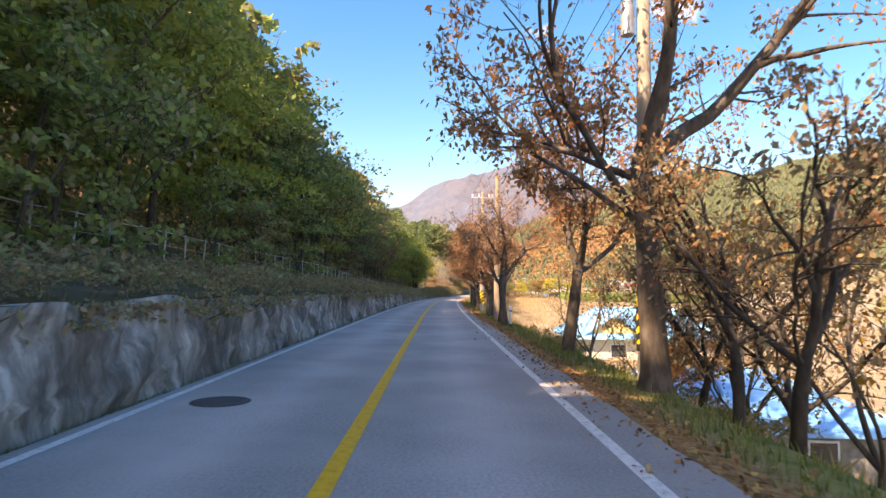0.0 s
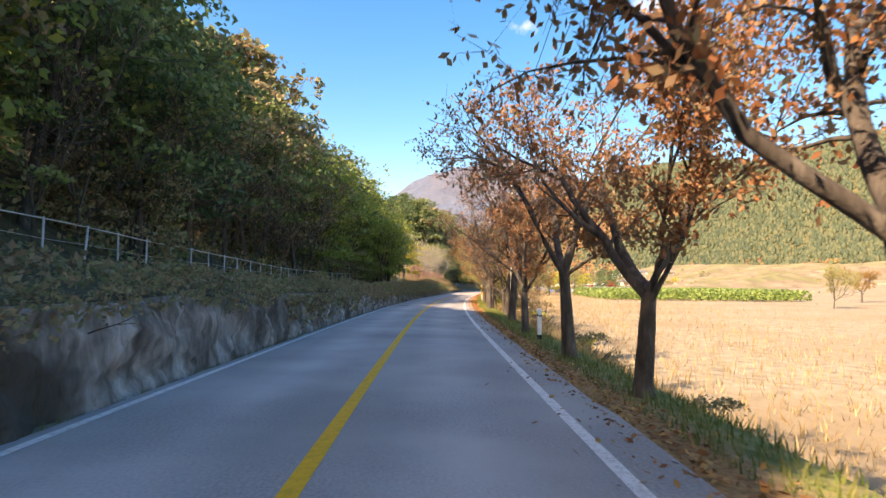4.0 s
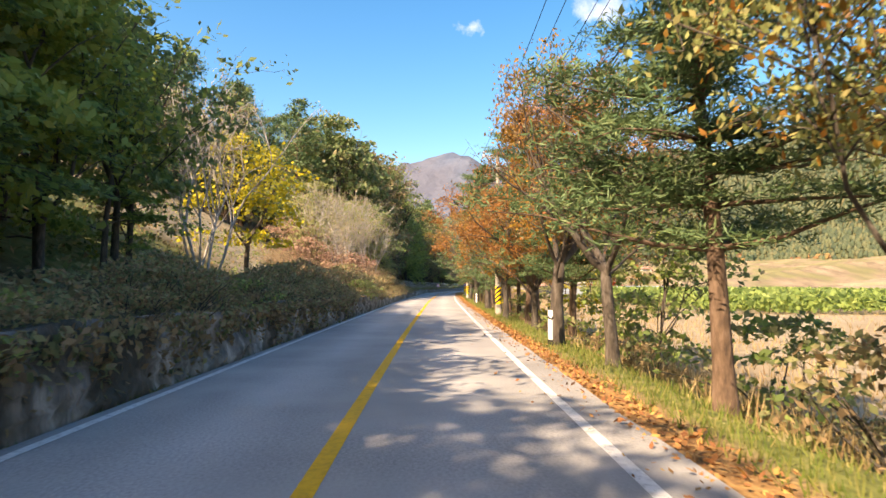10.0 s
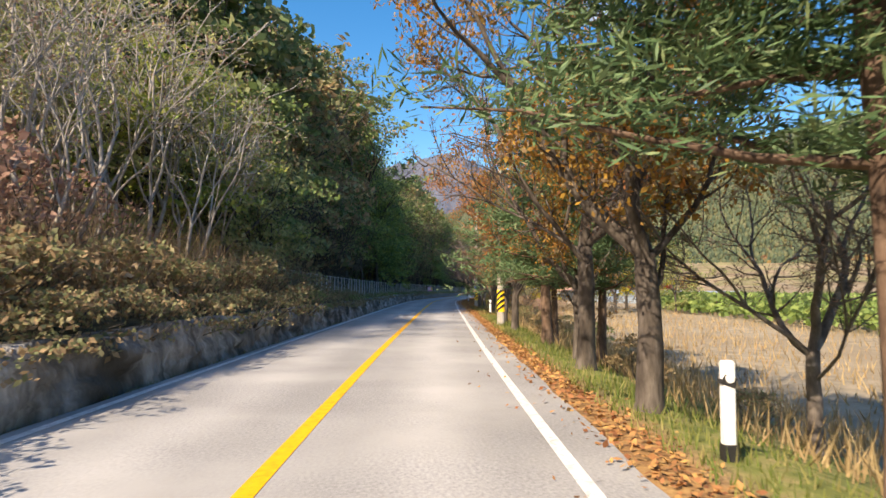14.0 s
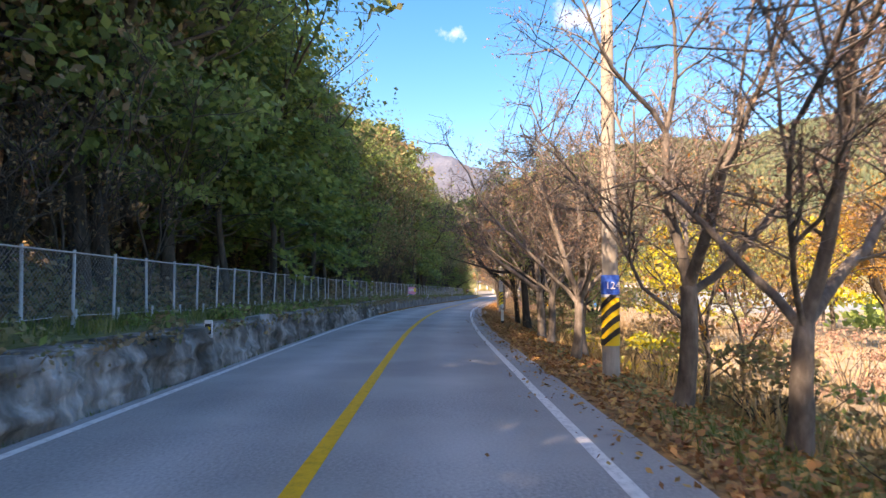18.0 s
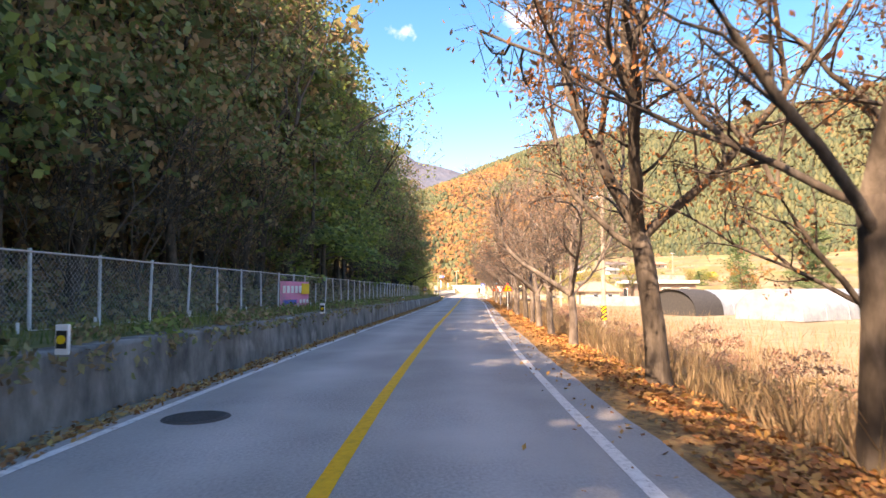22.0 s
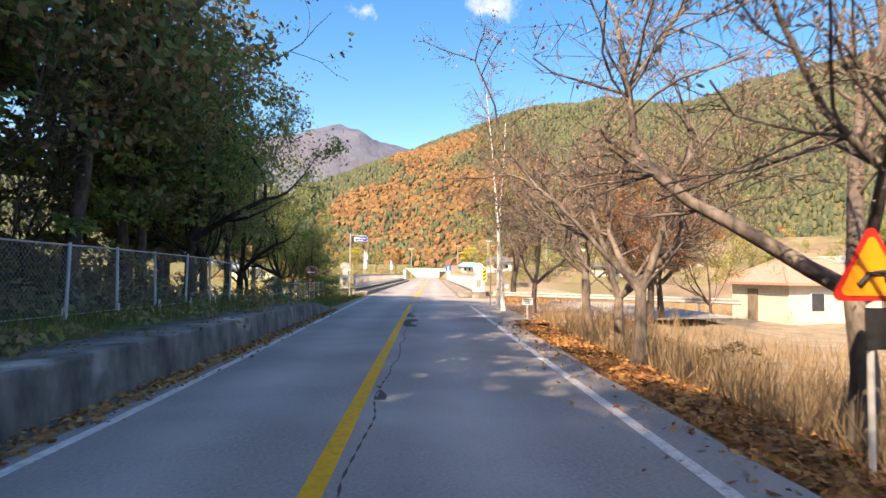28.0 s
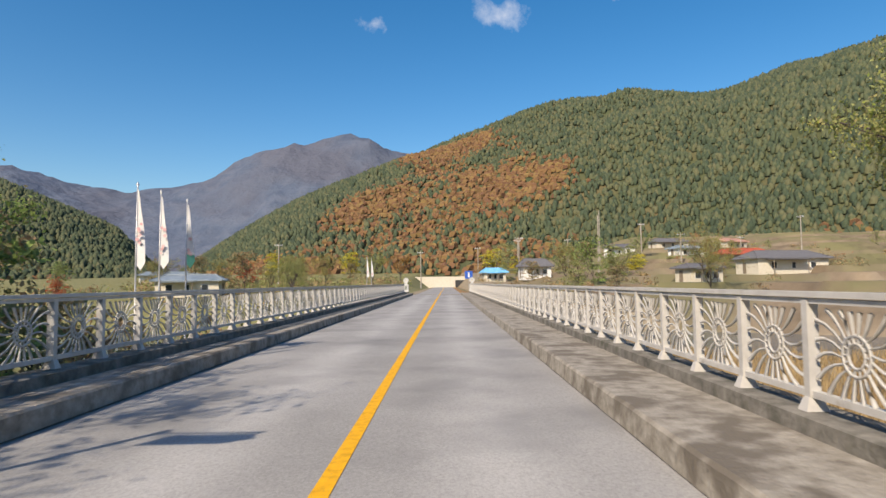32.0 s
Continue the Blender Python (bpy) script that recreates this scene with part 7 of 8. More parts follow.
# pipe fence by the river
e = thing("pipe_fence", Matrix(), "low steel pipe fence at the river bank", "fence")
ps = np.arange(361.0, 371.1, 1.0)
for z in (0.35, 0.85):
    part("rail", Geo().tube(place(ps, -7.6 + (ps - 361) * 0.1, z), 0.025, 8), M["metal"], e, smooth=True)
for s in ps:
    part("post", Geo().tube([place(s, -7.6 + (s - 361) * 0.1, -0.3)[0], place(s, -7.6 + (s - 361) * 0.1, 0.95)[0]], 0.03, 8), M["metal"], e, smooth=True)
part("notice", Geo().box(place(366.5, -7.05, 0.75)[0], (0.28, 0.02, 0.2)), M["yellow"], e)

# ---- flags on the railing ----
M["flag_print"] = material("faded_pink_print", [(0.62, 0.3, 0.32), (0.72, 0.45, 0.45), (0.78, 0.62, 0.6)], 14, 0.7, 0)
for k, (s, c2) in enumerate(((379.6, "white"), (380.5, "white"), (381.7, "green_flag"), (411.1, "white"), (413.6, "white"))):
    o = -4.75
    e = thing("banner_flag", at(s, o, 0.72), "tall white feather flag with faded red print" + (" and green foot" if c2 != "white" else ""), "flag", "feather flags")
    part("pole", Geo().tube([(0, 0, -0.55), (0, 0, 1.2), (0.01, 0, 2.68)], [0.02, 0.018, 0.012], 8), M["metal"], e, smooth=True)
    part("pole_tip", Geo().tube([(0.01, 0, 2.66), (0.01, 0, 2.7), (0.01, 0, 2.74)], [0.012, 0.03, 0.008], 8), M["metal"], e, smooth=True)
    zz_ = np.linspace(1.2 + 0.05 * k, 2.6, 11)
    fill = (zz_ - zz_[0]) / (2.6 - zz_[0])
    wv = 0.02 + 0.17 * (1 - fill) ** 0.8 * np.clip(0.35 + fill * 6, 0, 1)
    cloth = np.stack([np.c_[0.015 + wv * u, 0.025 * np.sin(zz_ * 6 + 3 * u + k) * u, zz_ + 0.1 * u * (fill - 1)] for u in (0, 0.35, 0.7, 1.0)], 1)
    part("cloth", Geo().grid(cloth[2:]), M["white"], e, smooth=True)
    part("foot_cloth", Geo().grid(cloth[:3]), M[c2], e, smooth=True)
    rf = np.random.default_rng(300 + k)
    for q in range(7):
        px, pz, pr_ = rf.uniform(0.04, 0.12), rf.uniform(1.45, 2.0), rf.uniform(0.02, 0.04)
        part("print_patch", Geo().tube([(px, -0.04, pz), (px, -0.045, pz)], pr_, 9), M["flag_print"], e)

# ---- round traffic mirror and pole at the river bank ----
e = thing("traffic_mirror", at(369.2, -7.1, float(land(369.2, -7.1)), 8), "round traffic mirror seen from behind on a rusty orange post", "traffic mirror")
M["rust"] = material("rusty_orange_paint", [(0.3, 0.12, 0.04), (0.45, 0.2, 0.07)], 8, 0.8, 0.3)
part("post", Geo().tube([(0, 0, -0.3), (0, 0, 2.4)], 0.04, 10), M["rust"], e, smooth=True)
part("back_shell", Geo().tube([(0.05, -0.02, 1.95), (0.05, -0.1, 1.95), (0.05, -0.14, 1.95)], [0.42, 0.34, 0.12], 24), M["asphalt_dark"], e, smooth=True)
part("rim", Geo().tube(np.c_[0.05 + 0.42 * np.cos(np.linspace(0, 6.2832, 29)), np.full(29, -0.02), 1.95 + 0.42 * np.sin(np.linspace(0, 6.2832, 29))], 0.03, 6, False), M["rust"], e, smooth=True)
part("bracket", Geo().box((0.05, -0.16, 1.95), (0.5, 0.03, 0.05)), M["metal"], e)
utility_pole(371.5, -11.6, 8.5, bands=False, arm=False)

# ---- houses ----
def hip_house(m, w, d, h, roof_h, over, wall_mat, roof_mat, label, gable=None, windows=((0.5, 0.5),), ridge=0.45, wing=None):
    """A house w along x, d along y, with a half-hipped roof."""
    e = thing("house", m, label, "house", "valley houses")
    part("wall", Geo().box((0, 0, h / 2 - 0.3), (w, d, h + 0.6)), M[wall_mat], e)
    x, y, rx = w / 2 + over, d / 2 + over, (w / 2) * ridge
    ev = np.array([(-x, -y, h), (x, -y, h), (x, y, h), (-x, y, h), (-rx, 0, h + roof_h), (rx, 0, h + roof_h)])
    lo = ev[:4] - np.array([0, 0, 0.14])
    gm = Geo().add(np.r_[ev, lo], [(0, 1, 5, 4), (2, 3, 4, 5), (0, 1, 7, 6), (1, 2, 8, 7), (2, 3, 9, 8), (3, 0, 6, 9), (6, 7, 8, 9)])
    gm.f.append(np.array([(1, 2, 5), (3, 0, 4)]))
    part("roof", gm, M[roof_mat], e)
    part("ridge_cap", Geo().tube([(-rx - 0.1, 0, h + roof_h), (rx + 0.1, 0, h + roof_h)], 0.1, 8), M[roof_mat], e)
    for a, b in ((0, 4), (3, 4), (1, 5), (2, 5)):
        part("hip_cap", Geo().tube([ev[a] + [0, 0, 0.03], ev[b] + [0, 0, 0.03]], 0.07, 6), M[roof_mat], e)
    if gable:
        for sx in (-1, 1):
            g0 = rx * 1.05
            t = Geo()
            v = np.array([(sx * (g0 + 0.45), -y * 0.42, h + roof_h * 0.5), (sx * (g0 + 0.45), y * 0.42, h + roof_h * 0.5), (sx * (g0 + 0.45), 0, h + roof_h * 1.0)])
            t.add(np.r_[v, v - [sx * 0.6, 0, 0]], [(0, 1, 2), (5, 4, 3)])
            part("gable", t, M[gable], e, "yellow gable board")
            for q in (0, 1):
                part("barge_board", Geo().tube([v[q] + [sx * 0.05, 0, -0.02], v[2] + [sx * 0.05, 0, 0.06]], 0.09, 6), M[roof_mat], e)
    if wing:
        # a small front gable sitting on the slope that faces the road
        wx, ww, rise = wing
        fy, bz = -y * 0.86, h + roof_h * 0.16
        v = np.array([(wx - ww / 2, fy, bz), (wx + ww / 2, fy, bz), (wx, fy, bz + rise)])
        back = v.copy()
        back[:, 1] = -0.1 * y
        part("gable", Geo().add(np.r_[v * [1, 1, 1], v + [0, 0.3, 0]], [(0, 1, 2), (5, 4, 3)]), M["gable_yellow"], e, "yellow gable board")
        ext = np.array([0, -0.35, 0.03])
        for q in (0, 1):
            sx = -1 if q == 0 else 1
            a_, b_ = v[q] + ext + [sx * 0.35, 0, -0.2], v[2] + ext
            c_, d_ = back[2] + [0, 0, 0.03], back[q] + [sx * 0.35, 0, -0.17]
            r_ = np.array([a_, b_, c_, d_])
            part("gable_roof", Geo().add(np.r_[r_, r_ - [0, 0, 0.12]], [(0, 1, 2, 3), (7, 6, 5, 4), (0, 1, 5, 4), (1, 2, 6, 5), (2, 3, 7, 6), (3, 0, 4, 7)]), M[roof_mat], e)
    for k, (fx, fw) in enumerate(windows):
        for sy in (-1, 1):
            wx = (fx - 0.5) * w
            fr = part("window", Geo().box((wx, sy * (d / 2 + 0.02), h * 0.52), (fw * 2.0 + 0.14, 0.06, 1.14)), M["white"], e)
            part("pane", Geo().box((wx, sy * (d / 2 + 0.045), h * 0.52), (fw * 2.0, 0.04, 1.0)), M["glass_dark"], fr)
    for sx in (-1, 1):
        part("door", Geo().box((sx * (w / 2 + 0.02), 0.1 * d, 0.95), (0.06, 0.9, 1.9)), M["wood"], e)
    return e


def pm(s, o, z, turn=0):
    return at(s, o, z, turn)


hip_house(pm(53.2, 18.2, -4.5, 4), 11.0, 7.0, 2.35, 2.3, 0.8, "plaster", "blue_roof", "single-storey house with a bright blue tiled roof and yellow gable", None, ((0.25, 0.6), (0.7, 0.8)), 0.62, wing=(-3.2, 4.6, 1.4))
hip_house(pm(24.0, 12.9, -4.4, -3), 4.2, 11.6, 1.9, 1.0, 0.6, "concrete", "blue_roof", "low shed with a bright blue sheet roof below the bank", None, ((0.5, 0.4),))
hip_house(pm(365.2, 23.8, float(land(365.2, 23.8)), 8), 6.0, 5.0, 2.3, 1.5, 0.5, "plaster", "roof_terracotta", "white cottage with a pale red tin roof", None, ((0.3, 0.4), (0.72, 0.4)))
# flat-roofed brick house with a wide white eave
e = thing("house", pm(370.0, 35.5, -1.0, 8) @ Matrix.Diagonal((0.8, 1, 1.3, 1)), "long brown brick house with a flat white-edged roof", "house", "valley houses")
part("wall", Geo().box((0, 0, 1.2), (14, 7, 3.0)), M["brickwall"], e)
part("roof_slab", bevelled((15.2, 8.4, 0.45), 0.05), M["white"], e, m=pose(0, 0, 2.7))
part("upper_roof", bevelled((7, 5.5, 0.7), 0.05), M["concrete"], e, m=pose(2, 0.5, 3.15))
for x in (-4.5, 0.2, 4.4):
    for sy in (-1, 1):
        wn_ = part("window", Geo().box((x, sy * 3.53, 1.45), (2.1, 0.08, 1.4)), M["white"], e)
        part("pane", Geo().box((x - 0.5, sy * 3.56, 1.45), (0.92, 0.06, 1.24)), M["glass_dark"], wn_)
        part("pane", Geo().box((x + 0.5, sy * 3.56, 1.45), (0.92, 0.06, 1.24)), M["glass_dark"], wn_)
for sx in (-1, 1):
    wn_ = part("window", Geo().box((sx * 7.03, 0.6, 1.45), (0.08, 1.8, 1.3)), M["white"], e)
    part("pane", Geo().box((sx * 7.06, 0.6, 1.45), (0.06, 1.6, 1.1)), M["glass_dark"], wn_)
e = thing("corrugated_fence", pm(352.0, 19.0, -1.1, 8), "pale corrugated sheet fence round the yard", "fence")
for k in range(16):
    part("sheet", Geo().grid(np.array([[(k * 0.8 + 0.1 * j, 0.03 * (j % 2), z) for j in range(9)] for z in (0, 1.5)])), M["film"], e)

# ---- greenhouses ----
def greenhouse(s, o, length, width, h, turn, dark=0):
    e = thing("greenhouse", pm(s, o, float(land(s, o)), turn), "long vinyl greenhouse tunnel with pale film" + ("; black cloth end" if dark else ""), "greenhouse", "greenhouses")
    a = np.linspace(0, np.pi, 13)
    prof = np.c_[width / 2 * np.cos(a), 0 * a, h * np.sin(a) ** 0.75]
    ys = np.linspace(0, length, 13)
    v = np.stack([prof + np.array([0, y, 0]) for y in ys], 0)
    part("film", Geo().grid(v), M["film"], e, smooth=True)
    for y in (0, length):
        t = Geo()
        t.v.append(prof + np.array([0, y, 0]))
        t.n = 13
        t.f.append(np.array([list(range(13))]))
        part("end_sheet", t, M["shade_cloth" if dark and y == 0 else "film"], e)
    hoop = Geo().tube(prof * 1.012, 0.025, 5, False).mesh("hoop", M["metal"], True)
    for y in np.linspace(0, length, 10):
        part("hoop", hoop, None, e, m=pose(0, y, 0))
    part("side_rail", Geo().tube([(-width / 2 - 0.03, 0, h * 0.45), (-width / 2 - 0.03, length, h * 0.45)], 0.025, 6), M["metal"], e)
    if dark:
        k = 3
        part("shade_cloth", Geo().grid(v[:k] * np.array([1.02, 1, 1.03]) - np.array([0, 0.3, 0])), M["shade_cloth"], e, smooth=True)


greenhouse(311.8, 27.0, 32, 6.0, 2.7, -58)
greenhouse(321.1, 22.0, 26, 6.0, 2.6, -58, 1)
greenhouse(298.6, 33.0, 32, 6.0, 2.7, -58)
e = thing("water_barrel", pm(317.1, 19.0, float(land(317.1, 19.0))), "large blue plastic water barrel", "barrel")
part("body", Geo().tube([(0, 0, 0), (0, 0, 0.1), (0, 0, 0.6), (0, 0, 1.1), (0, 0, 1.2)], [0.6, 0.66, 0.7, 0.66, 0.5], 20), M["plastic_blue"], e, smooth=True)
part("lid", Geo().tube([(0, 0, 1.2), (0, 0, 1.27)], [0.42, 0.4], 16), M["plastic_blue"], e)

# ---- terraced slope and farmhouses beyond the river ----
O_B = (49.8, 362.7)
M["terrace"] = material("bare_terrace_soil", [(0.13, 0.1, 0.066), (0.22, 0.17, 0.115), (0.31, 0.25, 0.175)], 0.12, 0.95, 0, 10, second=(0.06, (0.16, 0.15, 0.075), 0.42, 0.58))


def terrace(x, y):
    """Height of the stepped plots that climb from the river bank to the wood."""
    x, y = np.asarray(x, float), np.asarray(y, float)
    d, a = np.hypot(x - O_B[0], y - O_B[1]), np.degrees(np.arctan2(x - O_B[0], y - O_B[1]))
    z = 0.5 + np.clip(d - 86, 0, 400) * 0.1
    z = np.floor(z / 1.3 + 0.35 * np.sin(a * 0.5 + d * 0.012)) * 1.3 + 0.4 * ((z / 1.3) % 1)
    return np.clip(z, 0.3, 40) * np.interp(a, [17, 21, 27, 34, 74, 84], [0.0, 0.3, 0.65, 1.0, 1.0, 0.0]) - 0.35


def beyond(s, o):
    q = place(s, o, 0.0)[0]
    return max(float(land(s, o)), float(terrace(q[0], q[1])))


ta, td = np.meshgrid(np.radians(np.linspace(16, 85, 120)), np.r_[70.0, np.arange(84, 325, 1.6)], indexing="ij")
tx, ty = O_B[0] + np.sin(ta) * td, O_B[1] + np.cos(ta) * td
tagged(part("terraces", Geo().grid(np.stack([tx, ty, np.where(td < 80, -6.0, terrace(tx, ty))], -1)[:, ::-1]), M["terrace"]), "bare buff terraced plots climbing to the foot of the hill", "terraces", kind="structure")
for s, o, z, tr, w, d, h, rh, wm, rm, lb in (
        (461, 40, 0, 12, 5.5, 4, 2.5, 0.9, "plaster", "roof_grey", "small white shed with a grey roof beyond the river"),
        (472, 59, 0, 8, 13, 6, 2.8, 1.8, "plaster", "roof_grey", "farmhouse with a dark tiled roof beyond the river"),
        (500, 66, 0, 0, 10, 5, 2.6, 1.6, "brickwall", "roof_red", "farmhouse with a red tin roof on the rise"),
        (551, 54, 0, -15, 9, 5, 2.6, 1.4, "white", "roof_grey", "pale house at the foot of the hill"),
        (556, 71, 0, 10, 11, 5, 2.4, 1.6, "plaster", "roof_grey", "grey-roofed house at the foot of the hill"),
        (497.5, 20, 0, 5, 6, 5, 2.6, 2.2, "white", "roof_grey", "white shed with a steep grey roof by the road"),
        (508, 12, 0, 5, 5, 4, 2.2, 1.4, "plaster", "blue_roof", "small blue-roofed shed by the road"),
        (560, 92, 0, 25, 9, 6, 2.6, 1.6, "plaster", "roof_terracotta", "small buff house high on the terraces"),
        (520, 62, 0, 20, 8, 4, 2.2, 1.0, "white", "film", "long pale vinyl shed on the terraces"),
        (459.1, -38, -1.2, 10, 9, 5, 2.6, 1.2, "plaster", "film", "pale sheds across the river flats"),
        (499.1, -60, -1.0, 30, 12, 5, 2.4, 1.0, "white", "film", "long white shed across the river flats")):
    hs = hip_house(pm(s, o, beyond(s, o) + 0.05, tr), w, d, h * 0.92, rh * 0.75, 0.6, wm, rm, lb, None, ((0.22, 0.45), (0.5, 0.3), (0.78, 0.45)), 0.78)
    part("porch_roof", bevelled((w * 0.55, 1.5, 0.12), 0.03), M[rm], hs, m=pose(-w * 0.12, -d / 2 - 0.9, h * 0.8))
    for px in (-w * 0.36, w * 0.12):
        part("porch_post", Geo().tube([(px, -d / 2 - 1.5, -0.2), (px, -d / 2 - 1.5, h * 0.8)], 0.06, 6), M["wood"], hs)
# far poles
for s, o, h in ((529.1, -6, 10), (527.6, 20, 10), (500, 17, 9.5), (523.7, 41, 15), (490, 32, 12), (521, 51, 9), (506, 83, 9), (512, 72, 6), (540, 36, 8), (555, 62, 8), (498, 52, 7), (539.1, 10, 9), (499.1, -36, 9)):
    utility_pole(s, o, h, bands=False, z0=beyond(s, o), arm=h < 11)
e = thing("route_sign", pm(483.1, 5.2, 0.3), "blue square road sign on a post beyond the bridge", "road sign")
part("post", Geo().tube([(0, 0.05, -0.5), (0, 0.05, 3.2)], 0.05, 8), M["metal"], e)
part("board", bevelled((1.5, 0.04, 1.5), 0.01), M["blue"], e, m=pose(0, 0, 2.0))
part("symbol", Geo().box((0, -0.03, 2.75), (0.3, 0.02, 0.9)), M["white"], e)
e = thing("far_wall", pm(579.1, 0, 0.0), "buff concrete abutment across the end of the road", "wall", kind="structure")
part("face", Geo().box((-4, 0, 1.5), (46, 1.0, 4.5)), M["plaster"], e)
# thin black panel on the face paints in the dark of a passage
part("opening_dark", Geo().box((6, -0.52, 1.0), (4, 0.1, 3)), M["shade_cloth"], e)

# ---- trees on the terraces ----
rt = np.random.default_rng(98)
for k in range(16):
    s, o = rt.uniform(480, 585), rt.uniform(25, 120)
    plant(["young1", "willow", "locust"][rt.choice(3)], s, o, rt.uniform(0.4, 0.8), dz=beyond(s, o) - float(land(s, o)) - 0.1, group="trees on the terraces")

# ---- scrub along the river ----
r9 = np.random.default_rng(97)
scrub = [(r9.uniform(386, 398) if k % 3 == 0 else r9.uniform(444, 520), -r9.uniform(7, 62), r9.uniform(1.0, 2.6), r9.uniform(0.8, 2.6)) for k in range(230)]
thicket("riverside_scrub", "brown and green scrub along the river flats", ("leaf_dull", "leaf_brown", "leaf_willow", "dry_grass"), scrub, 80, 0.42, 98)
scrub = [(r9.uniform(446, 560), r9.uniform(8, 100), r9.uniform(0.6, 1.6), r9.uniform(0.4, 1.5)) for k in range(120)]
thicket("field_scrub", "dry weeds and low bushes between the farmhouses", ("dry_grass", "leaf_brown", "leaf_dull"), scrub, 60, 0.36, 99, np.array([beyond(q[0], q[1]) - float(land(q[0], q[1])) for q in scrub]))

# ---- water ----
wv_ = np.stack([place(np.linspace(388, 446, 20), o, -4.25) for o in (160, 60, 20, 0, -20, -60, -160)], 1)
M["water"] = material("river_water", [(0.05, 0.08, 0.1), (0.1, 0.14, 0.17)], 0.6, 0.12, 0.4, 6, spec=0.5, bump_scale=3, dist=0.05)
tagged(part("river", Geo().grid(wv_), M["water"]), "shallow blue river water under the bridge", "river", kind="structure")

# ---- crop block in the fields ----
rng = np.random.default_rng(91)
n = 26000
cs, co = rng.uniform(186.4, 264.8, n), rng.uniform(31, 76, n)
cz = land(cs, co) + rng.uniform(0.4, 2.6, n) * np.where(rng.random(n) < 0.6, 1, 0.8)
cp = place(cs, np.round(co / 2.2) * 2.2 + rng.normal(0, 0.4, n), cz)
nr = unit(rng.normal(0, 1, (n, 3)) + np.array([0, 0, 0.6]))
ca_ = unit(np.cross(nr, rng.normal(0, 1, (n, 3))))
tagged(part("crop_rows", Geo().quads(cp, ca_ * 0.35, np.cross(nr, ca_) * 0.3), M["leaf_green"]), "block of leafy green crop rows in the field", "crops", kind="stuff")
for s, o, key, sc in ((246.7, 14, "yellow1", 1.1), (250.3, 19, "gold2", 1.2), (256.3, 15, "yellow1", 1.0), (259.9, 22, "willow", 1.2), (253.9, 26, "yellow1", 1.4), (264.8, 28, "gold1", 1.2), (242.0, 22, "gold1", 1.1), (272.3, 34, "yellow1", 1.3), (244.4, 30, "willow", 1.4), (233.9, 13, "bushred", 1.0), (238.6, 11, "bushred", 0.9), (229.3, 12, "bushred", 0.8), (304.7, 40, "pine2", 0.8), (321.1, 46, "pine2", 0.85), (335.5, 44, "pine1", 1.1), (344.8, 40, "pine2", 0.8), (327.9, 52, "gold1", 1.0), (352.7, 44, "gold1", 0.9), (313.0, 44, "redtree", 1.3), (305.9, 36, "redtree", 1.0), (60, 14, "sapling", 1.2), (66, 17, "bushyellow", 1.6), (72, 26, "yellow1", 0.8), (366.2, 30, "acacia", 0.9), (360.5, 16, "gold2", 0.9), (351.3, 9.6, "russet2", 0.7), (447.1, 18, "willow", 0.8), (458.1, 75, "pine1", 0.8), (464.1, 84, "gold1", 0.8),
                      (149.2, 60, "gold2", 1), (117.8, 70, "willow", 1), (186.4, 85, "gold1", 1), (73.6, 55, "yellow1", 0.7), (54.8, 22, "gold2", 0.9), (449.1, -20, "acacia", 0.7), (459.1, -26, "willow", 0.8), (471.1, -20, "gold2", 0.9), (489.1, -14, "acacia", 0.8), (444.1, -12, "willow", 0.6), (509.1, -10, "gold1", 0.9)):
    plant(key, s, o, sc)
for s, o in ((12.5, 7.4), (15, 8.6), (20, 8.4), (8.6, 7.2), (24, 7.0)):
    plant("sapling", s, o, 1.3)
    plant("bush2", s + 1.2, o - 0.8, 0.9)
rng = np.random.default_rng(93)
for k in range(46):
    s, o = rng.uniform(450, 540), rng.uniform(10, 95) if k % 3 else rng.uniform(-75, -12)
    plant(["gold2", "willow", "yellow1", "young2", "young1", "redtree", "sapling"][k % 7], s, o, rng.uniform(0.8, 1.4), rng.uniform(0, 360), -0.15)
for p in PROTO:
    if p not in COUNT:
        bpy.data.objects.remove(PROTO[p])

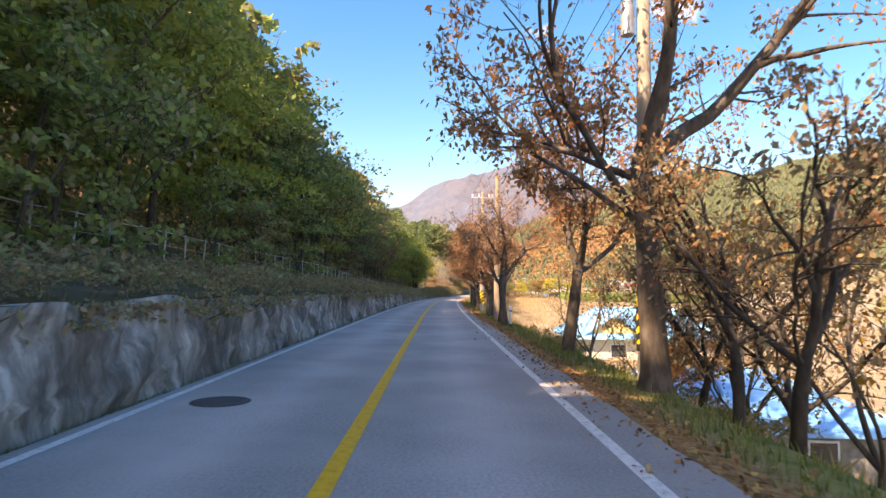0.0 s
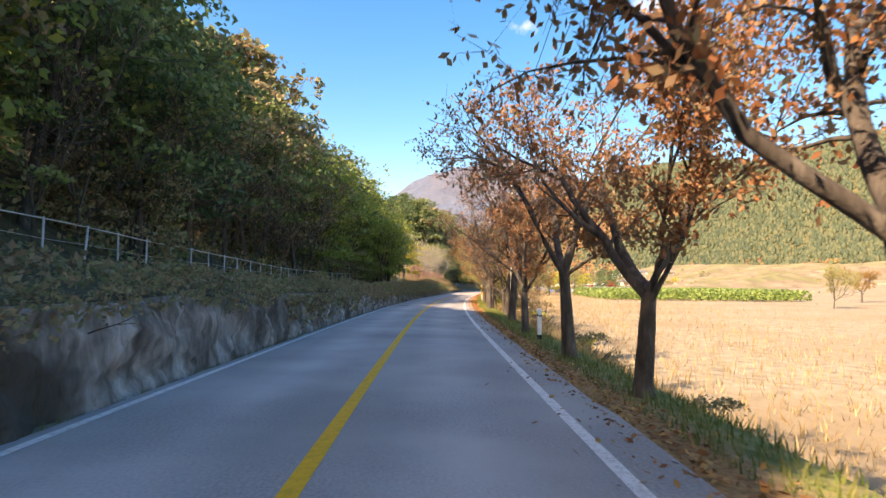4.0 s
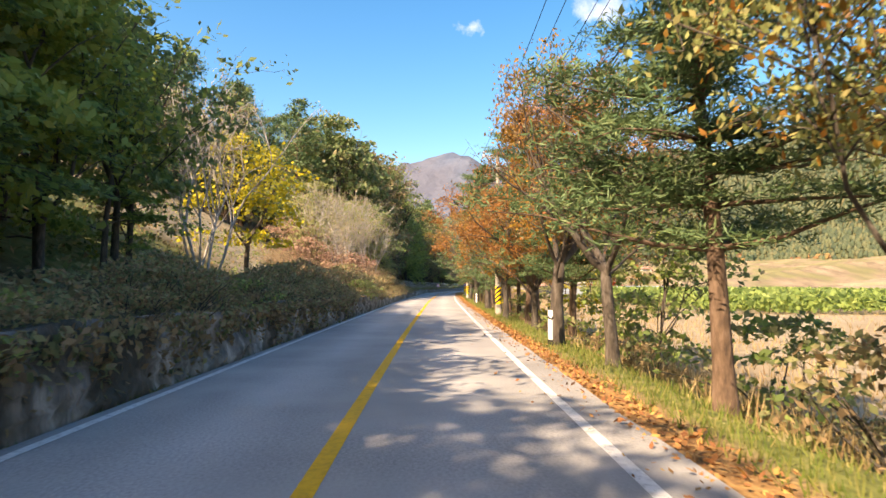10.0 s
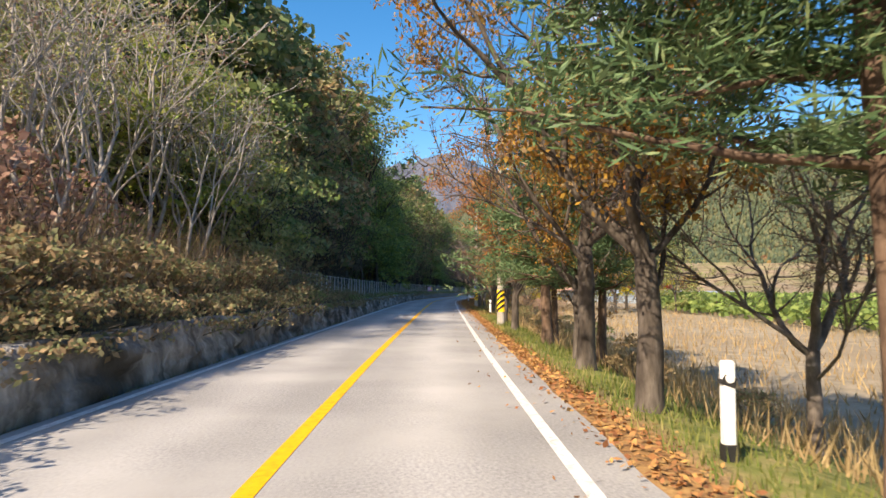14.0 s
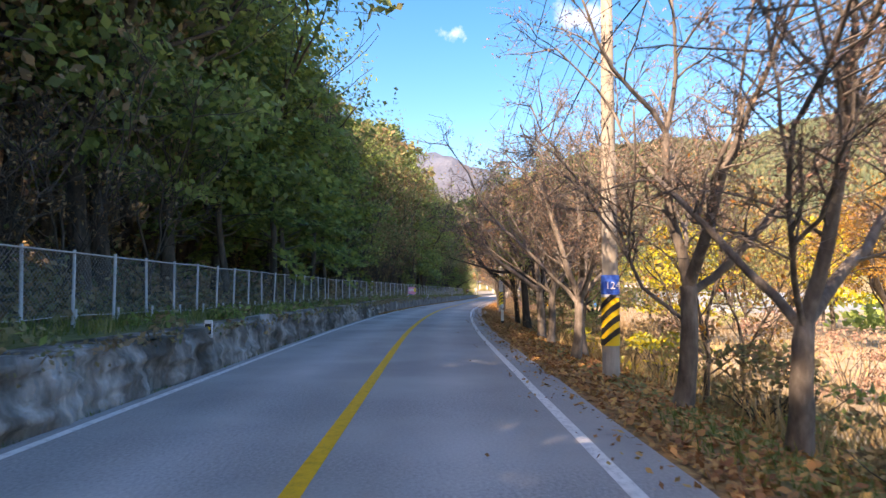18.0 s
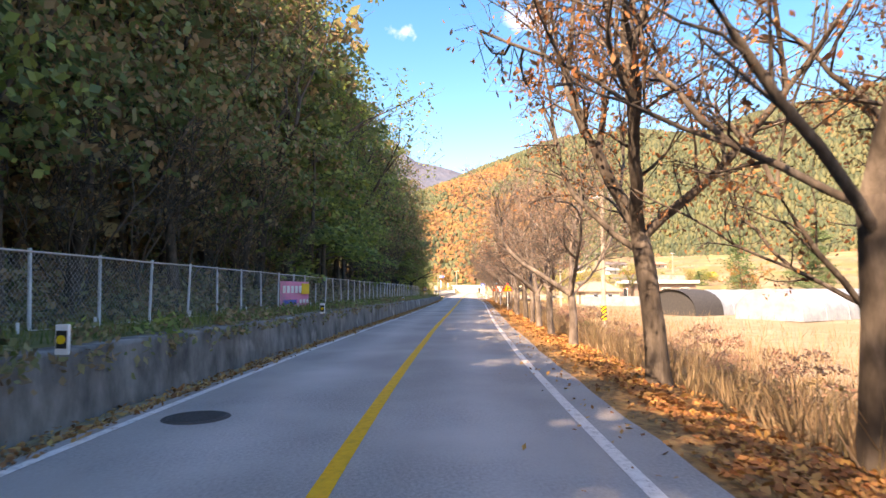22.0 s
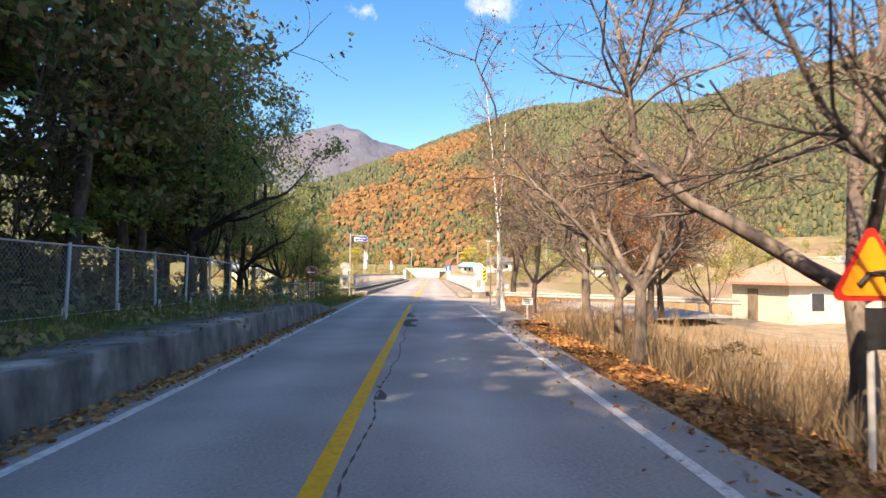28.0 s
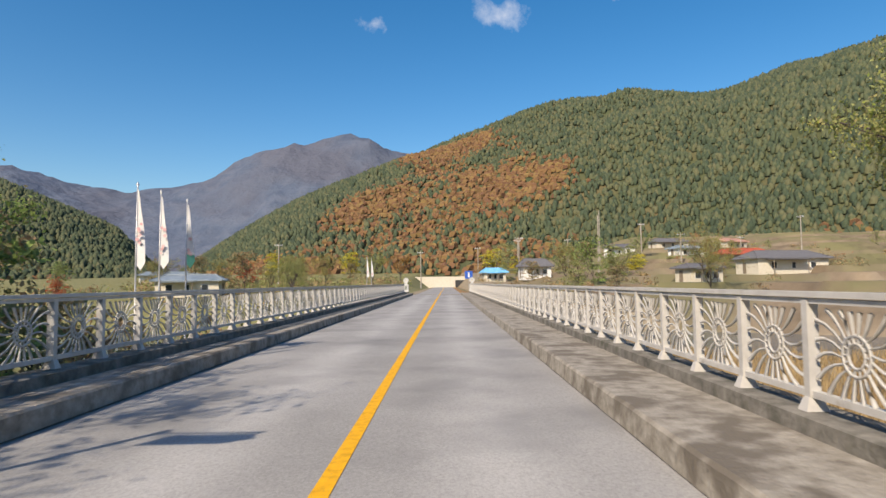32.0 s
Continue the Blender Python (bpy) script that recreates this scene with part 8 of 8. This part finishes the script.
# ---- hills ----
def hill(name, label, origin, table, foot, mat, tree_mats, trees, seed, size=(5.0, 8.0), back=1.6, autumn=0.0, bare=lambda a: 0 * a):
    """A wooded ridge: table rows are bearing to the left of north in degrees, distance and height of the crest."""
    t = np.array(table, float)
    r = np.random.default_rng(seed)
    az = np.linspace(t[0, 0], t[-1, 0], 120)
    D, H = np.interp(az, t[:, 0][::-1] if t[0, 0] > t[-1, 0] else t[:, 0], t[:, 1][::-1] if t[0, 0] > t[-1, 0] else t[:, 1]), np.interp(az, t[:, 0][::-1] if t[0, 0] > t[-1, 0] else t[:, 0], t[:, 2][::-1] if t[0, 0] > t[-1, 0] else t[:, 2])

    def point(i_az, u):
        d = np.interp(i_az, az[::-1] if az[0] > az[-1] else az, D[::-1] if az[0] > az[-1] else D)
        h = np.interp(i_az, az[::-1] if az[0] > az[-1] else az, H[::-1] if az[0] > az[-1] else H)
        f = foot(i_az)
        dist = f + (d - f) * u
        z = np.where(u <= 1, h * np.sin(np.clip(u, 0, 1) * np.pi / 2) ** 1.25, h * (1 - (u - 1) * 1.2))
        a = np.radians(i_az)
        x, y = origin[0] - np.sin(a) * dist, origin[1] + np.cos(a) * dist
        rough = np.array([noise.fractal((q * 0.008, w * 0.008, seed), 1.0, 2.0, 4) for q, w in zip(np.ravel(x), np.ravel(y))]).reshape(np.shape(x))
        return np.stack([x, y, z + rough * 0.09 * h * np.clip(u * (1.12 - np.minimum(u, 1)) * 3, 0, 1)], -1)
    us = np.r_[np.linspace(0, 1, 26), np.linspace(1.05, back, 6)]
    A, U = np.meshgrid(az, us, indexing="ij")
    base_ob = tagged(part(name, Geo().grid(point(A, U)), mat, smooth=True), label, "hill", kind="structure")
    if trees:
        n = trees
        a, u = r.uniform(az.min(), az.max(), n), r.uniform(0.02, 1.03, n) ** 0.8
        keep = u > bare(a)
        a, u = a[keep], u[keep]
        n = len(a)
        p = point(a, u)
        sc = r.uniform(*size, n)
        k = 4
        w = np.arange(k) * 2 * np.pi / k
        sel = r.random(n)
        low = np.clip((np.interp(-a, [-20, -4, 2, 8, 14, 20, 25, 31, 42, 60, 140], [0.3, 0.35, 0.45, 0.6, 0.92, 0.9, 0.6, 0.3, 0.25, 0.2, 0.2]) - u) * 5.0, 0, 1)
        aut = np.clip(autumn * low * 0.62 + (0.2 + 0.5 * low) * np.array([noise.fractal((q[0] * 0.012, q[1] * 0.012, 3.0), 1.0, 2.0, 3) for q in p]), 0, 1)
        kind = np.where(sel * 0.5 + 0.25 < aut, 1, 0)
        for kk, mt in enumerate(tree_mats):
            q, s_ = p[kind == kk], sc[kind == kk]
            if not len(q):
                continue
            m_ = len(q)
            jit = r.uniform(0.75, 1.25, (m_, k))
            low = q[:, None] + np.stack([np.cos(w + q[:, :1] * 3.0) * s_[:, None] * (0.33 + 0.12 * kk) * jit, np.sin(w + q[:, :1] * 3.0) * s_[:, None] * (0.33 + 0.12 * kk) * jit, np.full((m_, k), 0.0) * s_[:, None]], -1)
            midr = q[:, None] + np.stack([np.cos(w + 0.5 + q[:, :1] * 3.0) * s_[:, None] * (0.33 + 0.1 * kk) * jit, np.sin(w + 0.5 + q[:, :1] * 3.0) * s_[:, None] * (0.33 + 0.1 * kk) * jit, (0.42 * jit) * s_[:, None]], -1)
            top = q + np.c_[r.normal(0, 0.05, m_) * s_, r.normal(0, 0.05, m_) * s_, s_ * r.uniform(0.7, 1.05, m_) * (1 - 0.25 * kk)]
            v = np.concatenate([low, midr, top[:, None]], 1)
            f4, f3 = [], []
            for j in range(k):
                f4.append((j, (j + 1) % k, k + (j + 1) % k, k + j))
                f3.append((k + j, k + (j + 1) % k, 2 * k))
            off = (np.arange(m_) * (2 * k + 1))[:, None, None]
            gm = Geo()
            gm.v.append(v.reshape(-1, 3))
            gm.n = m_ * (2 * k + 1)
            gm.f += [(np.array(f4)[None] + off).reshape(-1, 4), (np.array(f3)[None] + off).reshape(-1, 3)]
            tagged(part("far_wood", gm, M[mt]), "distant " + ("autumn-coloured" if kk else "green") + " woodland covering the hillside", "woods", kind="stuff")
    return base_ob


M["hill_soil"] = material("hill_floor", [(0.05, 0.07, 0.033), (0.08, 0.088, 0.042), (0.14, 0.11, 0.055)], 0.03, 1.0, 0, 8)
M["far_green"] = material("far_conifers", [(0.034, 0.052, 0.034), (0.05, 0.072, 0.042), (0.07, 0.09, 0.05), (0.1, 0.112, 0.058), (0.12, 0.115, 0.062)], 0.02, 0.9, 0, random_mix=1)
M["far_autumn"] = material("far_autumn_wood", [(0.12, 0.065, 0.042), (0.16, 0.085, 0.046), (0.19, 0.105, 0.05), (0.23, 0.155, 0.06), (0.15, 0.075, 0.046)], 0.02, 0.9, 0, random_mix=1)
# the haze of distance is mixed into the mountain's own blue-grey colour
M["blue_ridge"] = material("haze_tinted_mountain", [(0.065, 0.09, 0.14), (0.09, 0.115, 0.165), (0.115, 0.135, 0.18)], 0.02, 1.0, 0.6, 14, second=(0.004, (0.095, 0.105, 0.14), 0.45, 0.65), bump_scale=0.02, dist=30.0)
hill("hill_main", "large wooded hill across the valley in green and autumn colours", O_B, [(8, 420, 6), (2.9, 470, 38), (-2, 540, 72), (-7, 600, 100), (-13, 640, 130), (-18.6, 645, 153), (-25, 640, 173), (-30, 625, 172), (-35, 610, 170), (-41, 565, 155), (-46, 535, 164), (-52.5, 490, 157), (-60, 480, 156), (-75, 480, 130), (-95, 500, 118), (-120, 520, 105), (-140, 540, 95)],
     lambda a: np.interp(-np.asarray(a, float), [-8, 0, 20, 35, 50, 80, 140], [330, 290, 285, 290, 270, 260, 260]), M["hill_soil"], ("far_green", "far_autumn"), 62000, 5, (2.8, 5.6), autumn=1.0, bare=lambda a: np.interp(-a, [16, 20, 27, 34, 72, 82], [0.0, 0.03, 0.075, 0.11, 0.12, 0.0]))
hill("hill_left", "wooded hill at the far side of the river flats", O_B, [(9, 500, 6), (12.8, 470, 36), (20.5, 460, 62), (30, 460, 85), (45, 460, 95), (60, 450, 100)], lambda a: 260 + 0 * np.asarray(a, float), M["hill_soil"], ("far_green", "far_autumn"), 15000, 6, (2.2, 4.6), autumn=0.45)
hill("mountain_far", "mountain range on the horizon, coloured blue-grey to stand for haze", O_B, [(45, 2600, 330), (26, 2500, 330), (20.6, 2500, 400), (14, 2500, 330), (9, 2450, 340), (5, 2400, 400), (2, 2350, 470), (-4, 2300, 530), (-9, 2300, 540), (-14, 2300, 460), (-30, 2500, 380), (-60, 2600, 300)], lambda a: 1300 + 0 * np.asarray(a, float), M["blue_ridge"], (), 0, 7)
